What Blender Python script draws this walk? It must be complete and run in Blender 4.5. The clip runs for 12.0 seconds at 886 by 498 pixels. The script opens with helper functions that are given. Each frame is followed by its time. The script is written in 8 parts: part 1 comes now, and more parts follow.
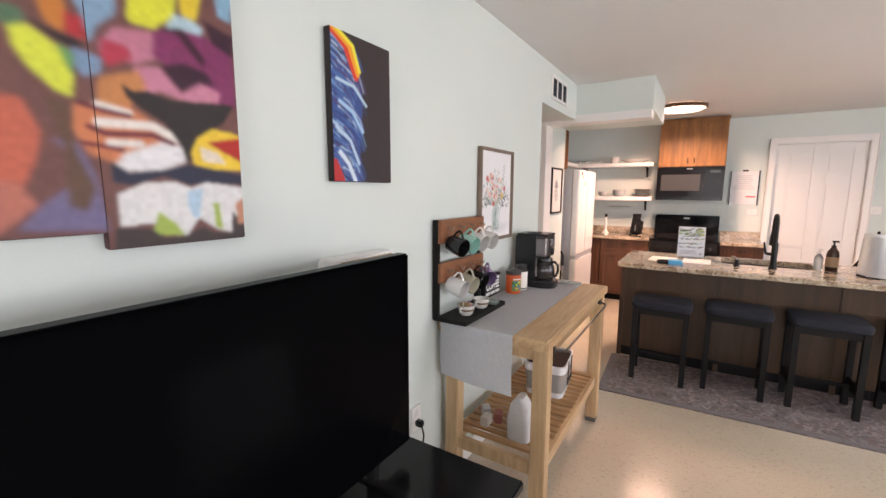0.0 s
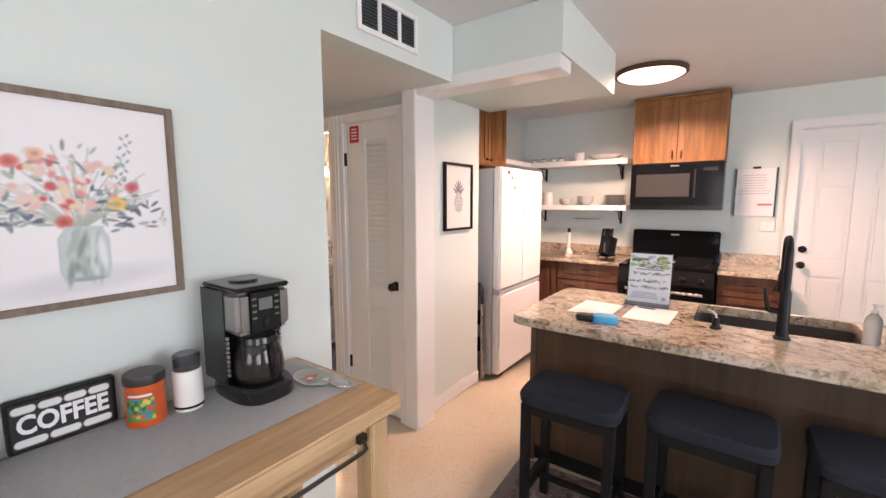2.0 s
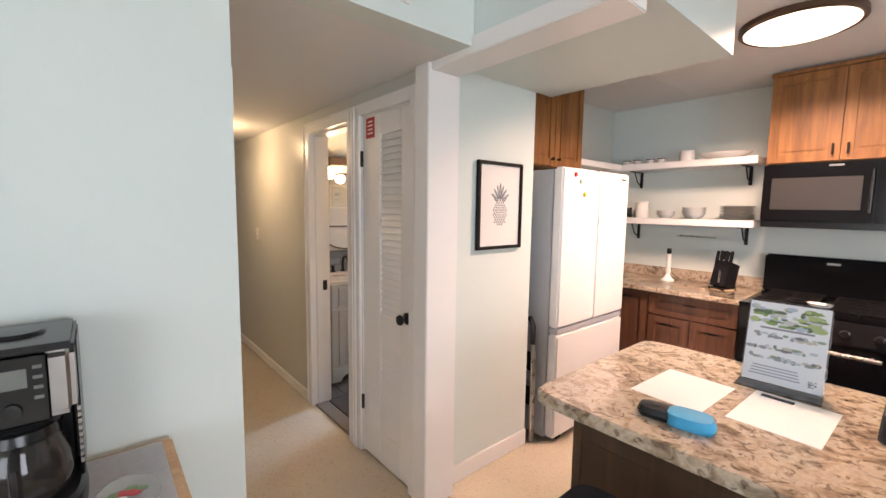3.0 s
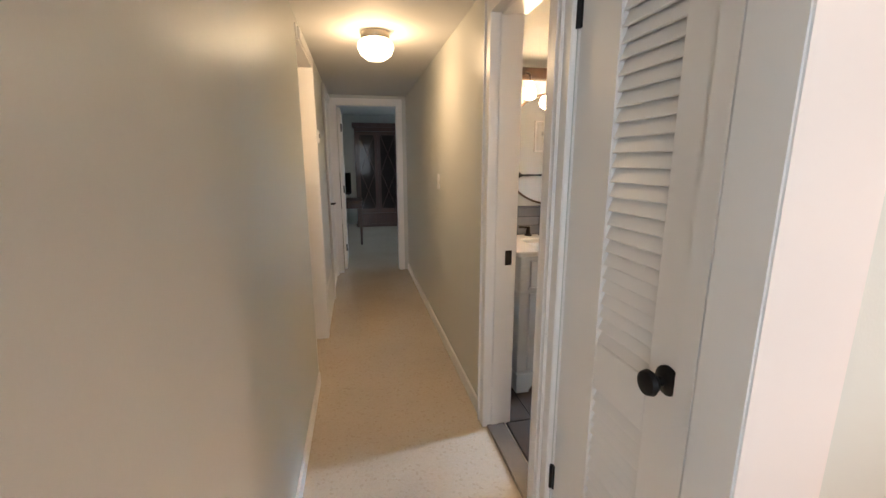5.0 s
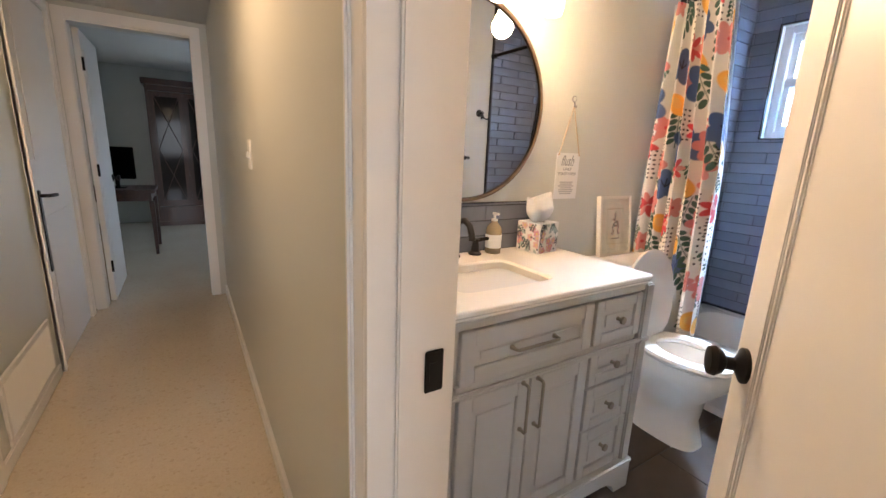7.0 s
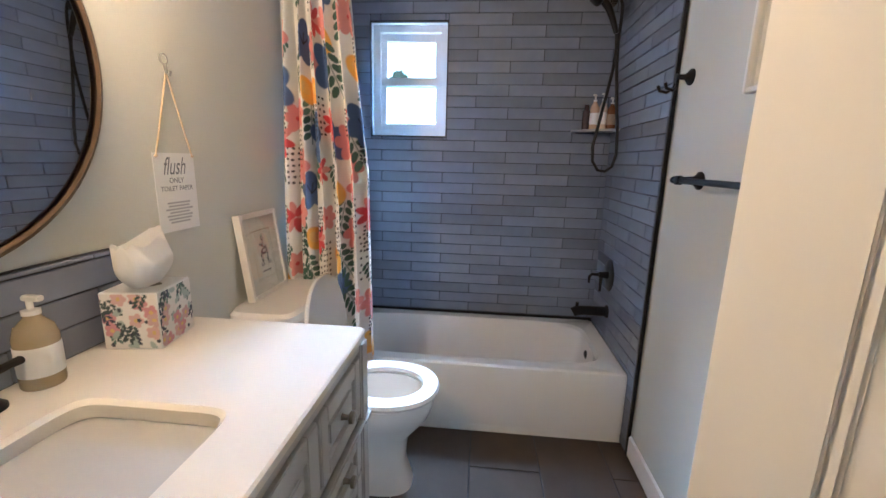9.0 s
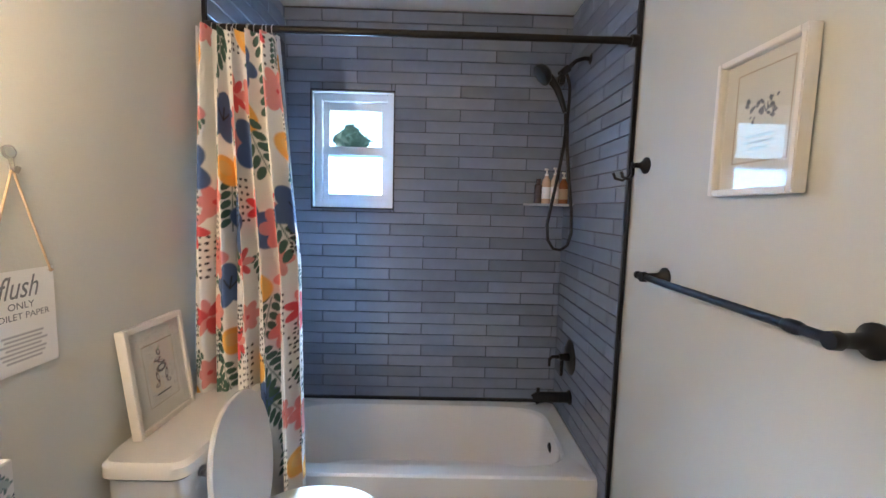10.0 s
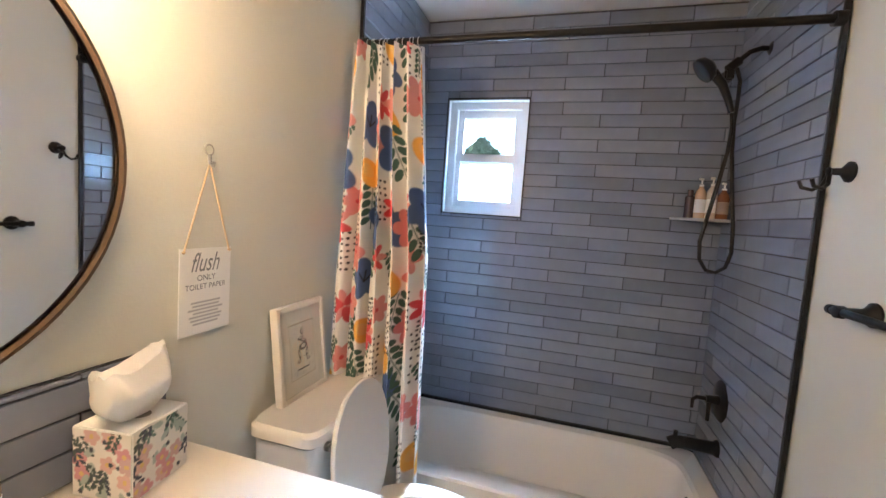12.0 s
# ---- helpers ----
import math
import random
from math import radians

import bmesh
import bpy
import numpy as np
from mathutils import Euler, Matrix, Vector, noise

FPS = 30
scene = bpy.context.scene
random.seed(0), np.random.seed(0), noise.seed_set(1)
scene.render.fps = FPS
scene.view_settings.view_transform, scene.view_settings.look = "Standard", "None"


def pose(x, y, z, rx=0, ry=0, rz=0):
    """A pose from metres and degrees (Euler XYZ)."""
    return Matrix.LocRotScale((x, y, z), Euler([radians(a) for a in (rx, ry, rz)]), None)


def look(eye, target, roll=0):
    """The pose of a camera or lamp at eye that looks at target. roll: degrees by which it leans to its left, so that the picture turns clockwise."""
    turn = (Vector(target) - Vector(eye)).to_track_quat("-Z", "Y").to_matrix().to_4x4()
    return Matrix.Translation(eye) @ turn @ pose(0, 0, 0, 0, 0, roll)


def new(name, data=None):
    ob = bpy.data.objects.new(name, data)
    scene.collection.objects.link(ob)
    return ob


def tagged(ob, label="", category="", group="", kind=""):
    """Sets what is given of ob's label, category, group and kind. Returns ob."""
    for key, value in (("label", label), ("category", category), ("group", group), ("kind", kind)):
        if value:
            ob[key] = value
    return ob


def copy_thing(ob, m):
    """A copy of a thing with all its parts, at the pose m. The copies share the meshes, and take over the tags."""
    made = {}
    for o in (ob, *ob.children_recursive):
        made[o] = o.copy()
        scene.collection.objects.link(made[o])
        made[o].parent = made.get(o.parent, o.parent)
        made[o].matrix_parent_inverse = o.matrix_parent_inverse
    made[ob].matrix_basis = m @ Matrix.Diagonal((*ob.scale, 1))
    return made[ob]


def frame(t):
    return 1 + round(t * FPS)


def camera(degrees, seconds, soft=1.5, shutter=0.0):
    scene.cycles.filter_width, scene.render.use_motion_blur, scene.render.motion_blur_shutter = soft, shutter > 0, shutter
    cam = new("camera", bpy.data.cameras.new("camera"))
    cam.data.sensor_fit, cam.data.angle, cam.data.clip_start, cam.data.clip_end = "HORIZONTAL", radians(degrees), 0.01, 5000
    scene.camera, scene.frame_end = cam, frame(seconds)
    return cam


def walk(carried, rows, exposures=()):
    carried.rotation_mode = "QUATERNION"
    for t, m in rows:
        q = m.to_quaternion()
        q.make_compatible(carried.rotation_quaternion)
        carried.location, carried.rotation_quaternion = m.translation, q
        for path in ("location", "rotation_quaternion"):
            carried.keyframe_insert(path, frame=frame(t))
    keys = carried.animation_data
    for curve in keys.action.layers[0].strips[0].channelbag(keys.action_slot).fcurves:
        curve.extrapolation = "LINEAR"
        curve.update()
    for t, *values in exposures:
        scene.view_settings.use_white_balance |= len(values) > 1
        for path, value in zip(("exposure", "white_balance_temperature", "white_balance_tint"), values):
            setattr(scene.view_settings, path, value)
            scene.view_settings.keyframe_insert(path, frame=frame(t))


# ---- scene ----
cam = camera(94.1, 12.0)
PATH = [
    (0, (-0.19, 1.068, 1.526), (-1.248, 2.742, 1.246), 0.2),
    (0.5, (-0.092, 1.545, 1.514), (-1.073, 3.268, 1.255), -0.4),
    (1, (-0.016, 2.019, 1.514), (-1.017, 3.728, 1.24), -1.1),
    (1.5, (0.05, 2.529, 1.513), (-0.987, 4.22, 1.258), -0.8),
    (2, (0.125, 2.983, 1.503), (-1.035, 4.595, 1.27), -0.1),
    (2.5, (0.066, 3.398, 1.52), (-1.251, 4.89, 1.315), 0.8),
    (3, (0.012, 3.767, 1.512), (-1.504, 5.057, 1.315), 0.8),
    (3.5, (-0.084, 4.021, 1.502), (-1.803, 5.02, 1.285), 0.4),
    (3.7, (-0.189, 4.087, 1.498), (-1.957, 4.996, 1.272), 0.3),
    (5.3, (-1.202, 4.416, 1.364), (-3.121, 4.751, 0.91), -0.2),
    (5.5, (-1.317, 4.447, 1.353), (-3.23, 4.781, 0.873), -0.1),
    (6, (-1.704, 4.55, 1.294), (-3.596, 4.944, 0.78), 0.7),
    (6.5, (-2.093, 4.666, 1.255), (-3.902, 5.346, 0.741), 2.1),
    (7, (-2.374, 4.762, 1.271), (-4.029, 5.793, 0.823), 2.3),
    (7.5, (-2.59, 4.867, 1.272), (-3.957, 6.274, 0.886), 1.8),
    (7.7, (-2.651, 4.905, 1.282), (-3.851, 6.458, 0.892), 1.9),
    (9.3, (-2.902, 5.293, 1.302), (-2.975, 7.253, 0.909), 1.4),
    (9.5, (-2.902, 5.356, 1.34), (-2.941, 7.325, 0.994), 1.5),
    (10, (-2.88, 5.422, 1.443), (-2.849, 7.412, 1.247), 1.5),
    (10.5, (-2.878, 5.446, 1.518), (-2.793, 7.443, 1.456), 1.6),
    (11, (-2.867, 5.454, 1.548), (-2.813, 7.453, 1.557), 1.8),
    (11.5, (-2.865, 5.456, 1.531), (-3.065, 7.446, 1.492), 2.9),
    (12, (-2.894, 5.457, 1.415), (-3.448, 7.372, 1.252), 4.0),
]
EXPOSURE = [
    (0.0, 0.3, 7000, 25), (1.0, 0.4, 7050, 27), (2.0, 0.34, 6700, 24), (2.5, 0.34, 6650, 22), (3.5, 0.25, 6400, 15), (5.5, 0.38, 6400, 15),
    (7.0, 0.58, 6450, 18), (7.7, 0.44, 6200, 18), (9.5, 0.12, 5600, 11), (11.0, 0.36, 5700, 11), (12.0, 0.38, 6250, 14),
]
walk(cam, [(t, look(eye, target, roll)) for t, eye, target, roll in PATH], EXPOSURE)

# ---- light ----
world = bpy.data.worlds.new("sky")
scene.world = world
world.use_nodes = True
wn = world.node_tree.nodes
sky = wn.new("ShaderNodeTexSky")
sky.sky_type, sky.sun_disc = "NISHITA", False
sky.sun_elevation, sky.sun_rotation = radians(52), radians(270)
world.node_tree.links.new(sky.outputs[0], wn["Background"].inputs[0])
wn["Background"].inputs[1].default_value = 0.15
sun = new("sun", bpy.data.lights.new("sun", "SUN"))
sun.data.energy, sun.data.angle, sun.data.color = 4.5, radians(0.5), (1.0, 0.95, 0.88)
sun.matrix_world = look((-6.2, -1.0, 8.0), (0, 0, 0))


def area_lamp(name, m, w, h, watts, color):
    ob = new(name, bpy.data.lights.new(name, "AREA"))
    d = ob.data
    d.shape, d.size, d.size_y, d.energy, d.color = "RECTANGLE", w, h, watts, color
    ob.matrix_world = m
    return ob


def point_lamp(name, loc, watts, color, radius=0.05):
    ob = new(name, bpy.data.lights.new(name, "POINT"))
    ob.data.energy, ob.data.color, ob.data.shadow_soft_size = watts, color, radius
    ob.location = loc
    return ob


DAY = (0.86, 0.95, 1.0)
glow = bpy.data.materials.new("bright_hazy_sky")
glow.use_nodes = True
glow.node_tree.nodes["Principled BSDF"].inputs["Base Color"].default_value = (0.0, 0.0, 0.0, 1)
glow.node_tree.nodes["Principled BSDF"].inputs["Emission Color"].default_value = (0.52, 0.80, 1.0, 1)
glow.node_tree.nodes["Principled BSDF"].inputs["Emission Strength"].default_value = 5.0
area_lamp("daylight_east", look((3.5, 0.6, 1.5), (-1, 1.2, 1.2)), 2.2, 1.4, 56, DAY)
area_lamp("daylight_east_far", look((3.5, 4.2, 1.5), (-1, 4.2, 1.2)), 1.6, 1.4, 58, DAY)
area_lamp("daylight_south", look((0.6, -2.45, 1.5), (0.4, 4, 1.2)), 2.4, 1.4, 46, DAY)
area_lamp("daylight_bath", look((-3.34, 9.3, 3.15), (-3.3, 7.4, 1.6)), 2.4, 1.1, 4300, (0.55, 0.76, 1.0))
area_lamp("daylight_far_room", look((-8.6, 6.6, 1.5), (-8.4, 4, 1.2)), 1.3, 1.2, 3, (0.75, 0.85, 1.0))
area_lamp("kitchen_glow", look((-0.493, 6.52, 2.432), (-0.493, 6.521, 0)), 0.38, 0.38, 62, (1.0, 0.68, 0.50)).data.spread = radians(152)
area_lamp("hall_glow", look((-3.80, 4.515, 2.05), (-3.80, 4.516, 0)), 0.13, 0.13, 5, (1.0, 0.67, 0.35))
point_lamp("hall_glow_side", (-3.80, 4.515, 2.04), 9, (1.0, 0.67, 0.35), 0.06)
for yy in (5.44, 5.68, 5.92):
    point_lamp("bath_bulb_glow", (-3.56, yy, 1.79), 9.0, (1.0, 0.67, 0.37), 0.045)

# ---- materials ----


def mat(name, color, rough=0.5, metal=0.0, var=0.06, scale=6.0, bump=0.0, bscale=200.0, coat=0.0, trans=0.0, ior=1.45, rand=0.0, emit=0.0, spec=0.5):
    m = bpy.data.materials.new(name)
    m.use_nodes = True
    nt = m.node_tree
    n, l = nt.nodes, nt.links
    p = n["Principled BSDF"]
    p.inputs["Roughness"].default_value = rough
    p.inputs["Metallic"].default_value = metal
    p.inputs["Coat Weight"].default_value = coat
    p.inputs["Coat Roughness"].default_value = 0.08
    p.inputs["Transmission Weight"].default_value = trans
    p.inputs["IOR"].default_value = ior
    p.inputs["Specular IOR Level"].default_value = spec
    p.inputs["Base Color"].default_value = (*color, 1)
    tc = n.new("ShaderNodeTexCoord")
    if var > 0:
        a = n.new("ShaderNodeTexNoise")
        a.inputs["Scale"].default_value, a.inputs["Detail"].default_value = scale, 6
        l.new(tc.outputs["Object"], a.inputs["Vector"])
        mx = n.new("ShaderNodeMix")
        mx.data_type = "RGBA"
        mx.inputs[6].default_value = (*[c * (1 - var) for c in color], 1)
        mx.inputs[7].default_value = (*[min(1, c * (1 + var)) for c in color], 1)
        l.new(a.outputs["Fac"], mx.inputs[0])
        src = mx.outputs[2]
        if rand > 0:
            oi = n.new("ShaderNodeObjectInfo")
            hs = n.new("ShaderNodeHueSaturation")
            mr = n.new("ShaderNodeMapRange")
            mr.inputs["To Min"].default_value, mr.inputs["To Max"].default_value = 1 - rand, 1 + rand
            l.new(oi.outputs["Random"], mr.inputs["Value"])
            l.new(mr.outputs[0], hs.inputs["Value"])
            l.new(src, hs.inputs["Color"])
            src = hs.outputs[0]
        l.new(src, p.inputs["Base Color"])
        r = n.new("ShaderNodeMapRange")
        r.inputs["To Min"].default_value, r.inputs["To Max"].default_value = max(0.0, rough * 0.85), min(1.0, rough * 1.15)
        l.new(a.outputs["Fac"], r.inputs["Value"])
        l.new(r.outputs[0], p.inputs["Roughness"])
    if bump > 0:
        b = n.new("ShaderNodeTexNoise")
        b.inputs["Scale"].default_value, b.inputs["Detail"].default_value = bscale, 3
        l.new(tc.outputs["Object"], b.inputs["Vector"])
        bp = n.new("ShaderNodeBump")
        bp.inputs["Strength"].default_value, bp.inputs["Distance"].default_value = bump, 0.004
        l.new(b.outputs["Fac"], bp.inputs["Height"])
        l.new(bp.outputs[0], p.inputs["Normal"])
    if emit > 0:
        p.inputs["Emission Color"].default_value = (*color, 1)
        p.inputs["Emission Strength"].default_value = emit
    return m


def ramp(nt, fac, stops):
    r = nt.nodes.new("ShaderNodeValToRGB")
    e = r.color_ramp.elements
    for i, (pos, col) in enumerate(stops):
        k = e[i] if i < 2 else e.new(pos)
        k.position, k.color = pos, (*col, 1)
    nt.links.new(fac, r.inputs[0])
    return r.outputs[0]


def wood(name, light, dark, rough=0.4, axis=0, scale=14.0, coat=0.0, rand=0.0, stretch=12.0):
    """Wood with grain along one axis of the thing."""
    m = mat(name, light, rough, var=0, coat=coat)
    nt = m.node_tree
    n, l = nt.nodes, nt.links
    tc, mp = n["Texture Coordinate"], n.new("ShaderNodeMapping")
    s = [scale] * 3
    s[axis] = scale / stretch
    mp.inputs["Scale"].default_value = s
    l.new(tc.outputs["Object"], mp.inputs["Vector"])
    a, b = n.new("ShaderNodeTexNoise"), n.new("ShaderNodeTexNoise")
    a.inputs["Scale"].default_value, a.inputs["Detail"].default_value, a.inputs["Distortion"].default_value = 1.6, 8, 0.9
    b.inputs["Scale"].default_value, b.inputs["Detail"].default_value = 9, 4
    l.new(mp.outputs[0], a.inputs["Vector"])
    l.new(mp.outputs[0], b.inputs["Vector"])
    mx = n.new("ShaderNodeMath")
    mx.operation = "MULTIPLY_ADD"
    mx.inputs[1].default_value = 0.35
    l.new(b.outputs["Fac"], mx.inputs[0])
    l.new(a.outputs["Fac"], mx.inputs[2])
    c = ramp(nt, mx.outputs[0], [(0.45, dark), (0.85, light)])
    if rand > 0:
        oi, hs, mr = n.new("ShaderNodeObjectInfo"), n.new("ShaderNodeHueSaturation"), n.new("ShaderNodeMapRange")
        mr.inputs["To Min"].default_value, mr.inputs["To Max"].default_value = 1 - rand, 1 + rand
        l.new(oi.outputs["Random"], mr.inputs["Value"])
        l.new(mr.outputs[0], hs.inputs["Value"])
        l.new(c, hs.inputs["Color"])
        c = hs.outputs[0]
    p = n["Principled BSDF"]
    l.new(c, p.inputs["Base Color"])
    bp = n.new("ShaderNodeBump")
    bp.inputs["Strength"].default_value, bp.inputs["Distance"].default_value = 0.15, 0.002
    l.new(mx.outputs[0], bp.inputs["Height"])
    l.new(bp.outputs[0], p.inputs["Normal"])
    return m


def terrazzo():
    m = mat("terrazzo", (0.5, 0.42, 0.31), 0.2, var=0, coat=0.35)
    nt = m.node_tree
    n, l = nt.nodes, nt.links
    tc = n["Texture Coordinate"]
    big, chip, chip2 = n.new("ShaderNodeTexNoise"), n.new("ShaderNodeTexVoronoi"), n.new("ShaderNodeTexVoronoi")
    big.inputs["Scale"].default_value, big.inputs["Detail"].default_value = 1.3, 5
    chip.inputs["Scale"].default_value, chip2.inputs["Scale"].default_value = 85, 190
    for t in (big, chip, chip2):
        l.new(tc.outputs["Object"], t.inputs["Vector"])
    base = ramp(nt, big.outputs["Fac"], [(0.3, (0.56, 0.485, 0.385)), (0.7, (0.64, 0.565, 0.46))])
    c1 = ramp(nt, chip.outputs["Color"], [(0.0, (0.40, 0.28, 0.18)), (0.14, (0.62, 0.50, 0.38)), (0.22, (0.94, 0.90, 0.84)), (0.80, (1.0, 0.98, 0.95)), (0.92, (0.80, 0.70, 0.58))])
    c2 = ramp(nt, chip2.outputs["Color"], [(0.0, (0.6, 0.5, 0.38)), (0.6, (1, 0.96, 0.9)), (1.0, (0.75, 0.64, 0.5))])
    mx = n.new("ShaderNodeMix")
    mx.data_type, mx.blend_type = "RGBA", "MULTIPLY"
    mx.inputs[0].default_value = 0.26
    l.new(base, mx.inputs[6])
    l.new(c1, mx.inputs[7])
    my = n.new("ShaderNodeMix")
    my.data_type, my.blend_type = "RGBA", "MULTIPLY"
    my.inputs[0].default_value = 0.22
    l.new(mx.outputs[2], my.inputs[6])
    l.new(c2, my.inputs[7])
    p = n["Principled BSDF"]
    l.new(my.outputs[2], p.inputs["Base Color"])
    r = n.new("ShaderNodeMapRange")
    r.inputs["To Min"].default_value, r.inputs["To Max"].default_value = 0.06, 0.15
    l.new(big.outputs["Fac"], r.inputs["Value"])
    l.new(r.outputs[0], p.inputs["Roughness"])
    return m


def granite():
    m = mat("granite", (0.45, 0.36, 0.26), 0.12, var=0, coat=0.3)
    nt = m.node_tree
    n, l = nt.nodes, nt.links
    tc = n["Texture Coordinate"]
    a, b, v = n.new("ShaderNodeTexNoise"), n.new("ShaderNodeTexNoise"), n.new("ShaderNodeTexVoronoi")
    a.inputs["Scale"].default_value, a.inputs["Detail"].default_value, a.inputs["Distortion"].default_value = 13, 9, 1.4
    b.inputs["Scale"].default_value, b.inputs["Detail"].default_value, b.inputs["Distortion"].default_value = 27, 8, 1.8
    v.inputs["Scale"].default_value = 120
    for t in (a, b, v):
        l.new(tc.outputs["Object"], t.inputs["Vector"])
    c = ramp(nt, a.outputs["Fac"], [(0.30, (0.20, 0.145, 0.10)), (0.42, (0.41, 0.32, 0.23)), (0.55, (0.60, 0.50, 0.385)), (0.72, (0.53, 0.45, 0.36)), (0.85, (0.36, 0.30, 0.25))])
    d = ramp(nt, b.outputs["Fac"], [(0.36, (0.18, 0.13, 0.10)), (0.46, (1, 1, 1)), (0.62, (1, 0.97, 0.92)), (0.74, (0.62, 0.55, 0.47))])
    g = ramp(nt, v.outputs["Color"], [(0.0, (0.72, 0.7, 0.68)), (1.0, (1.0, 1.0, 1.0))])
    out = c
    for k in (d, g):
        mx = n.new("ShaderNodeMix")
        mx.data_type, mx.blend_type = "RGBA", "MULTIPLY"
        mx.inputs[0].default_value = 0.65
        l.new(out, mx.inputs[6])
        l.new(k, mx.inputs[7])
        out = mx.outputs[2]
    l.new(out, n["Principled BSDF"].inputs["Base Color"])
    return m


def rug_cloth():
    m = mat("rug_pile", (0.3, 0.26, 0.26), 0.95, var=0, bump=0.6, bscale=350)
    nt = m.node_tree
    n, l = nt.nodes, nt.links
    tc = n["Texture Coordinate"]
    a, b = n.new("ShaderNodeTexNoise"), n.new("ShaderNodeTexVoronoi")
    a.inputs["Scale"].default_value, a.inputs["Detail"].default_value, a.inputs["Distortion"].default_value = 10, 9, 2.5
    b.inputs["Scale"].default_value, b.feature = 9, "DISTANCE_TO_EDGE"
    l.new(tc.outputs["Object"], a.inputs["Vector"])
    l.new(tc.outputs["Object"], b.inputs["Vector"])
    c = ramp(nt, a.outputs["Fac"], [(0.3, (0.08, 0.07, 0.073)), (0.42, (0.19, 0.165, 0.165)), (0.50, (0.18, 0.125, 0.12)), (0.58, (0.30, 0.275, 0.27)), (0.66, (0.13, 0.115, 0.12)), (0.8, (0.32, 0.30, 0.295))])
    d = ramp(nt, b.outputs["Distance"], [(0.0, (1.25, 1.2, 1.15)), (0.08, (0.85, 0.85, 0.85)), (0.5, (1, 1, 1))])
    mx = n.new("ShaderNodeMix")
    mx.data_type, mx.blend_type = "RGBA", "MULTIPLY"
    mx.inputs[0].default_value = 0.7
    l.new(c, mx.inputs[6])
    l.new(d, mx.inputs[7])
    l.new(mx.outputs[2], n["Principled BSDF"].inputs["Base Color"])
    return m


def painted(name, rough=0.6, coat=0.0, bump=0.0):
    """Takes the colours that are painted on the mesh."""
    m = mat(name, (0.8, 0.8, 0.8), rough, var=0, coat=coat, bump=bump, bscale=500)
    n = m.node_tree.nodes
    at = n.new("ShaderNodeAttribute")
    at.attribute_name = "paint"
    m.node_tree.links.new(at.outputs["Color"], n["Principled BSDF"].inputs["Base Color"])
    return m


WALL = mat("wall_paint", (0.655, 0.715, 0.685), 0.55, var=0.03, scale=2.5, bump=0.10, bscale=160)
BWALL = mat("bath_wall_paint", (0.60, 0.60, 0.545), 0.42, var=0.03, scale=2.5, bump=0.10, bscale=160)
HWALL = mat("hall_wall_paint", (0.57, 0.575, 0.54), 0.32, var=0.03, scale=2.0, bump=0.08, bscale=120)
CEIL = mat("ceiling_paint", (0.74, 0.73, 0.72), 0.75, var=0.03, scale=3, bump=0.25, bscale=110)
TRIM = mat("white_gloss_paint", (0.82, 0.80, 0.78), 0.32, var=0.012, scale=4)
FLOOR = terrazzo()
GRANITE = granite()
RUG = rug_cloth()
BUTCHER = wood("butcher_block", (0.58, 0.395, 0.225), (0.40, 0.245, 0.125), 0.42, axis=1, scale=16)
LEGWOOD = wood("cart_leg_wood", (0.56, 0.385, 0.22), (0.41, 0.26, 0.135), 0.5, axis=2, scale=16)
CABW = wood("cherry_cabinet", (0.30, 0.130, 0.036), (0.15, 0.058, 0.016), 0.5, axis=2, scale=12)
CABD = wood("dark_cabinet", (0.16, 0.070, 0.038), (0.085, 0.034, 0.02), 0.35, axis=2, scale=12, coat=0.15)
ISLW = wood("island_panel", (0.095, 0.054, 0.030), (0.065, 0.036, 0.020), 0.45, axis=2, scale=9)
RACKW = wood("rack_wood", (0.30, 0.12, 0.055), (0.16, 0.058, 0.026), 0.5, axis=1, scale=14)
DARKW = wood("armoire_wood", (0.065, 0.022, 0.012), (0.03, 0.010, 0.006), 0.4, axis=2, scale=10, coat=0.1)
BLACK = mat("black_satin_metal", (0.009, 0.008, 0.008), 0.42, 0.0, var=0.15, scale=20, spec=0.3)
BPLAS = mat("black_plastic", (0.013, 0.013, 0.014), 0.22, var=0.1, scale=12)
BGLOSS = mat("black_gloss", (0.005, 0.005, 0.006), 0.10, var=0.05, scale=3, spec=0.18)
TVSCR = mat("tv_screen", (0.002, 0.002, 0.0025), 0.12, var=0.03, scale=3, spec=0.02)
BWOOD = mat("black_painted_wood", (0.009, 0.008, 0.008), 0.55, var=0.2, scale=25, bump=0.08, bscale=80, spec=0.25)
SEATC = mat("slate_upholstery", (0.012, 0.014, 0.023), 0.85, var=0.12, scale=40, bump=0.35, bscale=700)
STEEL = mat("brushed_steel", (0.50, 0.48, 0.46), 0.28, 0.95, var=0.06, scale=30)
NICKEL = mat("antique_nickel", (0.32, 0.28, 0.23), 0.32, 0.9, var=0.08, scale=30)
PORC = mat("porcelain", (0.82, 0.80, 0.76), 0.07, var=0.015, scale=3, coat=0.3)
FRIDGE = mat("fridge_enamel", (0.80, 0.78, 0.77), 0.2, var=0.02, scale=3)
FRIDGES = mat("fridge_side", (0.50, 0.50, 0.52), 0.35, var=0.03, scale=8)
GREYP = mat("vanity_grey_paint", (0.50, 0.49, 0.47), 0.32, var=0.03, scale=8, bump=0.04, bscale=90)
QUARTZ = mat("white_quartz", (0.84, 0.80, 0.73), 0.14, var=0.02, scale=12)
TILE = mat("slate_blue_tile", (0.185, 0.205, 0.255), 0.14, var=0.22, scale=9, rand=0.16, bump=0.22, bscale=18)
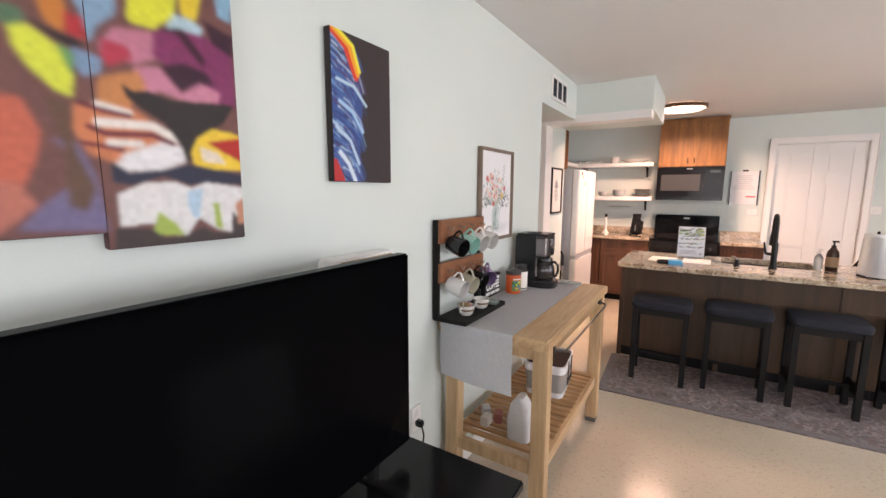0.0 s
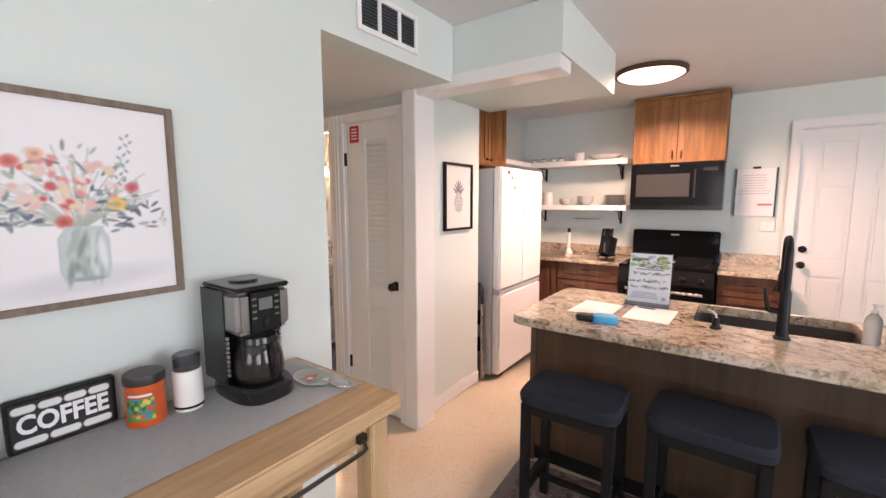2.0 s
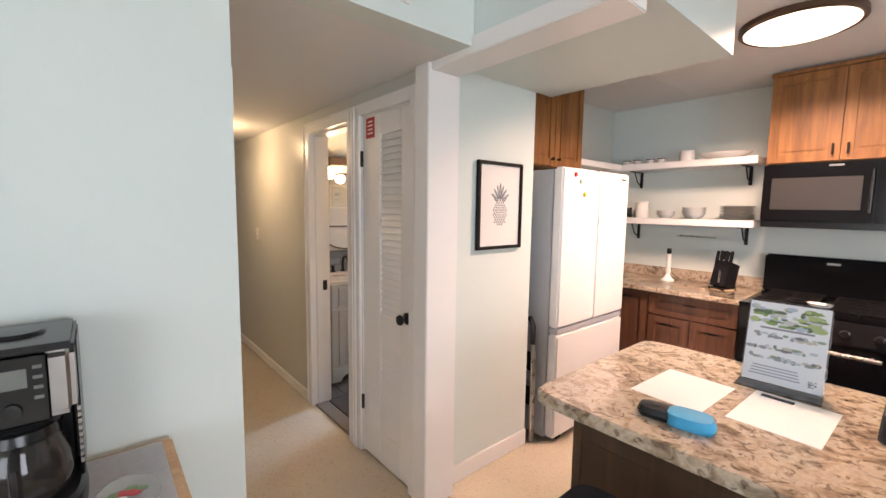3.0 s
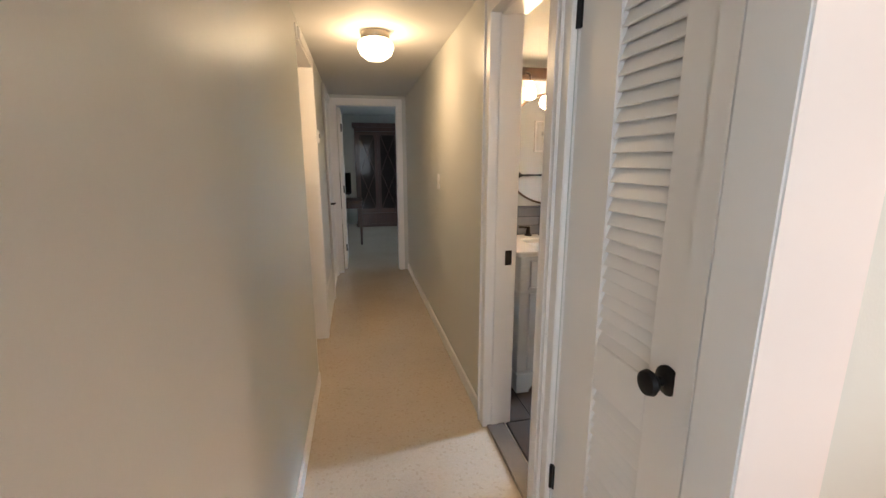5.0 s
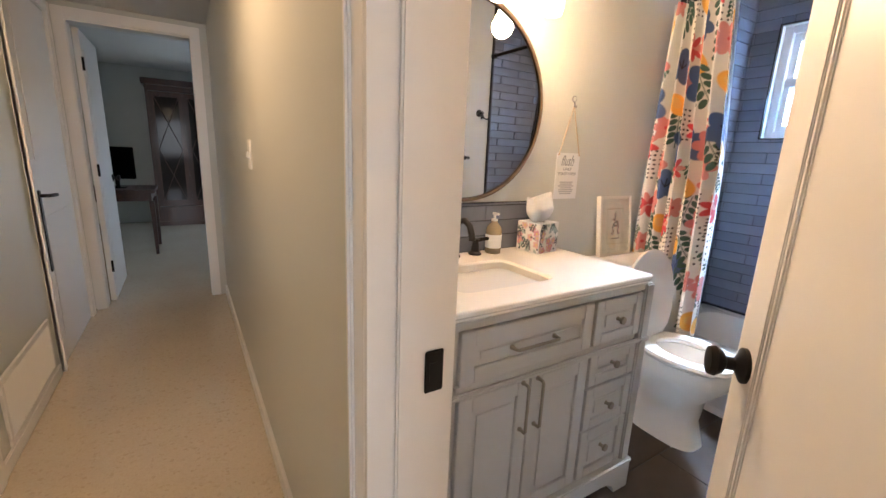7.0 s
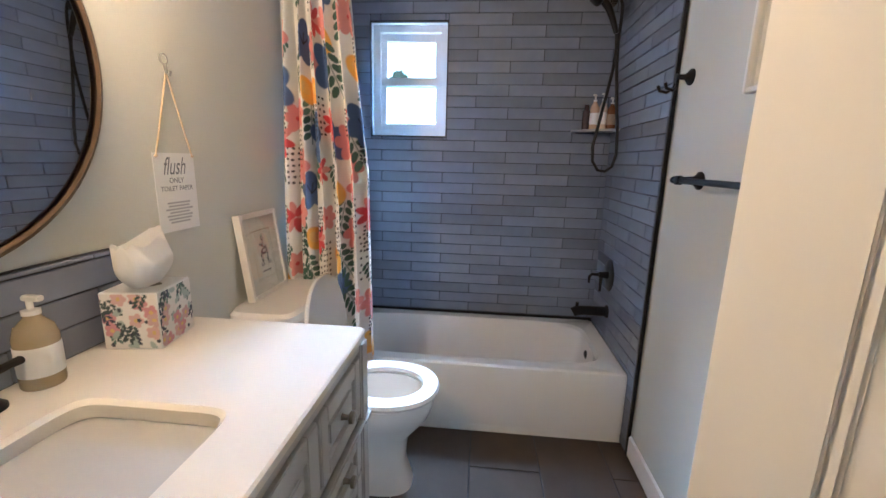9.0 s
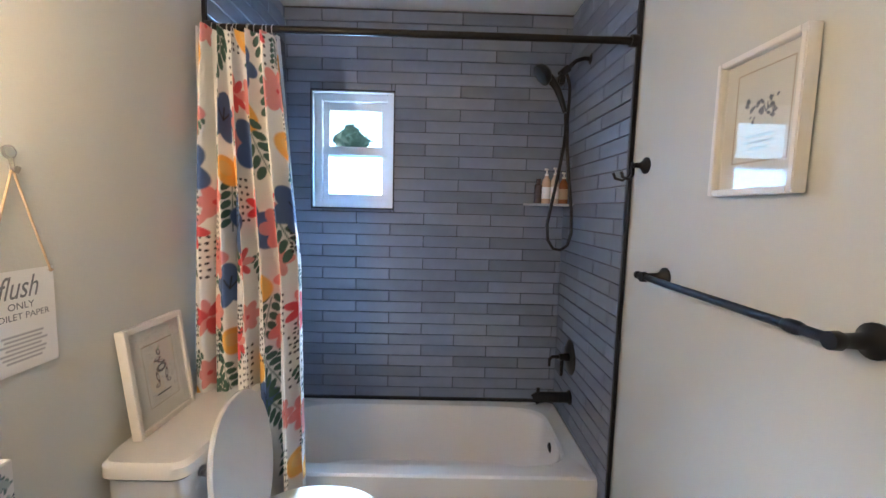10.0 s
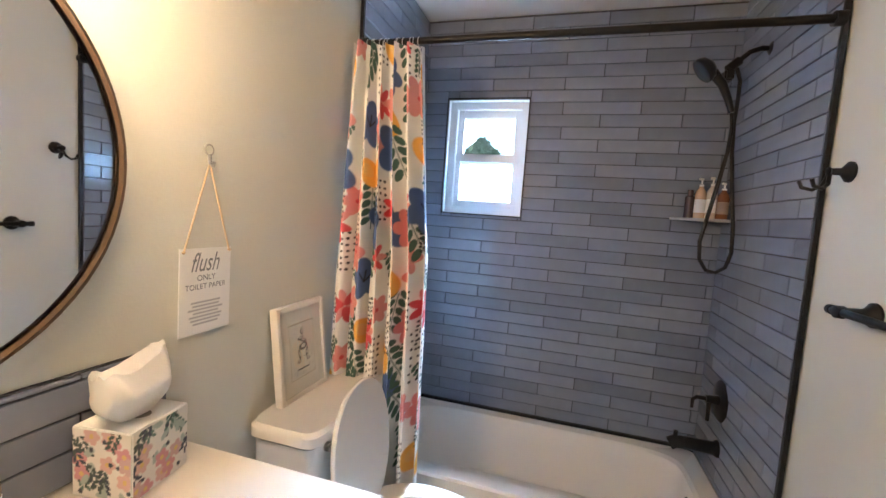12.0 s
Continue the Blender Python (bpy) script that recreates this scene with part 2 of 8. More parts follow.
GROUT = mat("dark_grout", (0.04, 0.042, 0.048), 0.85, var=0.1, scale=60, bump=0.2, bscale=300)
FTILE = mat("dark_floor_tile", (0.072, 0.052, 0.040), 0.6, var=0.35, scale=7, rand=0.15, bump=0.1, bscale=60, spec=0.2)
VINYL = mat("window_vinyl", (0.80, 0.82, 0.84), 0.35, var=0.02)
GLASS = mat("clear_glass", (0.95, 0.97, 0.97), 0.02, var=0, trans=1.0, ior=1.45)
FROST = mat("frosted_glass", (0.92, 0.95, 0.97), 0.4, var=0)
_n, _l = FROST.node_tree.nodes, FROST.node_tree.links
_t, _m = _n.new("ShaderNodeBsdfTranslucent"), _n.new("ShaderNodeMixShader")
_t.inputs["Color"].default_value, _m.inputs[0].default_value = (0.62, 0.80, 0.93, 1), 0.8
_l.new(_n["Principled BSDF"].outputs[0], _m.inputs[1])
_l.new(_t.outputs[0], _m.inputs[2])
_l.new(_m.outputs[0], _n["Material Output"].inputs["Surface"])
MIRROR = mat("mirror_silver", (0.90, 0.91, 0.91), 0.015, 1.0, var=0)
PAPER = mat("white_paper", (0.80, 0.80, 0.79), 0.7, var=0.02, scale=10)
CHALK = mat("white_ceramic", (0.78, 0.76, 0.72), 0.15, var=0.03, scale=12)
PAINTED = painted("canvas_print", 0.55, bump=0.12)
PRINT = painted("paper_print", 0.6)
CLOTHP = painted("printed_cloth", 0.85, bump=0.2)
LAMPW = mat("lamp_diffuser", (1.0, 0.80, 0.58), 0.4, var=0, emit=3.0)
LAMPH = mat("hall_lamp_glass", (1.0, 0.80, 0.48), 0.3, var=0, emit=5.5)
BULB = mat("bath_bulb", (1.0, 0.83, 0.55), 0.3, var=0, emit=14.0)
LINEN = mat("grey_linen", (0.80, 0.82, 0.85), 0.9, var=0.10, scale=60, bump=0.5, bscale=900)


# ---- builders ----
def join(*bms):
    out = bmesh.new()
    for b in bms:
        me = bpy.data.meshes.new("tmp")
        b.to_mesh(me)
        out.from_mesh(me)
        bpy.data.meshes.remove(me)
        b.free()
    return out


def box(x0, y0, z0, x1, y1, z1, bev=0.0, seg=2):
    bm = bmesh.new()
    bmesh.ops.create_cube(bm, size=1.0)
    for v in bm.verts:
        v.co = Vector(((x0 + x1) / 2 + v.co.x * (x1 - x0), (y0 + y1) / 2 + v.co.y * (y1 - y0), (z0 + z1) / 2 + v.co.z * (z1 - z0)))
    if bev > 0:
        bmesh.ops.bevel(bm, geom=list(bm.edges), offset=bev, segments=seg, affect="EDGES", clamp_overlap=True)
    return bm


def cyl(p0, p1, r, r2=None, seg=20):
    p0, p1 = Vector(p0), Vector(p1)
    bm = bmesh.new()
    bmesh.ops.create_cone(bm, cap_ends=True, segments=seg, radius1=r, radius2=r if r2 is None else r2, depth=(p1 - p0).length)
    q = (p1 - p0).to_track_quat("Z", "Y").to_matrix().to_4x4()
    bmesh.ops.transform(bm, matrix=Matrix.Translation((p0 + p1) / 2) @ q, verts=bm.verts)
    return bm


def lathe(profile, at=(0, 0, 0), seg=28, axis="Z", sx=1.0, sy=1.0):
    """Turns (radius, height) pairs about an axis."""
    bm = bmesh.new()
    rings = []
    for r, z in profile:
        if r < 1e-5:
            rings.append([bm.verts.new((0, 0, z))])
        else:
            rings.append([bm.verts.new((r * sx * math.cos(2 * math.pi * i / seg), r * sy * math.sin(2 * math.pi * i / seg), z)) for i in range(seg)])
    for a, b in zip(rings, rings[1:]):
        for i in range(seg):
            j = (i + 1) % seg
            va = [a[0]] if len(a) == 1 else [a[i], a[j]]
            vb = [b[0]] if len(b) == 1 else [b[j], b[i]]
            if len(va) + len(vb) > 2:
                bm.faces.new(va + vb)
    turn = {"Z": Matrix(), "X": Matrix.Rotation(radians(90), 4, "Y"), "Y": Matrix.Rotation(radians(-90), 4, "X")}[axis]
    bmesh.ops.transform(bm, matrix=Matrix.Translation(at) @ turn, verts=bm.verts)
    bmesh.ops.recalc_face_normals(bm, faces=bm.faces)
    return bm


def tube(points, r, seg=10, closed=False):
    """A round bar along a line of points."""
    pts = [Vector(p) for p in points]
    bm = bmesh.new()
    rings, up = [], None
    n = len(pts)
    for i, p in enumerate(pts):
        a = pts[(i - 1) % n] if closed or i > 0 else p
        b = pts[(i + 1) % n] if closed or i < n - 1 else p
        d = (b - a).normalized()
        if up is None:
            up = d.orthogonal().normalized()
        up = (up - d * up.dot(d)).normalized()
        s = d.cross(up)
        rr = r[i] if isinstance(r, (list, tuple)) else r
        rings.append([bm.verts.new(p + rr * (up * math.cos(2 * math.pi * k / seg) + s * math.sin(2 * math.pi * k / seg))) for k in range(seg)])
    m = n if closed else n - 1
    for i in range(m):
        a, b = rings[i], rings[(i + 1) % n]
        for k in range(seg):
            j = (k + 1) % seg
            bm.faces.new((a[k], a[j], b[j], b[k]))
    if not closed:
        bm.faces.new(list(reversed(rings[0])))
        bm.faces.new(rings[-1])
    bmesh.ops.recalc_face_normals(bm, faces=bm.faces)
    return bm


def arc(cx, cy, r, a0, a1, n=10):
    return [(cx + r * math.cos(radians(a0 + (a1 - a0) * i / n)), cy + r * math.sin(radians(a0 + (a1 - a0) * i / n))) for i in range(n + 1)]


def turned(bm, m):
    bmesh.ops.transform(bm, matrix=m, verts=bm.verts)
    return bm


def to_mesh(name, bm, material, sharp=35):
    me = bpy.data.meshes.new(name)
    bm.to_mesh(me)
    bm.free()
    me.polygons.foreach_set("use_smooth", [True] * len(me.polygons))
    me.set_sharp_from_angle(angle=radians(sharp))
    me.materials.append(material)
    return me


def part(name, bm, material, parent, label=""):
    ob = new(name, to_mesh(name, bm, material))
    ob.parent = parent
    return tagged(ob, label)


def thing(name, m, label, category, group=""):
    ob = new(name)
    ob.empty_display_size = 0.1
    ob.matrix_world = m if isinstance(m, Matrix) else pose(*m)
    return tagged(ob, label, category, group)


def solid(name, bm, material, label, category, group=""):
    """A thing of one piece."""
    return tagged(new(name, to_mesh(name, bm, material)), label, category, group)


def setting(name, bm, material, label, category=""):
    return tagged(new(name, to_mesh(name, bm, material)), label, category or name.split("_")[0], kind="structure")


# ---- structure ----
H, HC, BC = 2.47, 2.165, 2.466
setting("floor", box(-10.9, -2.75, -0.12, 3.75, 7.90, 0.0), FLOOR, "beige terrazzo floor with small chips, polished", "floor")
setting("wall_west", join(box(-1.365, -2.6, 0, -1.245, 4.076, H), box(-1.365, 4.076, HC, -1.245, 4.985, H)), WALL, "pale mint painted wall with the hall opening", "wall")
setting("wall_hall_south", join(box(-3.54, 3.95, 0, -1.367, 4.074, HC), box(-4.26, 3.95, 2.05, -3.54, 4.074, HC), box(-6.30, 3.95, 0, -4.26, 4.074, HC)), HWALL, "grey-green satin hall wall with doorway", "wall")
setting("wall_hall_north", join(box(-6.30, 4.985, 0, -2.915, 5.121, BC), box(-2.915, 4.985, 2.035, -2.30, 5.121, BC), box(-2.30, 4.985, 0, -2.166, 5.121, BC), box(-2.166, 4.985, 2.035, -1.664, 5.121, BC), box(-1.664, 4.985, 0, -1.575, 5.121, 2.30)), HWALL, "grey-green satin hall wall with bathroom doorway and closet", "wall")
setting("wall_hall_end", join(box(-6.42, 3.95, 0, -6.302, 4.15, 2.40), box(-6.42, 4.15, 2.06, -6.302, 4.87, 2.40), box(-6.42, 4.87, 0, -6.302, 5.12, 2.40)), HWALL, "grey-green end wall of the hall with an opening", "wall")
setting("wall_closet", join(box(-1.675, 5.123, 0, -1.575, 5.83, 2.30), box(-2.088, 5.73, 0, -1.677, 5.83, 2.30)), WALL, "pale painted closet wall beside the fridge", "wall")
setting("wall_bath_east", box(-2.175, 5.123, 0, -2.09, 7.748, 2.47), BWALL, "greige painted bathroom wall", "wall")
setting("wall_bath_west", box(-3.835, 5.123, 0, -3.715, 7.87, 2.47), BWALL, "greige painted bathroom wall behind the vanity", "wall")
setting("wall_kitchen_north", join(box(-2.176, 7.75, 0, 0.513, 7.87, H), box(0.513, 7.75, 2.115, 1.356, 7.87, H), box(1.356, 7.75, 0, 3.5, 7.87, H)), WALL, "pale mint painted kitchen wall with a door", "wall")
bath_north = setting("wall_bath_north", join(box(-3.713, 7.69, 0, -3.564, 7.87, H), box(-3.122, 7.69, 0, -2.177, 7.87, H), box(-3.564, 7.69, 0, -3.122, 7.87, 1.434), box(-3.564, 7.69, 2.05, -3.122, 7.87, H)), GROUT, "dark grout bed of the tiled shower wall with a window opening", "wall")


def holed_wall(axis, a, b, z1, at0, at1, holes):
    """A wall along x or y from a to b, with window holes (lo, hi, z0, z1)."""
    bms, c = [], a
    def bxx(lo, hi, zz0, zz1):
        bms.append(box(lo, at0, zz0, hi, at1, zz1) if axis == "x" else box(at0, lo, zz0, at1, hi, zz1))
    for lo, hi, w0, w1 in holes:
        bxx(c, lo, 0, z1)
        bxx(lo, hi, 0, w0)
        bxx(lo, hi, w1, z1)
        c = hi
    bxx(c, b, 0, z1)
    return join(*bms)


setting("wall_east", holed_wall("y", -2.6, 7.87, H, 3.58, 3.72, [(-0.5, 1.7, 0.8, 2.2), (3.4, 5.0, 0.8, 2.2)]), WALL, "pale mint painted wall with windows", "wall")
setting("wall_south", holed_wall("x", -1.365, 3.58, H, -2.72, -2.60, [(-0.6, 1.8, 0.8, 2.2)]), WALL, "pale mint painted wall with a window", "wall")
setting("wall_far_room", join(holed_wall("y", 2.4, 6.9, 2.40, -10.75, -10.6, [(5.42, 6.22, 1.05, 2.0)]), box(-10.6, 2.4, 0, -6.42, 2.52, 2.40), box(-6.42, 2.4, 0, -6.302, 3.948, 2.40), box(-6.42, 5.122, 0, -6.302, 6.9, 2.40),
        holed_wall("x", -10.6, -6.42, 2.40, 6.78, 6.9, [(-9.3, -7.9, 0.8, 2.0)])), HWALL, "grey-green walls of the room past the hall", "wall")
setting("wall_side_room", join(box(-4.9, 1.8, 0, -2.8, 1.9, 2.2), box(-4.9, 1.9, 0, -4.8, 3.948, 2.2), box(-2.9, 1.9, 0, -2.8, 3.948, 2.2)), HWALL, "plain walls of the side room", "wall")
setting("ceiling", box(-1.365, -2.72, H + 0.002, 3.72, 7.87, H + 0.12), CEIL, "off-white textured ceiling", "ceiling")
setting("ceiling_kitchen_nook", box(-2.088, 5.83, H + 0.002, -1.367, 7.87, H + 0.12), CEIL, "off-white textured ceiling", "ceiling")
setting("ceiling_hall", box(-6.30, 3.95, HC + 0.002, -1.367, 4.983, HC + 0.1), CEIL, "off-white low hall ceiling", "ceiling")
setting("ceiling_bath", box(-3.835, 5.0, H + 0.002, -2.09, 7.87, H + 0.1), CEIL, "off-white bathroom ceiling", "ceiling")
setting("ceiling_far_room", box(-10.75, 2.4, 2.402, -6.30, 6.9, 2.5), CEIL, "off-white ceiling", "ceiling")
setting("ceiling_side_room", box(-4.9, 1.8, 2.2, -2.8, 3.948, 2.3), CEIL, "off-white ceiling", "ceiling")
setting("soffit", box(-1.573, 4.99, 2.207, -0.616, 5.98, H), WALL, "boxed soffit painted pale mint under the ceiling", "soffit")
setting("trim_soffit", join(box(-1.52, 4.972, 2.135, -0.622, 5.14, 2.205, 0.004), box(-1.6055, 4.957, 0, -1.502, 5.15, 2.205, 0.004)), TRIM, "white post and header trim at the corner", "trim")
setting("ground", box(-400, -400, -0.5, 400, 400, -0.2), mat("grass", (0.07, 0.10, 0.035), 0.9, var=0.3, scale=0.4, bump=0.3, bscale=8), "dry green lawn", "ground")


# ---- more builders ----
def root_of(ob):
    while ob.parent:
        ob = ob.parent
    return ob


def wpart(name, bm, material, parent, label=""):
    """A part whose mesh is given in the place's own metres."""
    turned(bm, root_of(parent).matrix_basis.inverted())
    return part(name, bm, material, parent, label)


def rr(cx, cy, hx, hy, e, z, n=48):
    """A rounded rectangle as a loop; e = 2 is an ellipse."""
    out = []
    for i in range(n):
        a = 2 * math.pi * i / n
        c, s = math.cos(a), math.sin(a)
        out.append((cx + hx * math.copysign(abs(c) ** (2 / e), c), cy + hy * math.copysign(abs(s) ** (2 / e), s), z))
    return out


def loft(loops, cap0=True, cap1=True, closed=False):
    bm = bmesh.new()
    rings = [[bm.verts.new(p) for p in lp] for lp in loops]
    n = len(rings[0])
    pairs = list(zip(rings, rings[1:])) + ([(rings[-1], rings[0])] if closed else [])
    for a, b in pairs:
        for i in range(n):
            j = (i + 1) % n
            bm.faces.new((a[i], a[j], b[j], b[i]))
    if not closed:
        if cap0:
            bm.faces.new(list(reversed(rings[0])))
        if cap1:
            bm.faces.new(rings[-1])
    bmesh.ops.recalc_face_normals(bm, faces=bm.faces)
    return bm


def words(text, size, m, depth=0.0006, fat=0.0):
    """Raised letters, standing in the xy plane of the pose m, centred."""
    c = bpy.data.curves.new("letters", "FONT")
    c.body, c.size, c.extrude, c.align_x, c.align_y, c.resolution_u = text, size, depth, "CENTER", "CENTER", 3
    c.offset = fat
    ob = bpy.data.objects.new("letters", c)
    me = bpy.data.meshes.new_from_object(ob)
    bm = bmesh.new()
    bm.from_mesh(me)
    bpy.data.objects.remove(ob)
    bpy.data.curves.remove(c)
    bpy.data.meshes.remove(me)
    return turned(bm, m)


class Canvas:
    """A picture of flat shapes, painted on a fine sheet of mesh."""

    def __init__(self, u0, v0, u1, v1, step, ground):
        self.nu, self.nv = max(2, int((u1 - u0) / step)), max(2, int((v1 - v0) / step))
        self.u, self.v = np.meshgrid(np.linspace(u0, u1, self.nu), np.linspace(v0, v1, self.nv))
        self.c = np.ones((self.nv, self.nu, 3)) * np.array(ground)
        self.step = step

    def put(self, color, cover):
        cover = np.clip(cover, 0, 1)[..., None]
        self.c = self.c * (1 - cover) + np.array(color) * cover

    def ellipse(self, color, u, v, ru, rv, turn=0.0, soft=0.12):
        a = radians(turn)
        du, dv = self.u - u, self.v - v
        x, y = du * math.cos(a) + dv * math.sin(a), -du * math.sin(a) + dv * math.cos(a)
        self.put(color, (1 - np.sqrt((x / ru) ** 2 + (y / rv) ** 2)) / soft + 0.5)

    def poly(self, color, flat):
        p = list(zip(flat[::2], flat[1::2]))
        inside = np.zeros(self.u.shape, bool)
        for (x0, y0), (x1, y1) in zip(p, p[1:] + p[:1]):
            if y0 != y1:
                inside ^= ((y0 > self.v) != (y1 > self.v)) & (self.u < (x1 - x0) * (self.v - y0) / (y1 - y0) + x0)
        self.put(color, inside.astype(float))

    def stroke(self, color, width, flat):
        p = list(zip(flat[::2], flat[1::2]))
        d = np.full(self.u.shape, 9.0)
        for (x0, y0), (x1, y1) in zip(p, p[1:]):
            l2 = max(1e-9, (x1 - x0) ** 2 + (y1 - y0) ** 2)
            t = np.clip(((self.u - x0) * (x1 - x0) + (self.v - y0) * (y1 - y0)) / l2, 0, 1)
            d = np.minimum(d, np.hypot(self.u - x0 - t * (x1 - x0), self.v - y0 - t * (y1 - y0)))
        self.put(color, (width / 2 - d) / self.step + 0.5)

    def bars(self, color, u0, u1, v1, v0, n, seed, fill=0.5):
        """Lines of unreadable writing."""
        rnd = random.Random(seed)
        for i in range(n):
            v = v1 + (v0 - v1) * (i + 0.5) / n
            half = (u1 - u0) / 2 * rnd.uniform(0.6, 1.0)
            mid = (u0 + u1) / 2
            self.stroke(color, abs(v1 - v0) / n * fill, (mid - half, v, mid + half, v))

    def blur(self, n=1):
        for _ in range(n):
            p = np.pad(self.c, ((1, 1), (1, 1), (0, 0)), mode="edge")
            self.c = (p[1:-1, 1:-1] * 2 + p[:-2, 1:-1] + p[2:, 1:-1] + p[1:-1, :-2] + p[1:-1, 2:]) / 6

    def smudge(self, amount, seed):
        rng = np.random.RandomState(seed)
        g = rng.rand(self.nv // 4 + 2, self.nu // 4 + 2)
        g = np.kron(g, np.ones((4, 4)))[: self.nv, : self.nu]
        self.c = np.clip(self.c * (1 + amount * (g[..., None] - 0.5)), 0, 1)

    def sheet(self, name, place, material, parent=None, label=""):
        """place maps (u, v) to a point."""
        pts = place(self.u, self.v).reshape(-1, 3)
        i = np.arange((self.nv - 1) * (self.nu - 1))
        r, c = i // (self.nu - 1), i % (self.nu - 1)
        a = r * self.nu + c
        faces = np.stack([a, a + 1, a + 1 + self.nu, a + self.nu], 1)
        if parent is not None:
            inv = np.array(root_of(parent).matrix_basis.inverted())
            pts = pts @ inv[:3, :3].T + inv[:3, 3]
        me = bpy.data.meshes.new(name)
        me.from_pydata(pts.tolist(), [], faces.tolist())
        at = me.color_attributes.new("paint", "FLOAT_COLOR", "POINT")
        at.data.foreach_set("color", np.concatenate([self.c.reshape(-1, 3), np.ones((self.nu * self.nv, 1))], 1).astype(np.float32).ravel())
        me.polygons.foreach_set("use_smooth", [True] * len(me.polygons))
        me.materials.append(material)
        ob = new(name, me)
        ob.parent = parent
        return tagged(ob, label)


def on_x(x):
    return lambda u, v: np.stack([np.full(u.shape, x), u, v], -1)


def on_x_back(x):
    return lambda u, v: np.stack([np.full(u.shape, x), -u, v], -1)


def on_y(y):
    return lambda u, v: np.stack([u, np.full(u.shape, y), v], -1)


def framed(bmw, y0, z0, y1, z1, x0, x1, w, bev=0.002):
    """Four mitred-looking bars of a picture frame on a wall along y."""
    return join(box(x0, y0, z0, x1, y0 + w, z1, bev), box(x0, y1 - w, z0, x1, y1, z1, bev), box(x0, y0 + w, z0, x1, y1 - w, z0 + w, bev), box(x0, y0 + w, z1 - w, x1, y1 - w, z1, bev))


def casing_y(name, x0, x1, top, y, out, w=0.065, label="white door casing"):
    """Door casing round an opening in a wall along x; out is the way it stands proud."""
    a, b = (y, y + 0.018 * out) if out > 0 else (y + 0.018 * out, y)
    c, d = (y, y + 0.026 * out) if out > 0 else (y + 0.026 * out, y)
    return setting(name, join(box(x0 - w, a, 0, x0, b, top + w, 0.003), box(x1, a, 0, x1 + w, b, top + w, 0.003), box(x0, a, top, x1, b, top + w, 0.003),
                              box(x0 - w, c, 0, x0 - w + 0.014, d, top + w, 0.004), box(x1 + w - 0.014, c, 0, x1 + w, d, top + w, 0.004), box(x0 - w + 0.014, c, top + w - 0.014, x1 + w - 0.014, d, top + w, 0.004)), TRIM, label, "trim")


def knob(at, axis, sign, mat_, r=0.028, plate=0.032, out=0.058):
    prof = [(plate, 0), (plate, 0.006), (plate * 0.6, 0.012), (0.011, 0.016), (0.011, out * 0.5), (r * 0.75, out * 0.6), (r, out * 0.78), (r * 0.9, out * 0.95), (r * 0.4, out), (0, out)]
    bm = lathe(prof, (0, 0, 0), 22, axis)
    if sign < 0:
        turned(bm, Matrix.Rotation(math.pi, 4, "Z"))
    return turned(bm, Matrix.Translation(at))


# ---- doors, trim, baseboards ----
casing_y("trim_bath_door", -2.915, -2.300, 2.035, 4.985, -1, 0.060)
casing_y("trim_closet", -2.166, -1.664, 2.035, 4.985, -1, 0.060)
setting("trim_bath_jamb", join(box(-2.915, 4.967, 0, -2.903, 5.122, 2.035), box(-2.312, 4.967, 0, -2.300, 5.135, 2.035), box(-2.903, 4.967, 2.023, -2.312, 5.135, 2.035),
        box(-2.9035, 5.012, 0, -2.892, 5.050, 2.0225, 0.003), box(-2.892, 5.012, 2.011, -2.3125, 5.050, 2.0225, 0.003)), TRIM, "white painted jamb of the bathroom door", "trim")
strike = tagged(solid("strike_plate", join(box(-2.904, 5.065, 0.885, -2.8995, 5.10, 0.96, 0.002), box(-2.9005, 5.072, 0.905, -2.8985, 5.09, 0.94, 0.001)), BLACK, "black metal strike plate on the white jamb", "strike plate"))
strike.parent = bpy.data.objects["trim_bath_jamb"]
del strike["category"]
setting("trim_side_door", join(box(-4.33, 4.074, 0, -4.258, 4.092, 2.12, 0.004), box(-3.60, 4.074, 2.05, -3.54, 4.080, 2.12, 0.002), box(-4.26, 4.074, 2.05, -3.60, 4.092, 2.12, 0.004), box(-4.26, 3.94, 0, -4.246, 4.086, 2.05), box(-3.554, 3.94, 0, -3.54, 4.076, 2.05), box(-4.246, 3.94, 2.036, -3.554, 4.086, 2.05)), TRIM, "white casing and jamb of the side room door", "trim")
setting("trim_hall_end", join(box(-6.302, 4.086, 0, -6.284, 4.15, 2.13, 0.004), box(-6.302, 4.87, 0, -6.284, 4.935, 2.13, 0.004), box(-6.302, 4.15, 2.06, -6.284, 4.87, 2.13, 0.004), box(-6.43, 4.142, 0, -6.302, 4.154, 2.06), box(-6.43, 4.866, 0, -6.302, 4.878, 2.06), box(-6.43, 4.154, 2.05, -6.302, 4.866, 2.062)), TRIM, "white casing of the opening at the hall's end", "trim")
setting("baseboard_hall", join(box(-6.284, 4.972, 0, -2.977, 4.985, 0.085, 0.004), box(-3.54, 4.074, 0, -1.30, 4.086, 0.085, 0.004), box(-5.22, 4.074, 0, -4.33, 4.086, 0.065, 0.004)), TRIM, "low white baseboard", "baseboard")
setting("baseboard_living", join(box(-1.575, 5.152, 0, -1.562, 5.83, 0.105, 0.004), box(-1.245, -2.6, 0, -1.232, 4.076, 0.105, 0.004), box(1.430, 7.737, 0, 3.58, 7.75, 0.105, 0.004)), TRIM, "white baseboard", "baseboard")
setting("baseboard_bath", join(box(-2.188, 5.14, 0, -2.175, 6.935, 0.10, 0.004),), TRIM, "white baseboard of the bathroom", "baseboard")
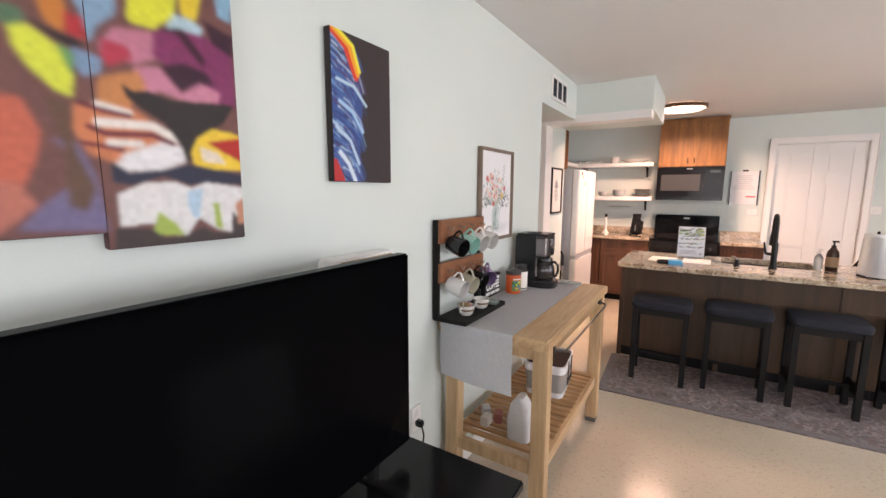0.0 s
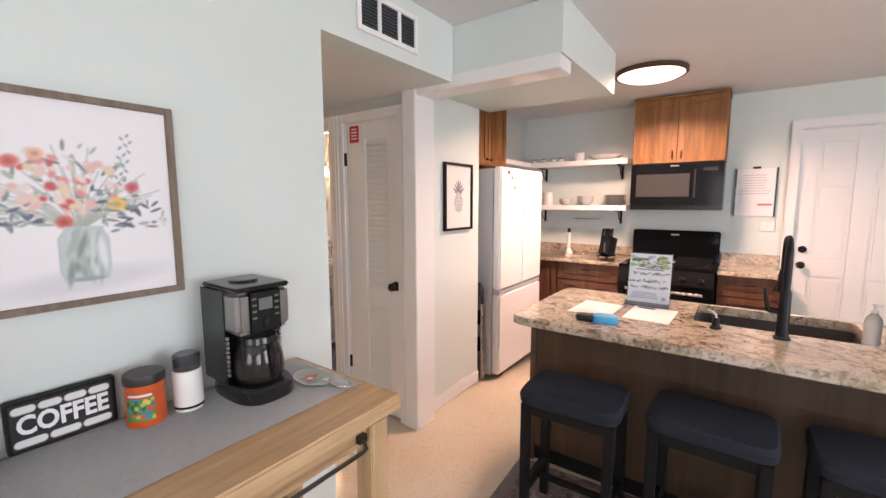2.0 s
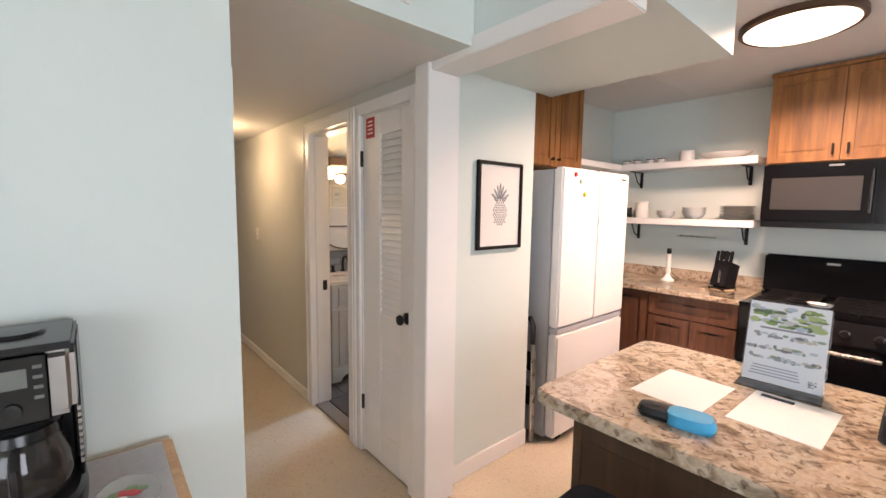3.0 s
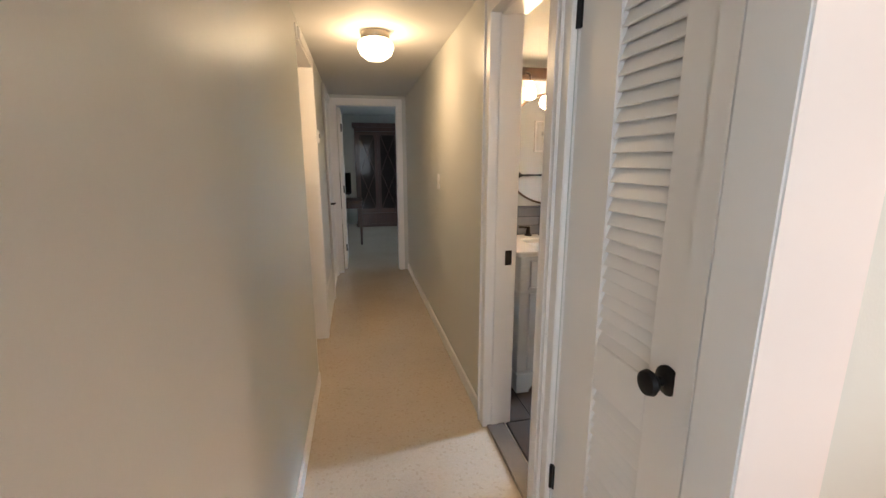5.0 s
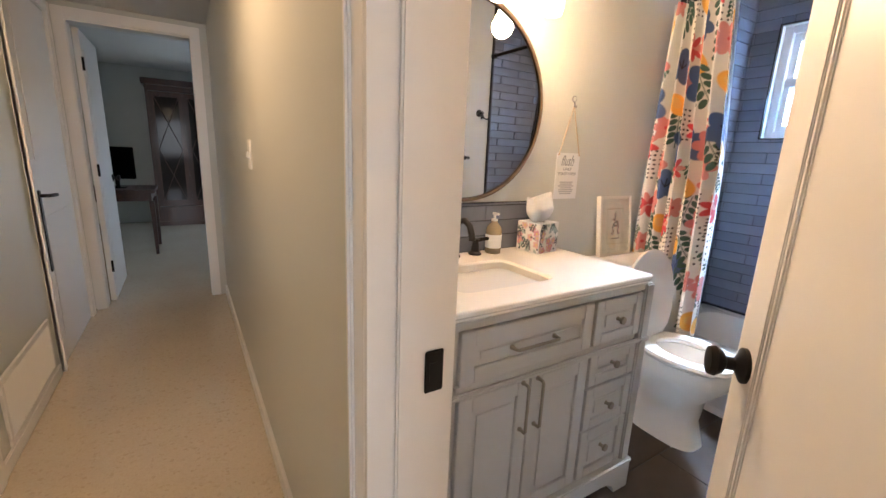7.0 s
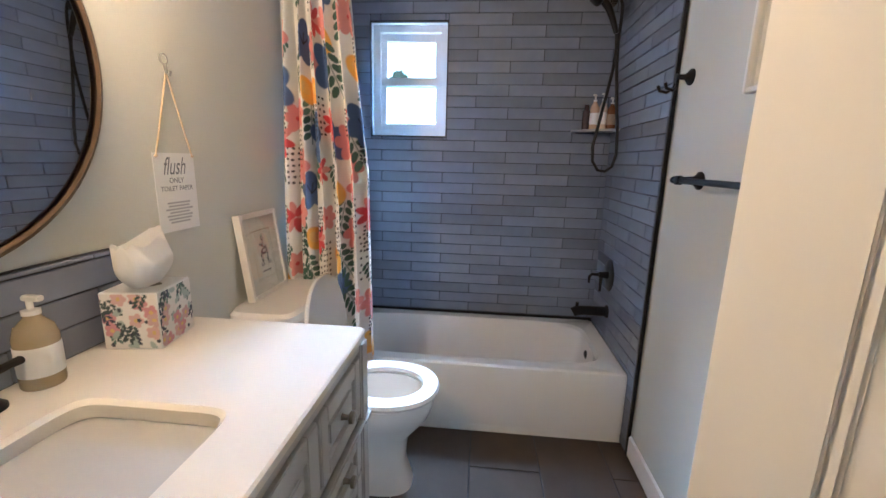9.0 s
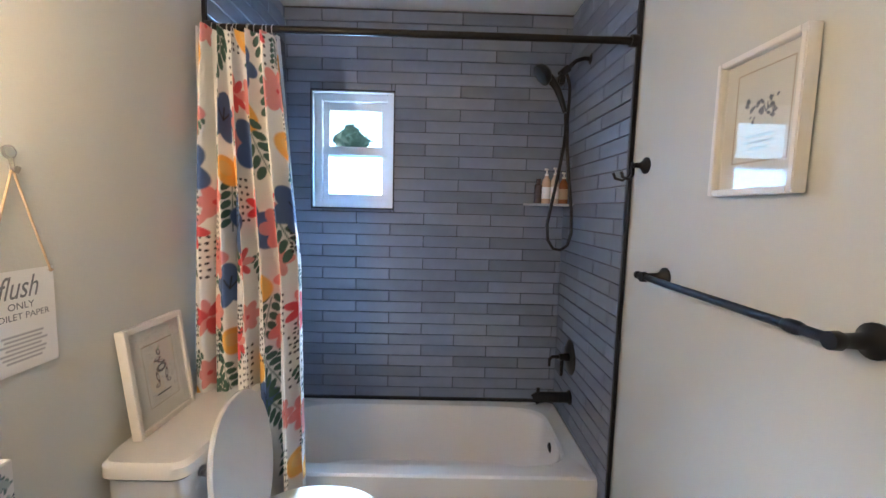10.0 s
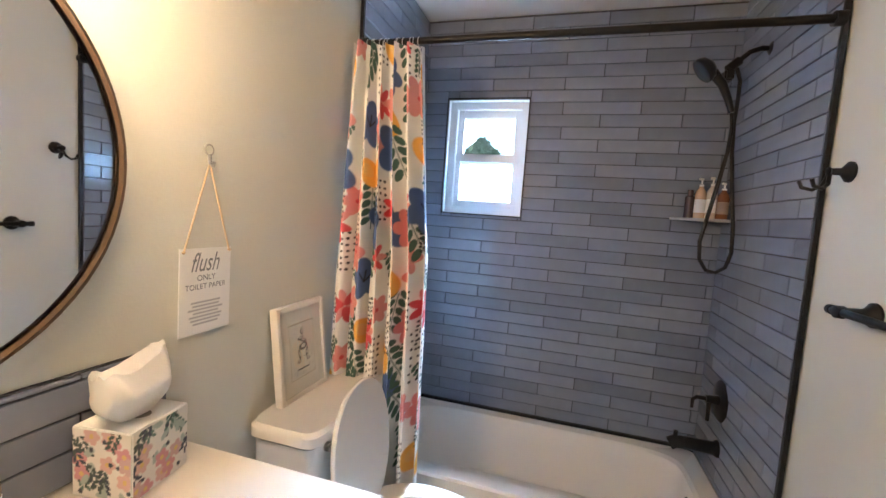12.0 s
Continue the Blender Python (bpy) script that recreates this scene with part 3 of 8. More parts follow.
setting("threshold", box(-2.903, 4.99, 0, -2.312, 5.09, 0.014, 0.005), mat("threshold_metal", (0.20, 0.17, 0.14), 0.45, 0.5, var=0.1, scale=30), "dull brown metal threshold strip", "trim")

setting("trim_between_doors", box(-2.2405, 4.964, 0, -2.2255, 4.9845, 2.095, 0.001), TRIM, "white strip between the two door casings", "trim")

# closet door with louvres
cd = setting("door_1", join(box(-2.160, 4.990, 0.012, -1.97, 5.022, 2.028, 0.003), box(-1.765, 4.990, 0.012, -1.667, 5.022, 2.028, 0.003), box(-1.97, 4.990, 0.012, -1.765, 5.022, 0.20, 0.002), box(-1.97, 4.990, 0.77, -1.765, 5.022, 0.905, 0.002), box(-1.97, 4.990, 1.91, -1.765, 5.022, 2.028, 0.002), box(-1.97, 5.014, 0.2, -1.765, 5.022, 1.91)), TRIM, "narrow white louvred closet door, closed", "door")
slat = to_mesh("slat", turned(box(-0.1025, -0.0215, -0.003, 0.1025, 0.0215, 0.003, 0.0015, 1), pose(0, 0, 0, 66)), TRIM)
for z0, z1, n in ((0.205, 0.768, 16), (0.908, 1.908, 28)):
    for i in range(n):
        ob = new("slat", slat)
        ob.location = (-1.8675, 5.003, z0 + (z1 - z0) * (i + 0.5) / n)
        ob.parent = cd
part("knob", knob((-1.703, 4.990, 0.937), "Y", -1, BLACK), BLACK, cd, "round black door knob")
setting("trim_closet_jamb", join(box(-2.170, 4.987, 0, -2.1615, 5.121, 2.035), box(-1.666, 4.987, 0, -1.655, 5.121, 2.035), box(-2.1615, 4.987, 2.029, -1.666, 5.121, 2.037)), TRIM, "white jamb of the closet door", "trim")
for z in (0.32, 1.79):
    part("hinge", join(cyl((-2.163, 4.984, z - 0.045), (-2.163, 4.984, z + 0.045), 0.007, seg=12), box(-2.175, 4.984, z - 0.045, -2.150, 4.990, z + 0.045)), BLACK, cd, "black hinge")
sg = solid("warning_sign", box(-2.115, 4.9875, 1.90, -2.025, 4.9895, 2.012, 0.0005), mat("red_sign", (0.52, 0.03, 0.04), 0.4, var=0.05), "small red sign with white lines on the closet door", "sign")
sc = Canvas(-2.113, 1.902, -2.027, 2.010, 0.0025, (0.50, 0.025, 0.035))
sc.bars((0.8, 0.72, 0.72), -2.10, -2.04, 2.0, 1.915, 4, 3, 0.4)
sc.sheet("print", on_y(4.9869), PRINT, sg, "white lettering bars on red")

# bathroom door, standing half open
bd = thing("door_2", (-2.3115, 5.112, 0.012, 0, 0, 127.7), "", "")
tagged(bd, "white painted bathroom door, half open into the room", "door", kind="structure")
part("leaf", join(box(0, -0.034, 0, 0.09, 0, 2.02, 0.002), box(0.502, -0.034, 0, 0.592, 0, 2.02, 0.002), box(0.09, -0.034, 0, 0.502, 0, 0.22, 0.001), box(0.09, -0.034, 1.91, 0.502, 0, 2.02, 0.001),
                  box(0.09, -0.026, 0.22, 0.502, -0.008, 1.91), box(0.09, -0.031, 0.22, 0.102, -0.003, 1.91, 0.003), box(0.490, -0.031, 0.22, 0.502, -0.003, 1.91, 0.003)), TRIM, bd)
part("knob", knob((0.542, 0.0, 0.93), "Y", 1, BLACK, 0.026, 0.030, 0.058), BLACK, bd, "round black door knob")
part("knob", knob((0.542, -0.034, 0.93), "Y", -1, BLACK, 0.026, 0.030, 0.058), BLACK, bd, "round black door knob")
part("latch", box(0.591, -0.027, 0.90, 0.594, -0.007, 0.96, 0.001), BLACK, bd)

# kitchen door, six panels
kd = setting("door_3", join(box(0.520, 7.775, 0.005, 0.64, 7.81, 2.105, 0.003), box(1.230, 7.775, 0.005, 1.350, 7.81, 2.105, 0.003), box(0.872, 7.775, 0.005, 0.998, 7.81, 2.105, 0.003),
                            *[box(a, 7.775, z0, b, 7.81, z1, 0.001) for a, b in ((0.64, 0.872), (0.998, 1.230)) for z0, z1 in ((0.005, 0.24), (0.84, 0.98), (1.62, 1.73), (1.99, 2.105))]), TRIM, "white six-panel kitchen door, closed", "door")
for a, b in ((0.64, 0.872), (0.998, 1.230)):
    for z0, z1 in ((0.24, 0.84), (0.98, 1.62), (1.73, 1.99)):
        part("panel", join(box(a, 7.784, z0, b, 7.805, z1), box(a + 0.022, 7.778, z0 + 0.022, b - 0.022, 7.80, z1 - 0.022, 0.005)), TRIM, kd)
part("knob", knob((0.585, 7.775, 0.93), "Y", -1, BLACK), BLACK, kd, "round black door knob")
kdb = part("deadbolt", lathe([(0.03, 0), (0.03, 0.012), (0.022, 0.022), (0, 0.022)], (0, 0, 0), 22, "Y"), BLACK, kd, "round black deadbolt")
kdb.matrix_basis = pose(0.588, 7.775, 1.07, 0, 0, 180)
for z in (0.3, 1.05, 1.88):
    part("hinge", cyl((1.354, 7.770, z - 0.045), (1.354, 7.770, z + 0.045), 0.008, seg=12), STEEL, kd, "steel hinge")
casing_y("trim_kitchen_door", 0.513, 1.356, 2.115, 7.75, -1, 0.072)
setting("trim_kitchen_jamb", join(box(0.513, 7.75, 0, 0.520, 7.87, 2.115), box(1.350, 7.75, 0, 1.356, 7.87, 2.115), box(0.520, 7.75, 2.106, 1.350, 7.87, 2.115), box(0.5, 7.86, 0, 1.368, 7.88, 2.13)), TRIM, "white jamb of the kitchen door", "trim")


def window(name, axis, at0, at1, lo, hi, z0, z1, label, rails=1):
    """A white sash window with glass in a wall hole."""
    def bxx(a, b, c, d, p, q, bev=0.003):
        return box(a, p, c, b, q, d, bev) if axis == "x" else box(p, a, c, q, b, d, bev)
    m0, m1 = (at0 * 0.5 + at1 * 0.5) - 0.03, (at0 * 0.5 + at1 * 0.5) + 0.03
    w = 0.05
    ob = setting(name, join(bxx(lo, lo + w, z0, z1, m0, m1), bxx(hi - w, hi, z0, z1, m0, m1), bxx(lo + w, hi - w, z0, z0 + w, m0, m1), bxx(lo + w, hi - w, z1 - w, z1, m0, m1), bxx(lo + w, hi - w, (z0 + z1) / 2 - 0.025, (z0 + z1) / 2 + 0.025, m0, m1)), VINYL, label, "window")
    for a, b in ((z0 + w, (z0 + z1) / 2 - 0.025), ((z0 + z1) / 2 + 0.025, z1 - w)):
        p = part("pane", bxx(lo + w, hi - w, a, b, (m0 + m1) / 2 - 0.002, (m0 + m1) / 2 + 0.002, 0), GLASS, ob)
        p.visible_shadow = False
    return ob


window("window_1", "y", 3.58, 3.72, -0.5, 1.7, 0.8, 2.2, "white vinyl sash window of the living room")
window("window_2", "y", 3.58, 3.72, 3.4, 5.0, 0.8, 2.2, "white vinyl sash window by the kitchen")
window("window_3", "x", -2.72, -2.60, -0.6, 1.8, 0.8, 2.2, "white vinyl sash window of the living room")
window("window_6", "y", -10.75, -10.6, 5.42, 6.22, 1.05, 2.0, "white sash window beside the armoire")
window("window_4", "x", 6.78, 6.90, -9.3, -7.9, 0.8, 2.0, "white sash window of the far room")

# ---- living room wall ----
lion_a = solid("lion_canvas", box(-1.243, 0.86, 1.437, -1.2155, 1.4102, 2.22, 0.003), mat("canvas_edge", (0.10, 0.05, 0.05), 0.8, var=0.2, scale=20), "stretched canvas with a bright painted lion's face", "painting", "lion canvases")
lion_b = solid("lion_canvas", box(-1.243, 1.411, 1.402, -1.2155, 1.708, 2.30, 0.003), bpy.data.materials["canvas_edge"], "stretched canvas with a lion's muzzle in bright colours", "painting", "lion canvases")


def lion(lion):
    lion.poly((0.6, 0.16, 0.1), (1.282, 1.686, 1.307, 1.686, 1.328, 1.628, 1.314, 1.570, 1.291, 1.523, 1.164, 1.456, 1.187, 1.664))
    lion.poly((0.55, 0.2, 0.15), (1.174, 1.545, 1.288, 1.538, 1.311, 1.496, 1.257, 1.448, 1.162, 1.442))
    lion.poly((0.2, 0.17, 0.3), (1.339, 1.619, 1.366, 1.595, 1.355, 1.529, 1.315, 1.496, 1.279, 1.451, 1.414, 1.443, 1.403, 1.552, 1.377, 1.618))
    lion.poly((0.16, 0.09, 0.06), (1.339, 1.697, 1.375, 1.688, 1.375, 1.596, 1.400, 1.529, 1.382, 1.483, 1.356, 1.495, 1.358, 1.605))
    lion.poly((0.68, 0.74, 0.08), (1.301, 1.804, 1.327, 1.813, 1.367, 1.785, 1.384, 1.737, 1.378, 1.699, 1.356, 1.705, 1.320, 1.743, 1.305, 1.772))
    lion.poly((0.1, 0.2, 0.12), (1.291, 1.838, 1.319, 1.838, 1.328, 1.818, 1.303, 1.802, 1.288, 1.809))
    lion.poly((0.62, 0.24, 0.05), (1.338, 1.883, 1.378, 1.899, 1.385, 1.841, 1.374, 1.812, 1.351, 1.825))
    lion.poly((0.03, 0.015, 0.02), (1.329, 1.827, 1.350, 1.815, 1.391, 1.807, 1.407, 1.799, 1.389, 1.788, 1.361, 1.798, 1.335, 1.815))
    lion.poly((0.5, 0.04, 0.05), (1.380, 1.850, 1.408, 1.849, 1.408, 1.807, 1.378, 1.814))
    lion.poly((0.25, 0.4, 0.55), (1.385, 1.902, 1.464, 1.933, 1.461, 1.872, 1.429, 1.840, 1.412, 1.803, 1.408, 1.849))
    lion.poly((0.22, 0.34, 0.5), (1.389, 1.791, 1.431, 1.781, 1.426, 1.752, 1.397, 1.740, 1.379, 1.773))
    lion.poly((0.15, 0.35, 0.12), (1.364, 1.794, 1.388, 1.780, 1.384, 1.737, 1.373, 1.761))
    lion.poly((0.55, 0.22, 0.3), (1.454, 1.847, 1.527, 1.859, 1.534, 1.807, 1.494, 1.785, 1.433, 1.781, 1.426, 1.807))
    lion.poly((0.5, 0.05, 0.09), (1.434, 1.820, 1.476, 1.815, 1.484, 1.794, 1.441, 1.767, 1.429, 1.786))
    lion.poly((0.72, 0.74, 0.06), (1.487, 1.942, 1.584, 1.980, 1.572, 1.903, 1.528, 1.865, 1.480, 1.867))
    lion.poly((0.78, 0.6, 0.05), (1.590, 1.982, 1.643, 2.003, 1.623, 1.920, 1.608, 1.896, 1.585, 1.920))
    lion.poly((0.45, 0.62, 0.7), (1.572, 1.909, 1.609, 1.909, 1.635, 1.898, 1.619, 1.861, 1.552, 1.875))
    lion.poly((0.25, 0.45, 0.6), (1.664, 2.011, 1.708, 2.029, 1.705, 1.933, 1.672, 1.936))
    lion.poly((0.26, 0.04, 0.14), (1.528, 1.865, 1.576, 1.880, 1.640, 1.880, 1.703, 1.850, 1.702, 1.730, 1.657, 1.722, 1.598, 1.759, 1.545, 1.798, 1.523, 1.810))
    lion.poly((0.06, 0.01, 0.03), (1.534, 1.870, 1.588, 1.884, 1.636, 1.827, 1.628, 1.811, 1.575, 1.867))
    lion.poly((0.05, 0.01, 0.03), (1.636, 1.918, 1.707, 1.900, 1.703, 1.850, 1.653, 1.871))
    lion.poly((0.05, 0.01, 0.03), (1.536, 1.792, 1.583, 1.810, 1.634, 1.800, 1.653, 1.777, 1.605, 1.767, 1.577, 1.742, 1.549, 1.768))
    lion.poly((0.62, 0.26, 0.36), (1.495, 1.738, 1.482, 1.777, 1.533, 1.789, 1.577, 1.742, 1.619, 1.773, 1.667, 1.759, 1.658, 1.736, 1.588, 1.725, 1.529, 1.739, 1.505, 1.722))
    lion.poly((0.6, 0.26, 0.1), (1.425, 1.746, 1.493, 1.773, 1.506, 1.740, 1.476, 1.705, 1.464, 1.685, 1.416, 1.695, 1.419, 1.728))
    lion.poly((0.66, 0.24, 0.11), (1.379, 1.688, 1.470, 1.698, 1.557, 1.642, 1.554, 1.609, 1.439, 1.577, 1.393, 1.597, 1.374, 1.639))
    lion.poly((0.78, 0.78, 0.8), (1.457, 1.602, 1.532, 1.633, 1.568, 1.623, 1.575, 1.591, 1.526, 1.569, 1.458, 1.563, 1.434, 1.577))
    lion.blur(5)
    lion.stroke((0.8, 0.76, 0.72), 0.014, (1.416, 1.692, 1.469, 1.683))
    lion.stroke((0.8, 0.76, 0.72), 0.018, (1.415, 1.658, 1.511, 1.662, 1.556, 1.639))
    lion.stroke((0.8, 0.76, 0.72), 0.014, (1.430, 1.620, 1.485, 1.622))
    lion.stroke((0.16, 0.02, 0.05), 0.009, (1.388, 1.690, 1.424, 1.682, 1.469, 1.677))
    lion.stroke((0.16, 0.02, 0.05), 0.01, (1.398, 1.648, 1.425, 1.637, 1.509, 1.643, 1.549, 1.628))
    lion.stroke((0.16, 0.02, 0.05), 0.008, (1.386, 1.616, 1.452, 1.607))
    lion.poly((0.035, 0.025, 0.025), (1.459, 1.740, 1.478, 1.729, 1.506, 1.734, 1.551, 1.724, 1.602, 1.727, 1.657, 1.733, 1.699, 1.736, 1.669, 1.689, 1.616, 1.655, 1.577, 1.584, 1.568, 1.623, 1.535, 1.671, 1.491, 1.696, 1.467, 1.715))
    lion.poly((0.84, 0.6, 0.06), (1.586, 1.612, 1.602, 1.647, 1.638, 1.671, 1.683, 1.670, 1.717, 1.659, 1.707, 1.576, 1.646, 1.574, 1.591, 1.585))
    lion.poly((0.5, 0.03, 0.02), (1.625, 1.639, 1.725, 1.660, 1.721, 1.592, 1.664, 1.618))
    lion.poly((0.8, 0.7, 0.6), (1.607, 1.627, 1.649, 1.616, 1.669, 1.589, 1.612, 1.593))
    lion.poly((0.03, 0.035, 0.07), (1.429, 1.582, 1.458, 1.560, 1.526, 1.569, 1.577, 1.584, 1.646, 1.574, 1.723, 1.562, 1.721, 1.539, 1.615, 1.544, 1.580, 1.537, 1.525, 1.556, 1.461, 1.535, 1.428, 1.541))
    lion.poly((0.76, 0.76, 0.76), (1.434, 1.517, 1.489, 1.542, 1.548, 1.543, 1.580, 1.530, 1.615, 1.544, 1.721, 1.531, 1.720, 1.453, 1.680, 1.417, 1.635, 1.429, 1.594, 1.460, 1.564, 1.420, 1.514, 1.425, 1.493, 1.452, 1.433, 1.450))
    lion.poly((0.45, 0.62, 0.75), (1.572, 1.523, 1.607, 1.530, 1.594, 1.460, 1.581, 1.461, 1.570, 1.489))
    lion.poly((0.4, 0.52, 0.12), (1.507, 1.478, 1.541, 1.449, 1.558, 1.421, 1.491, 1.427))
    lion.poly((0.4, 0.52, 0.12), (1.629, 1.494, 1.643, 1.494, 1.650, 1.427, 1.632, 1.436))
    lion.poly((0.07, 0.05, 0.05), (1.425, 1.448, 1.492, 1.440, 1.514, 1.418, 1.564, 1.420, 1.600, 1.438, 1.627, 1.422, 1.672, 1.418, 1.676, 1.471, 1.722, 1.422, 1.717, 1.359, 1.418, 1.396))
    lion.poly((0.6, 0.3, 0.2), (1.686, 1.493, 1.728, 1.515, 1.723, 1.437, 1.690, 1.440))
    lion.blur(3)
    lion.smudge(0.14, 4)
    lion.blur(3)


for ob, u0, v0, u1, v1 in ((lion_a, 0.862, 1.439, 1.4097, 2.218), (lion_b, 1.4113, 1.404, 1.706, 2.298)):
    c = Canvas(u0, v0, u1, v1, 0.0026, (0.20, 0.09, 0.08))
    lion(c)
    c.c = np.power(c.c, 1.12) * 0.95
    c.sheet("picture", on_x(-1.2145), PAINTED, ob)
fea_ob = solid("feather_canvas", box(-1.243, 2.026, 1.555, -1.2155, 2.316, 2.034, 0.003), mat("dark_canvas_edge", (0.03, 0.022, 0.022), 0.8), "stretched dark canvas with bright rainbow plumage", "painting")
fea = Canvas(2.028, 1.557, 2.314, 2.032, 0.0025, (0.035, 0.024, 0.026))
fea.poly((0.03, 0.07, 0.24), (1.990, 2.04, 2.064, 2.04, 2.157, 1.960, 2.168, 1.813, 2.142, 1.555, 2.0, 1.552))
rnd = random.Random(5)
for i in range(190):
    z = 2.02 - 0.45 * i / 190 + rnd.uniform(-0.012, 0.012)
    u = 1.998 + 0.10 * rnd.random()
    l = rnd.uniform(0.05, 0.12)
    col = rnd.choice(((0.02, 0.05, 0.20), (0.03, 0.08, 0.28), (0.05, 0.14, 0.40), (0.05, 0.12, 0.34), (0.18, 0.34, 0.60), (0.09, 0.05, 0.16), (0.42, 0.56, 0.72), (0.01, 0.02, 0.07)))
    fea.stroke(col, rnd.uniform(0.003, 0.007), (u, z, u + l * 0.40, z - l * 0.16, u + l * 0.72, z - l * 0.46, u + l * 0.88, z - l * 0.85))
fea.blur(1)
fea.poly((0.5, 0.03, 0.03), (2.000, 1.638, 2.044, 1.626, 2.079, 1.554, 2.0, 1.552))
for col, w, p in (((0.7, 0.05, 0.02), 0.022, (2.017, 2.035, 2.092, 1.988, 2.138, 1.900)), ((0.85, 0.35, 0.02), 0.018, (2.034, 2.036, 2.110, 1.993, 2.147, 1.911)), ((0.85, 0.75, 0.05), 0.014, (2.052, 2.036, 2.126, 1.997, 2.155, 1.923)),
                  ((0.45, 0.62, 0.75), 0.010, (2.050, 1.881, 2.126, 1.870, 2.185, 1.816)), ((0.35, 0.55, 0.75), 0.012, (2.060, 1.813, 2.118, 1.786, 2.165, 1.726)), ((0.45, 0.6, 0.75), 0.012, (2.044, 1.730, 2.106, 1.691, 2.144, 1.618)), ((0.6, 0.7, 0.8), 0.016, (2.058, 1.650, 2.095, 1.615, 2.125, 1.559))):
    fea.stroke(col, w, p)
fea.blur(1)
fea.sheet("picture", on_x(-1.2145), PAINTED, fea_ob)

GREYWOOD = wood("grey_frame_wood", (0.24, 0.18, 0.135), (0.14, 0.10, 0.075), 0.6, axis=2, scale=20)
fp = thing("flower_picture", (-1.245, 3.30, 1.237), "framed print of flowers in a glass jar, grey-brown frame", "picture")
wpart("frame", framed(0, 3.078, 1.237, 3.520, 1.764, -1.243, -1.217, 0.017), GREYWOOD, fp, "thin grey-brown wooden frame")
c = Canvas(3.094, 1.253, 3.504, 1.748, 0.0022, (0.80, 0.79, 0.80))
rnd = random.Random(11)
c.ellipse((0.66, 0.67, 0.70), 3.30, 1.30, 0.17, 0.03, 4, 0.8)
for i in range(60):
    a, r = rnd.uniform(0.1, 3.05), rnd.uniform(0.08, 0.215)
    u, v = 3.295 + r * math.cos(a) * 0.92, 1.455 + r * math.sin(a) * 0.95
    c.stroke((0.38, 0.42, 0.36), 0.0024, (3.295, 1.43, (3.295 + u) / 2, (1.43 + v) / 2 + 0.02, u, v))
for i in range(110):
    a, r = rnd.uniform(-0.1, 3.24), rnd.uniform(0.05, 0.20)
    u, v = 3.295 + r * math.cos(a) * 0.95, 1.445 + r * math.sin(a)
    c.ellipse(rnd.choice(((0.24, 0.28, 0.30), (0.40, 0.46, 0.40), (0.13, 0.15, 0.18), (0.72, 0.66, 0.62))), u, v, rnd.uniform(0.003, 0.006), rnd.uniform(0.007, 0.015), rnd.uniform(0, 180), 0.4)
for i in range(48):
    a, r = rnd.uniform(0.4, 2.9), rnd.uniform(0.02, 0.17)
    u, v = 3.285 + r * math.cos(a) * 0.8, 1.465 + r * math.sin(a) * 0.95
    c.ellipse(rnd.choice(((0.70, 0.30, 0.28), (0.74, 0.48, 0.44), (0.76, 0.56, 0.50), (0.62, 0.12, 0.12), (0.76, 0.66, 0.6), (0.75, 0.60, 0.42))), u, v, rnd.uniform(0.006, 0.015), rnd.uniform(0.006, 0.013), rnd.uniform(0, 180), 0.6)
for col, u, v, r in (((0.78, 0.52, 0.14), 3.375, 1.495, 0.021), ((0.58, 0.14, 0.12), 3.265, 1.452, 0.018), ((0.62, 0.16, 0.20), 3.412, 1.54, 0.017), ((0.66, 0.18, 0.16), 3.18, 1.595, 0.018), ((0.76, 0.45, 0.32), 3.225, 1.615, 0.016)):
    c.ellipse(col, u, v, r, r * 0.85, 20, 0.5)
    c.ellipse(tuple(k * 0.7 for k in col), u, v, r * 0.4, r * 0.35, 0, 0.6)
c.poly((0.50, 0.57, 0.56), (3.262, 1.440, 3.340, 1.440, 3.343, 1.425, 3.352, 1.410, 3.353, 1.33, 3.346, 1.309, 3.330, 1.300, 3.272, 1.300, 3.256, 1.309, 3.249, 1.33, 3.250, 1.410, 3.259, 1.425))
for i in range(22):
    c.ellipse(rnd.choice(((0.30, 0.38, 0.36), (0.38, 0.46, 0.44), (0.58, 0.64, 0.63), (0.24, 0.31, 0.27))), 3.300 + rnd.uniform(-0.036, 0.030), 1.365 + rnd.uniform(-0.05, 0.06), rnd.uniform(0.003, 0.008), rnd.uniform(0.012, 0.035), rnd.uniform(-22, 22), 0.9)
c.ellipse((0.30, 0.37, 0.38), 3.301, 1.304, 0.040, 0.006, 0, 0.7)
c.stroke((0.40, 0.47, 0.47), 0.003, (3.259, 1.425, 3.250, 1.41, 3.249, 1.33, 3.256, 1.309))
c.ellipse((0.74, 0.76, 0.76), 3.336, 1.37, 0.008, 0.04, 4, 0.8)
for i in range(26):
    u, v, t0 = 3.295 + rnd.choice((-1, 1)) * rnd.uniform(0.06, 0.17), 1.455 + rnd.uniform(-0.035, 0.05), rnd.uniform(60, 120)
    c.ellipse(rnd.choice(((0.12, 0.14, 0.19), (0.22, 0.26, 0.30), (0.34, 0.40, 0.36))), u, v, 0.0035, rnd.uniform(0.010, 0.020), t0, 0.4)
for i in range(16):
    c.ellipse((0.30, 0.33, 0.36), 3.385 + 0.012 * math.sin(i * 2.1) + 0.0016 * i, 1.55 + 0.0085 * i, 0.0030, 0.0065, 40 * (-1) ** i, 0.4)
c.blur(1)
c.sheet("print", on_x(-1.232), PRINT, fp)
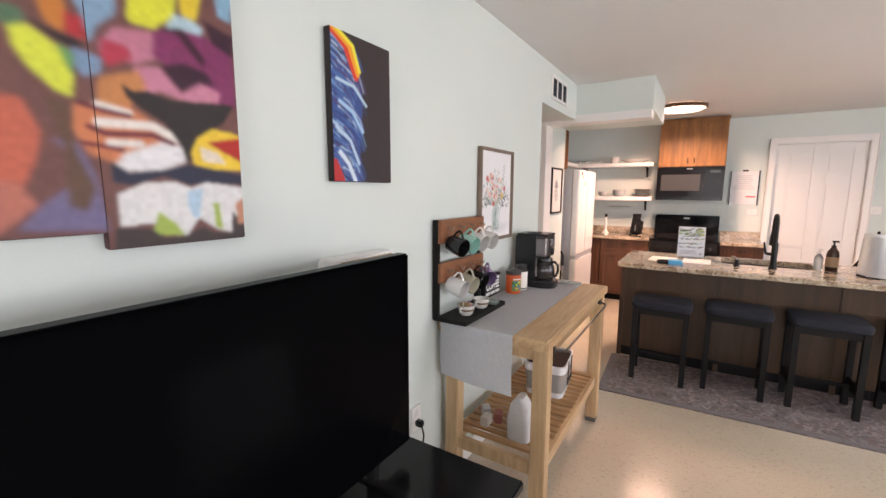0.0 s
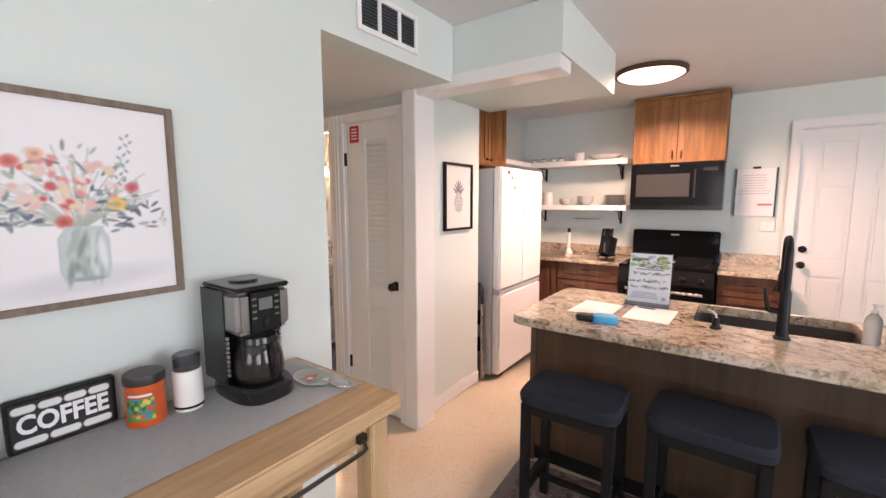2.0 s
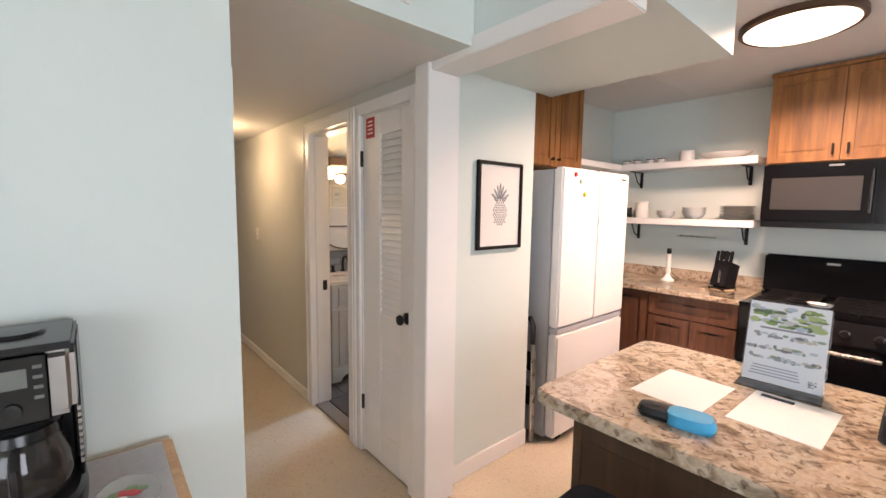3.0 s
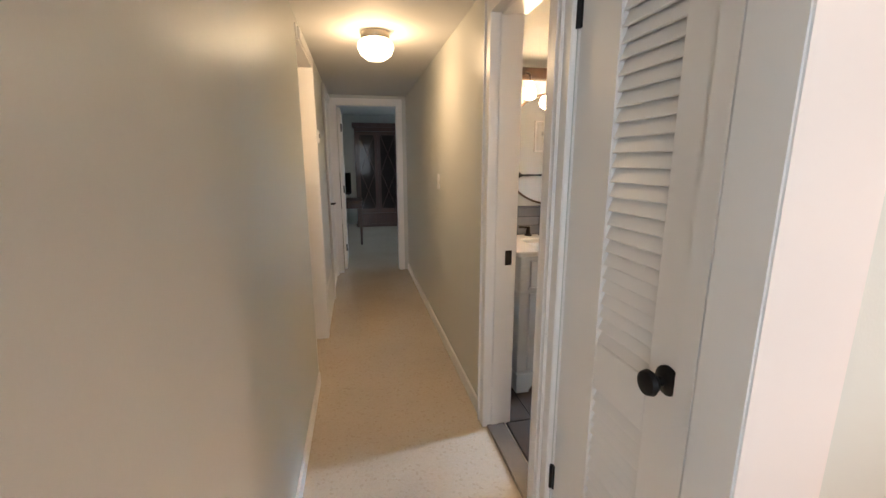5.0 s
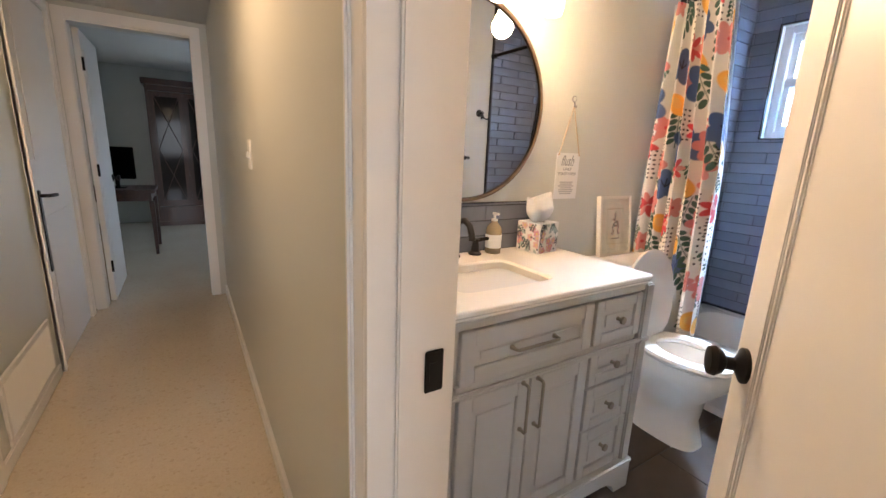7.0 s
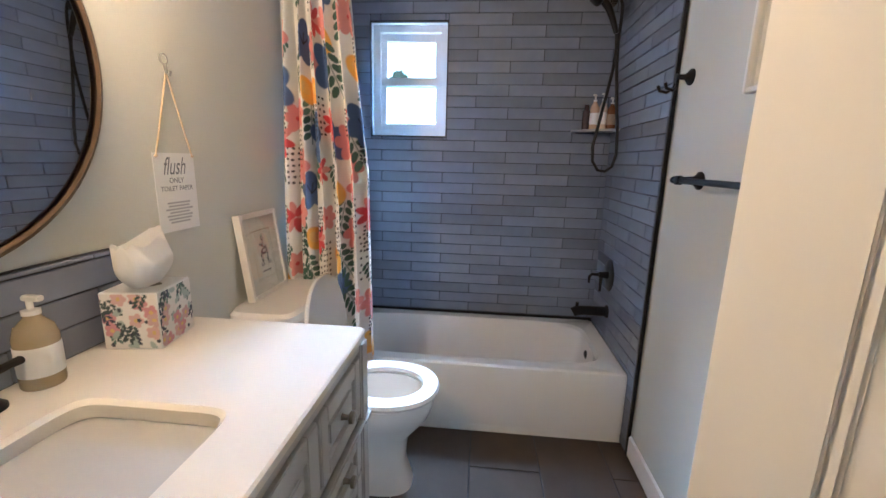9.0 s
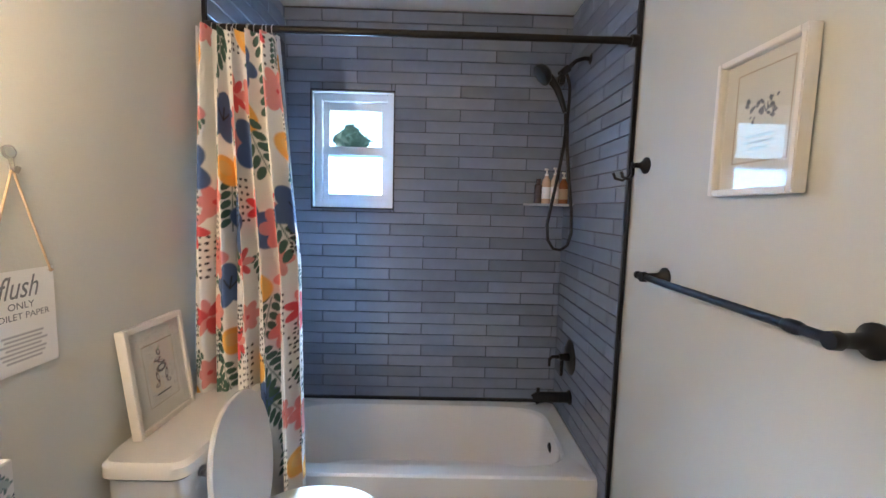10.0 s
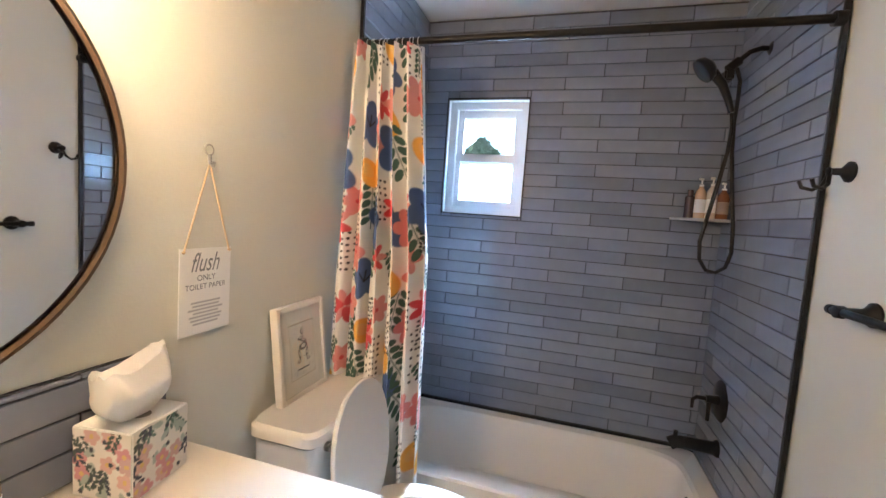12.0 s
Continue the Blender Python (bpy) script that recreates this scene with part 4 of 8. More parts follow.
wpart("backing", box(-1.243, 3.09, 1.25, -1.234, 3.508, 1.752), PAPER, fp)

# television on its stand
tv = thing("television", (-1.02, 1.53, 0.60), "large flat black television on a stand", "television")
wpart("bezel", box(-1.045, 0.915, 0.66, -1.0, 2.14, 1.322, 0.006), TVSCR, tv)
wpart("screen", box(-1.0005, 0.925, 0.675, -0.9975, 2.130, 1.312), TVSCR, tv, "dark glossy screen")
for y in (1.07, 1.95):
    wpart("foot", join(box(-1.17, y, 0.60, -0.86, y + 0.04, 0.612, 0.004), box(-1.04, y + 0.005, 0.61, -1.005, y + 0.035, 0.67, 0.004)), BPLAS, tv)
ts = thing("tv_stand", (-0.92, 1.4, 0), "low black media cabinet with a glossy top", "tv stand")
wpart("body", box(-1.225, 0.60, 0.06, -0.64, 2.21, 0.57, 0.004), BWOOD, ts)
wpart("top", box(-1.235, 0.575, 0.57, -0.615, 2.235, 0.60, 0.005), mat("black_gloss_top", (0.008, 0.008, 0.009), 0.16, var=0.1, scale=6, spec=0.25), ts)
for y0, y1 in ((0.62, 1.13), (1.15, 1.66), (1.68, 2.19)):
    d = wpart("door", box(-0.64, y0, 0.09, -0.625, y1, 0.555, 0.003), BWOOD, ts)
    wpart("handle", box(-0.625, (y0 + y1) / 2 - 0.05, 0.50, -0.615, (y0 + y1) / 2 + 0.05, 0.51, 0.003), STEEL, d)
for x in (-1.2, -0.68):
    for y in (0.63, 2.14):
        wpart("leg", box(x, y, 0, x + 0.05, y + 0.05, 0.06, 0.003), BWOOD, ts)
rc = solid("remote_control", box(-0.80, 1.78, 0.60, -0.755, 1.95, 0.618, 0.006), BPLAS, "black remote control lying on the stand", "remote")
wb = thing("wall_box", (-1.22, 2.115, 1.245), "flat white cable box fixed to the wall behind the television", "cable box")
wpart("shell", box(-1.2435, 1.965, 1.25, -1.16, 2.268, 1.305, 0.008), TRIM, wb)
wpart("inlay", box(-1.155, 1.99, 1.285, -1.159, 2.24, 1.297, 0.001), wood("pale_inlay", (0.5, 0.36, 0.22), (0.36, 0.24, 0.13), 0.5, axis=1), wb, "pale wooden strip")
ol = thing("wall_outlet", (-1.245, 2.50, 0.46), "white wall outlet with a black plug in it", "outlet")
wpart("plate", box(-1.2435, 2.465, 0.43, -1.237, 2.537, 0.548, 0.002), TRIM, ol)
wpart("plug", join(box(-1.237, 2.485, 0.455, -1.20, 2.515, 0.485, 0.006), tube([(-1.205, 2.50, 0.455), (-1.195, 2.50, 0.42), (-1.195, 2.48, 0.32), (-1.2, 2.45, 0.15), (-1.2, 2.4, 0.02), (-1.15, 2.33, 0.006)], 0.004, 8)), BPLAS, ol, "black plug with its cord")
wpart("socket", box(-1.237, 2.487, 0.498, -1.2355, 2.515, 0.53, 0.003), PORC, ol)
vt = thing("air_vent", (-1.245, 4.46, 2.31), "white metal air return grille with three dark openings", "vent")
wpart("frame", join(framed(0, 4.262, 2.225, 4.662, 2.405, -1.2435, -1.233, 0.024), box(-1.2435, 4.386, 2.249, -1.234, 4.406, 2.381), box(-1.2435, 4.518, 2.249, -1.234, 4.538, 2.381)), TRIM, vt)
wpart("backing", box(-1.2445, 4.28, 2.245, -1.2405, 4.64, 2.385), mat("vent_dark", (0.03, 0.035, 0.04), 0.9), vt, "dark inside of the duct")
louv = to_mesh("louvre", turned(box(-0.003, -0.053, -0.0008, 0.003, 0.053, 0.0008), pose(0, 0, 0, 0, 40, 0)), mat("vent_louvre", (0.12, 0.13, 0.14), 0.5, 0.3))
for yc in (4.334, 4.462, 4.590):
    for i in range(9):
        o = new("louvre", louv)
        o.parent = vt
        o.location = Vector((-1.2375, yc, 2.257 + 0.0145 * i)) - vt.matrix_basis.translation

# ---- coffee cart ----
ct = thing("kitchen_cart", (-0.95, 3.26, 0), "light wooden butcher-block kitchen cart with a slatted shelf", "kitchen cart")
wpart("top", box(-1.225, 2.665, 0.862, -0.690, 3.895, 0.910, 0.006, 3), BUTCHER, ct, "thick butcher-block top")
for x, y in ((-1.205, 2.70), (-0.765, 2.70), (-1.205, 3.77), (-0.765, 3.77)):
    wpart("leg", box(x, y, 0.03, x + 0.068, y + 0.068, 0.862, 0.004), LEGWOOD, ct)
    wpart("foot", box(x + 0.002, y + 0.002, 0, x + 0.066, y + 0.066, 0.03, 0.004), mat("cart_foot", (0.10, 0.09, 0.085), 0.6) if "cart_foot" not in bpy.data.materials else bpy.data.materials["cart_foot"], ct, "dark grey foot")
for x in (-1.19, -0.745):
    wpart("rail", box(x, 2.768, 0.80, x + 0.03, 3.77, 0.862, 0.003), BUTCHER, ct)
    wpart("rail", box(x, 2.768, 0.255, x + 0.03, 3.77, 0.315, 0.003), BUTCHER, ct)
for y in (2.715, 3.79):
    wpart("crossbar", box(-1.137, y, 0.255, -0.765, y + 0.03, 0.315, 0.003), LEGWOOD, ct)
    wpart("crossbar", box(-1.137, y, 0.80, -0.765, y + 0.03, 0.862, 0.003), LEGWOOD, ct)
sl = to_mesh("slat", box(-0.2225, -0.016, -0.008, 0.2225, 0.016, 0.008, 0.002, 1), wood("slat_wood", (0.50, 0.29, 0.14), (0.34, 0.18, 0.08), 0.5, axis=0, rand=0.12))
for i in range(18):
    o = new("slat", sl)
    o.parent = ct
    o.location = Vector((-0.9525, 2.79 + 0.0565 * i, 0.323)) - ct.matrix_basis.translation
wpart("towel_rail", join(tube([(-0.70, 2.80, 0.832), (-0.665, 2.82, 0.828), (-0.660, 2.84, 0.828), (-0.660, 3.70, 0.828), (-0.665, 3.72, 0.828), (-0.70, 3.74, 0.832)], 0.006, 10), box(-0.715, 2.785, 0.82, -0.695, 2.815, 0.845, 0.003), box(-0.715, 3.725, 0.82, -0.695, 3.755, 0.845, 0.003)), mat("dark_steel", (0.10, 0.095, 0.09), 0.3, 0.85, var=0.08, scale=30), ct, "dark steel towel rail")


def runner():
    """A cloth laid over the cart top that hangs down at both ends."""
    bm = bmesh.new()
    line = [(2.655, 0.50 + 0.0)]
    path = [(2.653 - 0.008 * math.sin(k / 9 * 3.1), 0.645 + 0.26 * k / 9) for k in range(10)] + [(2.657, 0.9135), (2.67, 0.9148)]
    path += [(2.67 + (3.860 - 2.67) * k / 30, 0.9145 + 0.0006 * math.sin(k * 1.7)) for k in range(1, 31)]
    path += [(3.872, 0.912), (3.877, 0.88), (3.880, 0.80), (3.882, 0.72), (3.882, 0.64)]
    rows = []
    for y, z in path:
        row = []
        for j in range(9):
            f = j / 8
            wob = 0.006 * math.sin(6 * f + y * 3) if z < 0.9 else 0
            dz = 0.0 if z > 0.9 else 0.02 * (1 - (z - 0.64) / 0.27) * (0.5 - f) * (1 if y < 3 else -0.4)
            row.append(bm.verts.new((-1.205 + 0.365 * f, y + wob, z + dz)))
        rows.append(row)
    for a, b in zip(rows, rows[1:]):
        for j in range(8):
            bm.faces.new((a[j], a[j + 1], b[j + 1], b[j]))
    ret = bmesh.ops.solidify(bm, geom=bm.faces, thickness=0.002)
    bmesh.ops.recalc_face_normals(bm, faces=bm.faces)
    return bm


solid("table_runner", runner(), LINEN, "grey linen runner over the cart, hanging at its ends", "table runner")

# mug rack
mr_ = thing("mug_rack", (-1.2, 2.86, 0.915), "wooden mug rack with brown boards and a black tray", "mug rack")
wpart("post", box(-1.240, 2.638, 0.918, -1.212, 2.662, 1.392, 0.002), BWOOD, mr_)
wpart("post", box(-1.240, 3.050, 0.918, -1.212, 3.074, 1.392, 0.002), BWOOD, mr_)
for z0, z1 in ((1.283, 1.392), (1.098, 1.192)):
    bd_ = wpart("board", box(-1.212, 2.640, z0, -1.196, 3.074, z1, 0.002), RACKW, mr_, "brown stained board")
    for i in range(4):
        y = 2.70 + 0.105 * i
        wpart("hook", tube([(-1.196, y, z1 - 0.03), (-1.180, y, z1 - 0.035), (-1.170, y, z1 - 0.050), (-1.164, y, z1 - 0.045), (-1.162, y, z1 - 0.032)], 0.0028, 8), NICKEL, bd_, "small metal hook")
wpart("tray", join(box(-1.240, 2.640, 0.917, -1.062, 3.080, 0.925, 0.001), box(-1.072, 2.640, 0.925, -1.062, 3.080, 0.938, 0.002), box(-1.212, 2.640, 0.925, -1.072, 2.650, 0.938, 0.002), box(-1.212, 3.070, 0.925, -1.072, 3.080, 0.938, 0.002)), BWOOD, mr_, "black tray")


def mug(name, m, color, inside, label):
    """A mug with its handle up, mouth along its own -z; hung by the handle."""
    outm = mat("glaze_" + color[0], color[1], 0.14, var=0.05, scale=20)
    inm = mat("inner_" + color[0], inside, 0.2, var=0.04, scale=20)
    t = thing(name, m, label, "mug", "mugs on the rack")
    part("cup", lathe([(0, 0.0), (0.030, 0.0), (0.036, 0.005), (0.041, 0.04), (0.0425, 0.09), (0.0405, 0.092), (0.0395, 0.088)], seg=28), outm, t)
    part("inside", lathe([(0.0395, 0.088), (0.038, 0.04), (0.033, 0.008), (0, 0.006)], seg=28), inm, t)
    pts = [(0.036 + 0.034 * math.sin(math.pi * k / 10), 0, 0.018 + 0.058 * k / 10) for k in range(11)]
    part("handle", tube(pts, 0.0052, 8), outm, t)
    return t


MUGS = (("black", (0.012, 0.012, 0.013)), ("mint", (0.30, 0.56, 0.49)), ("white", (0.74, 0.72, 0.69)), ("grey", (0.62, 0.60, 0.57)), ("white", (0.72, 0.71, 0.69)), ("sage", (0.46, 0.44, 0.34)), ("black", (0.013, 0.013, 0.013)), ("purple", (0.26, 0.18, 0.31)))
for i, mc in enumerate(MUGS):
    row, k = divmod(i, 4)
    y, z = 2.70 + 0.105 * k, (1.335, 1.140)[row]
    turn = (28, 24, 30, 26, 22, 26, 24, 60)[i]
    # the cup's axis lies level, its mouth towards the room, its handle up on the hook
    spin = Matrix.Translation((-1.150, y + 0.005, z - 0.06)) @ Matrix.Rotation(radians(-90 - turn + 110), 4, "Z") @ Matrix.Rotation(radians(104), 4, "Y") @ Matrix.Rotation(radians(180), 4, "Z") @ Matrix.Translation((0, 0, -0.045))
    ins = (0.55, 0.54, 0.52) if mc[0] in ("white", "grey") else mc[1]
    mug("mug", spin, mc, ins, {"black": "glossy black mug hung by its handle", "mint": "mint green mug hung by its handle", "white": "white ceramic mug hung by its handle", "grey": "pale grey mug hung by its handle", "sage": "beige-green mug hung by its handle", "purple": "purple mug hung by its handle"}[mc[0]])


def sugar_bowl(x, y, full):
    t = thing("sugar_bowl", (x, y, 0.925), "small white handled bowl holding sweetener packets on the tray" if full else "small white handled bowl on the tray, empty", "bowl", "bowls on the tray")
    part("bowl", lathe([(0, 0.002), (0.026, 0.0), (0.034, 0.008), (0.043, 0.042), (0.046, 0.05), (0.043, 0.05), (0.039, 0.042), (0.031, 0.012), (0, 0.010)]), CHALK, t)
    part("band", lathe([(0.0395, 0.024), (0.0425, 0.031), (0.0435, 0.034), (0.041, 0.028)]), mat("brown_band", (0.2, 0.12, 0.07), 0.3) if "brown_band" not in bpy.data.materials else bpy.data.materials["brown_band"], t)
    for s in (-1, 1):
        part("handle", tube([(0, s * 0.041, 0.042), (0, s * 0.056, 0.040), (0, s * 0.058, 0.028), (0, s * 0.040, 0.022)], 0.004, 8), CHALK, t)
    if full:
        rnd = random.Random(8)
        for i in range(9):
            col = rnd.choice(("packet_tan", "packet_pink", "packet_white"))
            if col not in bpy.data.materials:
                mat(col, {"packet_tan": (0.5, 0.34, 0.2), "packet_pink": (0.6, 0.28, 0.3), "packet_white": (0.75, 0.72, 0.66)}[col], 0.7)
            part("packet", turned(box(-0.012, -0.002, 0, 0.012, 0.002, 0.045, 0.0008, 1), pose(rnd.uniform(-0.022, 0.022), rnd.uniform(-0.02, 0.02), 0.018, rnd.uniform(-25, 25), rnd.uniform(-25, 25), rnd.uniform(0, 180))), bpy.data.materials[col], t)


sugar_bowl(-1.140, 2.785, True)
sugar_bowl(-1.135, 2.935, False)
solid("coaster", box(-1.195, 3.0, 0.926, -1.085, 3.066, 0.940, 0.004), mat("sage_glass", (0.28, 0.36, 0.31), 0.2), "flat grey-green coaster at the end of the tray", "coaster")

cs = solid("coffee_sign", box(-1.232, 3.118, 0.9165, -1.205, 3.326, 1.040, 0.002), BWOOD, "small black block sign with white letters", "sign")
wpart("lettering", words("COFFEE", 0.050, pose(-1.2042, 3.222, 0.978, 90, 0, 90) @ Matrix.Diagonal((1.0, 1.25, 1, 1)), 0.0006, 0.0016), PAPER, cs, "white letters")
c = Canvas(3.126, 0.922, 3.318, 1.034, 0.002, (0.016, 0.015, 0.015))
rnd = random.Random(2)
for v, n in ((1.018, 4), (0.937, 3)):
    u = 3.132
    for k in range(n):
        w = (0.178 - 0.01 * (n - 1)) / n
        c.stroke((0.72, 0.72, 0.70), 0.018, (u + 0.006, v, u + w - 0.006, v))
        u += w + 0.01
c.sheet("print", on_x(-1.2045), PRINT, cs, "white bars of small lettering")

oc = thing("coffee_can", (-1.140, 3.372, 0.9155), "orange coffee can with a dark lid and a colourful label", "can")
part("tin", lathe([(0, 0), (0.045, 0), (0.046, 0.003), (0.0455, 0.118), (0.044, 0.12), (0, 0.12)]), mat("orange_tin", (0.62, 0.10, 0.02), 0.35, var=0.06), oc)
part("lid", lathe([(0.0475, 0.112), (0.048, 0.128), (0.046, 0.136), (0, 0.137)]), mat("brown_lid", (0.035, 0.026, 0.024), 0.4), oc, "dark plastic lid")
c = Canvas(-0.8, 0.018, 0.8, 0.092, 0.002, (0.10, 0.22, 0.07))
c = Canvas(-0.034, 0.018, 0.034, 0.095, 0.002, (0.09, 0.22, 0.06))
rnd = random.Random(3)
for i in range(26):
    c.ellipse(rnd.choice(((0.35, 0.5, 0.08), (0.6, 0.08, 0.04), (0.05, 0.2, 0.3), (0.7, 0.5, 0.1), (0.03, 0.10, 0.03))), rnd.uniform(-0.032, 0.032), rnd.uniform(0.024, 0.075), rnd.uniform(0.004, 0.009), rnd.uniform(0.003, 0.008), rnd.uniform(0, 90))
c.poly((0.6, 0.05, 0.03), (-0.034, 0.08, 0.034, 0.08, 0.034, 0.095, -0.034, 0.095))
c.stroke((0.75, 0.72, 0.65), 0.006, (-0.026, 0.087, 0.026, 0.087))
lab = c.sheet("label", lambda u, v: np.stack([-1.140 + 0.0464 * np.cos(u / 0.0464 - 0.62), 3.372 + 0.0464 * np.sin(u / 0.0464 - 0.62), 0.9155 + v], -1), PRINT, oc, "green picture label")
wc = thing("white_canister", (-1.128, 3.472, 0.9155), "white cylinder canister with a smoky lid", "canister")
part("body", lathe([(0, 0), (0.037, 0), (0.038, 0.004), (0.0375, 0.112), (0.036, 0.115), (0, 0.115)]), CHALK, wc)
part("band", lathe([(0.0383, 0.008), (0.0386, 0.010), (0.0386, 0.013), (0.0383, 0.015)]), BPLAS, wc, "thin dark band")
part("lid", lathe([(0.034, 0.114), (0.0345, 0.155), (0.030, 0.160), (0, 0.160)]), mat("smoky_plastic", (0.10, 0.10, 0.11), 0.12, var=0.05, trans=0.5), wc, "smoky clear lid")

# coffee maker
cm = thing("coffee_maker", Matrix.Translation((-1.088, 3.643, 0.9155)) @ Matrix.Diagonal((0.9, 0.88, 0.985, 1)), "black and steel drip coffee maker with a glass carafe", "coffee maker")
part("base", join(loft([rr(0.005, 0, 0.140, 0.099, 3, 0.0), rr(0.005, 0, 0.143, 0.102, 3, 0.008), rr(0.005, 0, 0.141, 0.100, 3, 0.040), rr(0.005, 0, 0.132, 0.092, 3, 0.048)]),), BPLAS, cm)
part("column", box(-0.130, -0.092, 0.044, -0.035, 0.092, 0.345, 0.012, 3), BPLAS, cm)
part("head", box(-0.132, -0.096, 0.205, 0.098, 0.096, 0.335, 0.014, 3), mat("dark_brushed_steel", (0.33, 0.31, 0.30), 0.34, 0.95, var=0.08, scale=30), cm, "brushed steel brewing head")
part("lid", join(box(-0.130, -0.097, 0.333, 0.100, 0.097, 0.348, 0.006), lathe([(0, 0), (0.05, 0), (0.045, 0.006), (0, 0.007)], (-0.03, 0, 0.348))), BPLAS, cm, "black top lid")
for s in (-1, 1):
    part("side", box(-0.133, s * 0.0965 - 0.0025, 0.044, 0.02, s * 0.0965 + 0.0025, 0.333, 0.002), BPLAS, cm)
part("control_panel", join(box(0.097, -0.056, 0.205, 0.104, 0.056, 0.334, 0.004), lathe([(0, 0), (0.016, 0), (0.014, 0.012), (0, 0.014)], (0.102, 0, 0.236), 20, "X")), BPLAS, cm, "black control panel")
part("display", box(0.1028, -0.024, 0.275, 0.1042, 0.024, 0.310), mat("lcd_grey", (0.16, 0.17, 0.16), 0.15), cm, "small grey display")
for k in range(4):
    for s in (-1, 1):
        part("button", box(0.1025, s * 0.040 - 0.008, 0.250 + 0.019 * k, 0.1050, s * 0.040 + 0.008, 0.258 + 0.019 * k, 0.001), bpy.data.materials["lcd_grey"], cm)
part("filter_basket", loft([rr(0.025, 0, 0.05, 0.06, 2.2, 0.165), rr(0.03, 0, 0.066, 0.082, 2.2, 0.206)]), BPLAS, cm)
car = part("carafe", lathe([(0, 0.050), (0.066, 0.050), (0.078, 0.062), (0.083, 0.088), (0.078, 0.125), (0.064, 0.165), (0.058, 0.178), (0.055, 0.178), (0.075, 0.125), (0.080, 0.088), (0.075, 0.064), (0.063, 0.054), (0, 0.054)], (0.045, 0, 0)), mat("smoked_carafe", (0.06, 0.055, 0.05), 0.04, var=0, trans=0.55), cm, "clear glass carafe")
part("handle", tube([(0.092, 0.0, 0.158), (0.128, 0.0, 0.165), (0.150, 0.0, 0.145), (0.152, 0.0, 0.105), (0.138, 0.0, 0.072), (0.118, 0.0, 0.070)], 0.009, 10), BPLAS, car, "black carafe handle")
part("collar", lathe([(0.062, 0.165), (0.066, 0.170), (0.062, 0.188), (0, 0.192)], (0.045, 0, 0)), BPLAS, car, "black carafe lid")
for s in (-1, 1):
    for k in range(9):
        part("vent_rib", box(0.02, s * 0.0955 - 0.003, 0.075 + 0.014 * k, 0.032, s * 0.0955 + 0.003, 0.083 + 0.014 * k), STEEL, cm)

sp = thing("spoon_rest", pose(-0.985, 3.791, 0.9155, 0, 0, 0) @ Matrix.Diagonal((0.95, 1.15, 1.1, 1)), "clear glass spoon rest with red flowers", "spoon rest")
SPG = mat("spoon_glass", (0.75, 0.78, 0.77), 0.06, var=0, trans=0.6)
part("dish", loft([rr(0, 0, 0.075, 0.040, 2, 0.001), rr(0, 0, 0.085, 0.048, 2, 0.010), rr(0, 0, 0.078, 0.042, 2, 0.010), rr(0, 0, 0.06, 0.030, 2, 0.004)]), SPG, sp)
part("tail", loft([rr(0.105, 0.02, 0.045, 0.017, 2, 0.001), rr(0.105, 0.02, 0.050, 0.022, 2, 0.009), rr(0.105, 0.02, 0.042, 0.014, 2, 0.005)]), SPG, sp)
rnd = random.Random(4)
for i in range(12):
    n_ = rnd.choice(("petal_red", "petal_green", "petal_white"))
    if n_ not in bpy.data.materials:
        mat(n_, {"petal_red": (0.50, 0.06, 0.07), "petal_green": (0.16, 0.26, 0.14), "petal_white": (0.7, 0.68, 0.65)}[n_], 0.4)
    part("flower_print", lathe([(0, 0.0), (0.010, 0), (0.009, 0.0014), (0, 0.0018)], (rnd.uniform(-0.045, 0.06), rnd.uniform(-0.02, 0.025), 0.0052), 10), bpy.data.materials[n_], sp)

# basket and small things on the cart's shelf
bk = thing("fabric_basket", (-0.925, 3.46, 0.332, 0, 0, 6), "grey fabric basket with white rim and dark lining", "basket")
part("body", loft([rr(0, 0, 0.105, 0.145, 7, 0.0), rr(0, 0, 0.118, 0.160, 7, 0.15), rr(0, 0, 0.120, 0.162, 7, 0.19), rr(0, 0, 0.114, 0.156, 7, 0.19), rr(0, 0, 0.10, 0.14, 7, 0.02)], cap1=True), mat("grey_felt", (0.30, 0.27, 0.25), 0.9, var=0.1, scale=50, bump=0.4, bscale=600), bk)
part("rim", loft([rr(0, 0, 0.1205, 0.1625, 7, 0.150), rr(0, 0, 0.1235, 0.1655, 7, 0.196), rr(0, 0, 0.1145, 0.1565, 7, 0.197), rr(0, 0, 0.113, 0.155, 7, 0.150)], False, False), mat("white_cotton", (0.74, 0.72, 0.72), 0.85, bump=0.3, bscale=500), bk, "white folded rim")
part("lining", box(-0.105, -0.146, 0.165, 0.105, 0.146, 0.178, 0.004), mat("dark_lining", (0.055, 0.032, 0.026), 0.8), bk, "dark brown contents")
for y in (-0.05, 0.05):
    part("strap", box(0.1215, y - 0.014, 0.10, 0.1255, y + 0.014, 0.20, 0.001), bpy.data.materials["dark_lining"], bk)
rnd = random.Random(6)
part("lettering", join(*[tube([(0.1215, -0.075 + 0.026 * k, 0.055), (0.1222, -0.062 + 0.026 * k, 0.085 + (0.02 if k in (0, 1) else 0)), (0.122, -0.052 + 0.026 * k, 0.058)], 0.003, 6) for k in range(6)]), BPLAS, bk, "black script squiggle")
part("base_band", loft([rr(0, 0, 0.108, 0.148, 7, 0.0), rr(0, 0, 0.1125, 0.1525, 7, 0.03)], True, True), bpy.data.materials["white_cotton"], bk, "white lower band")
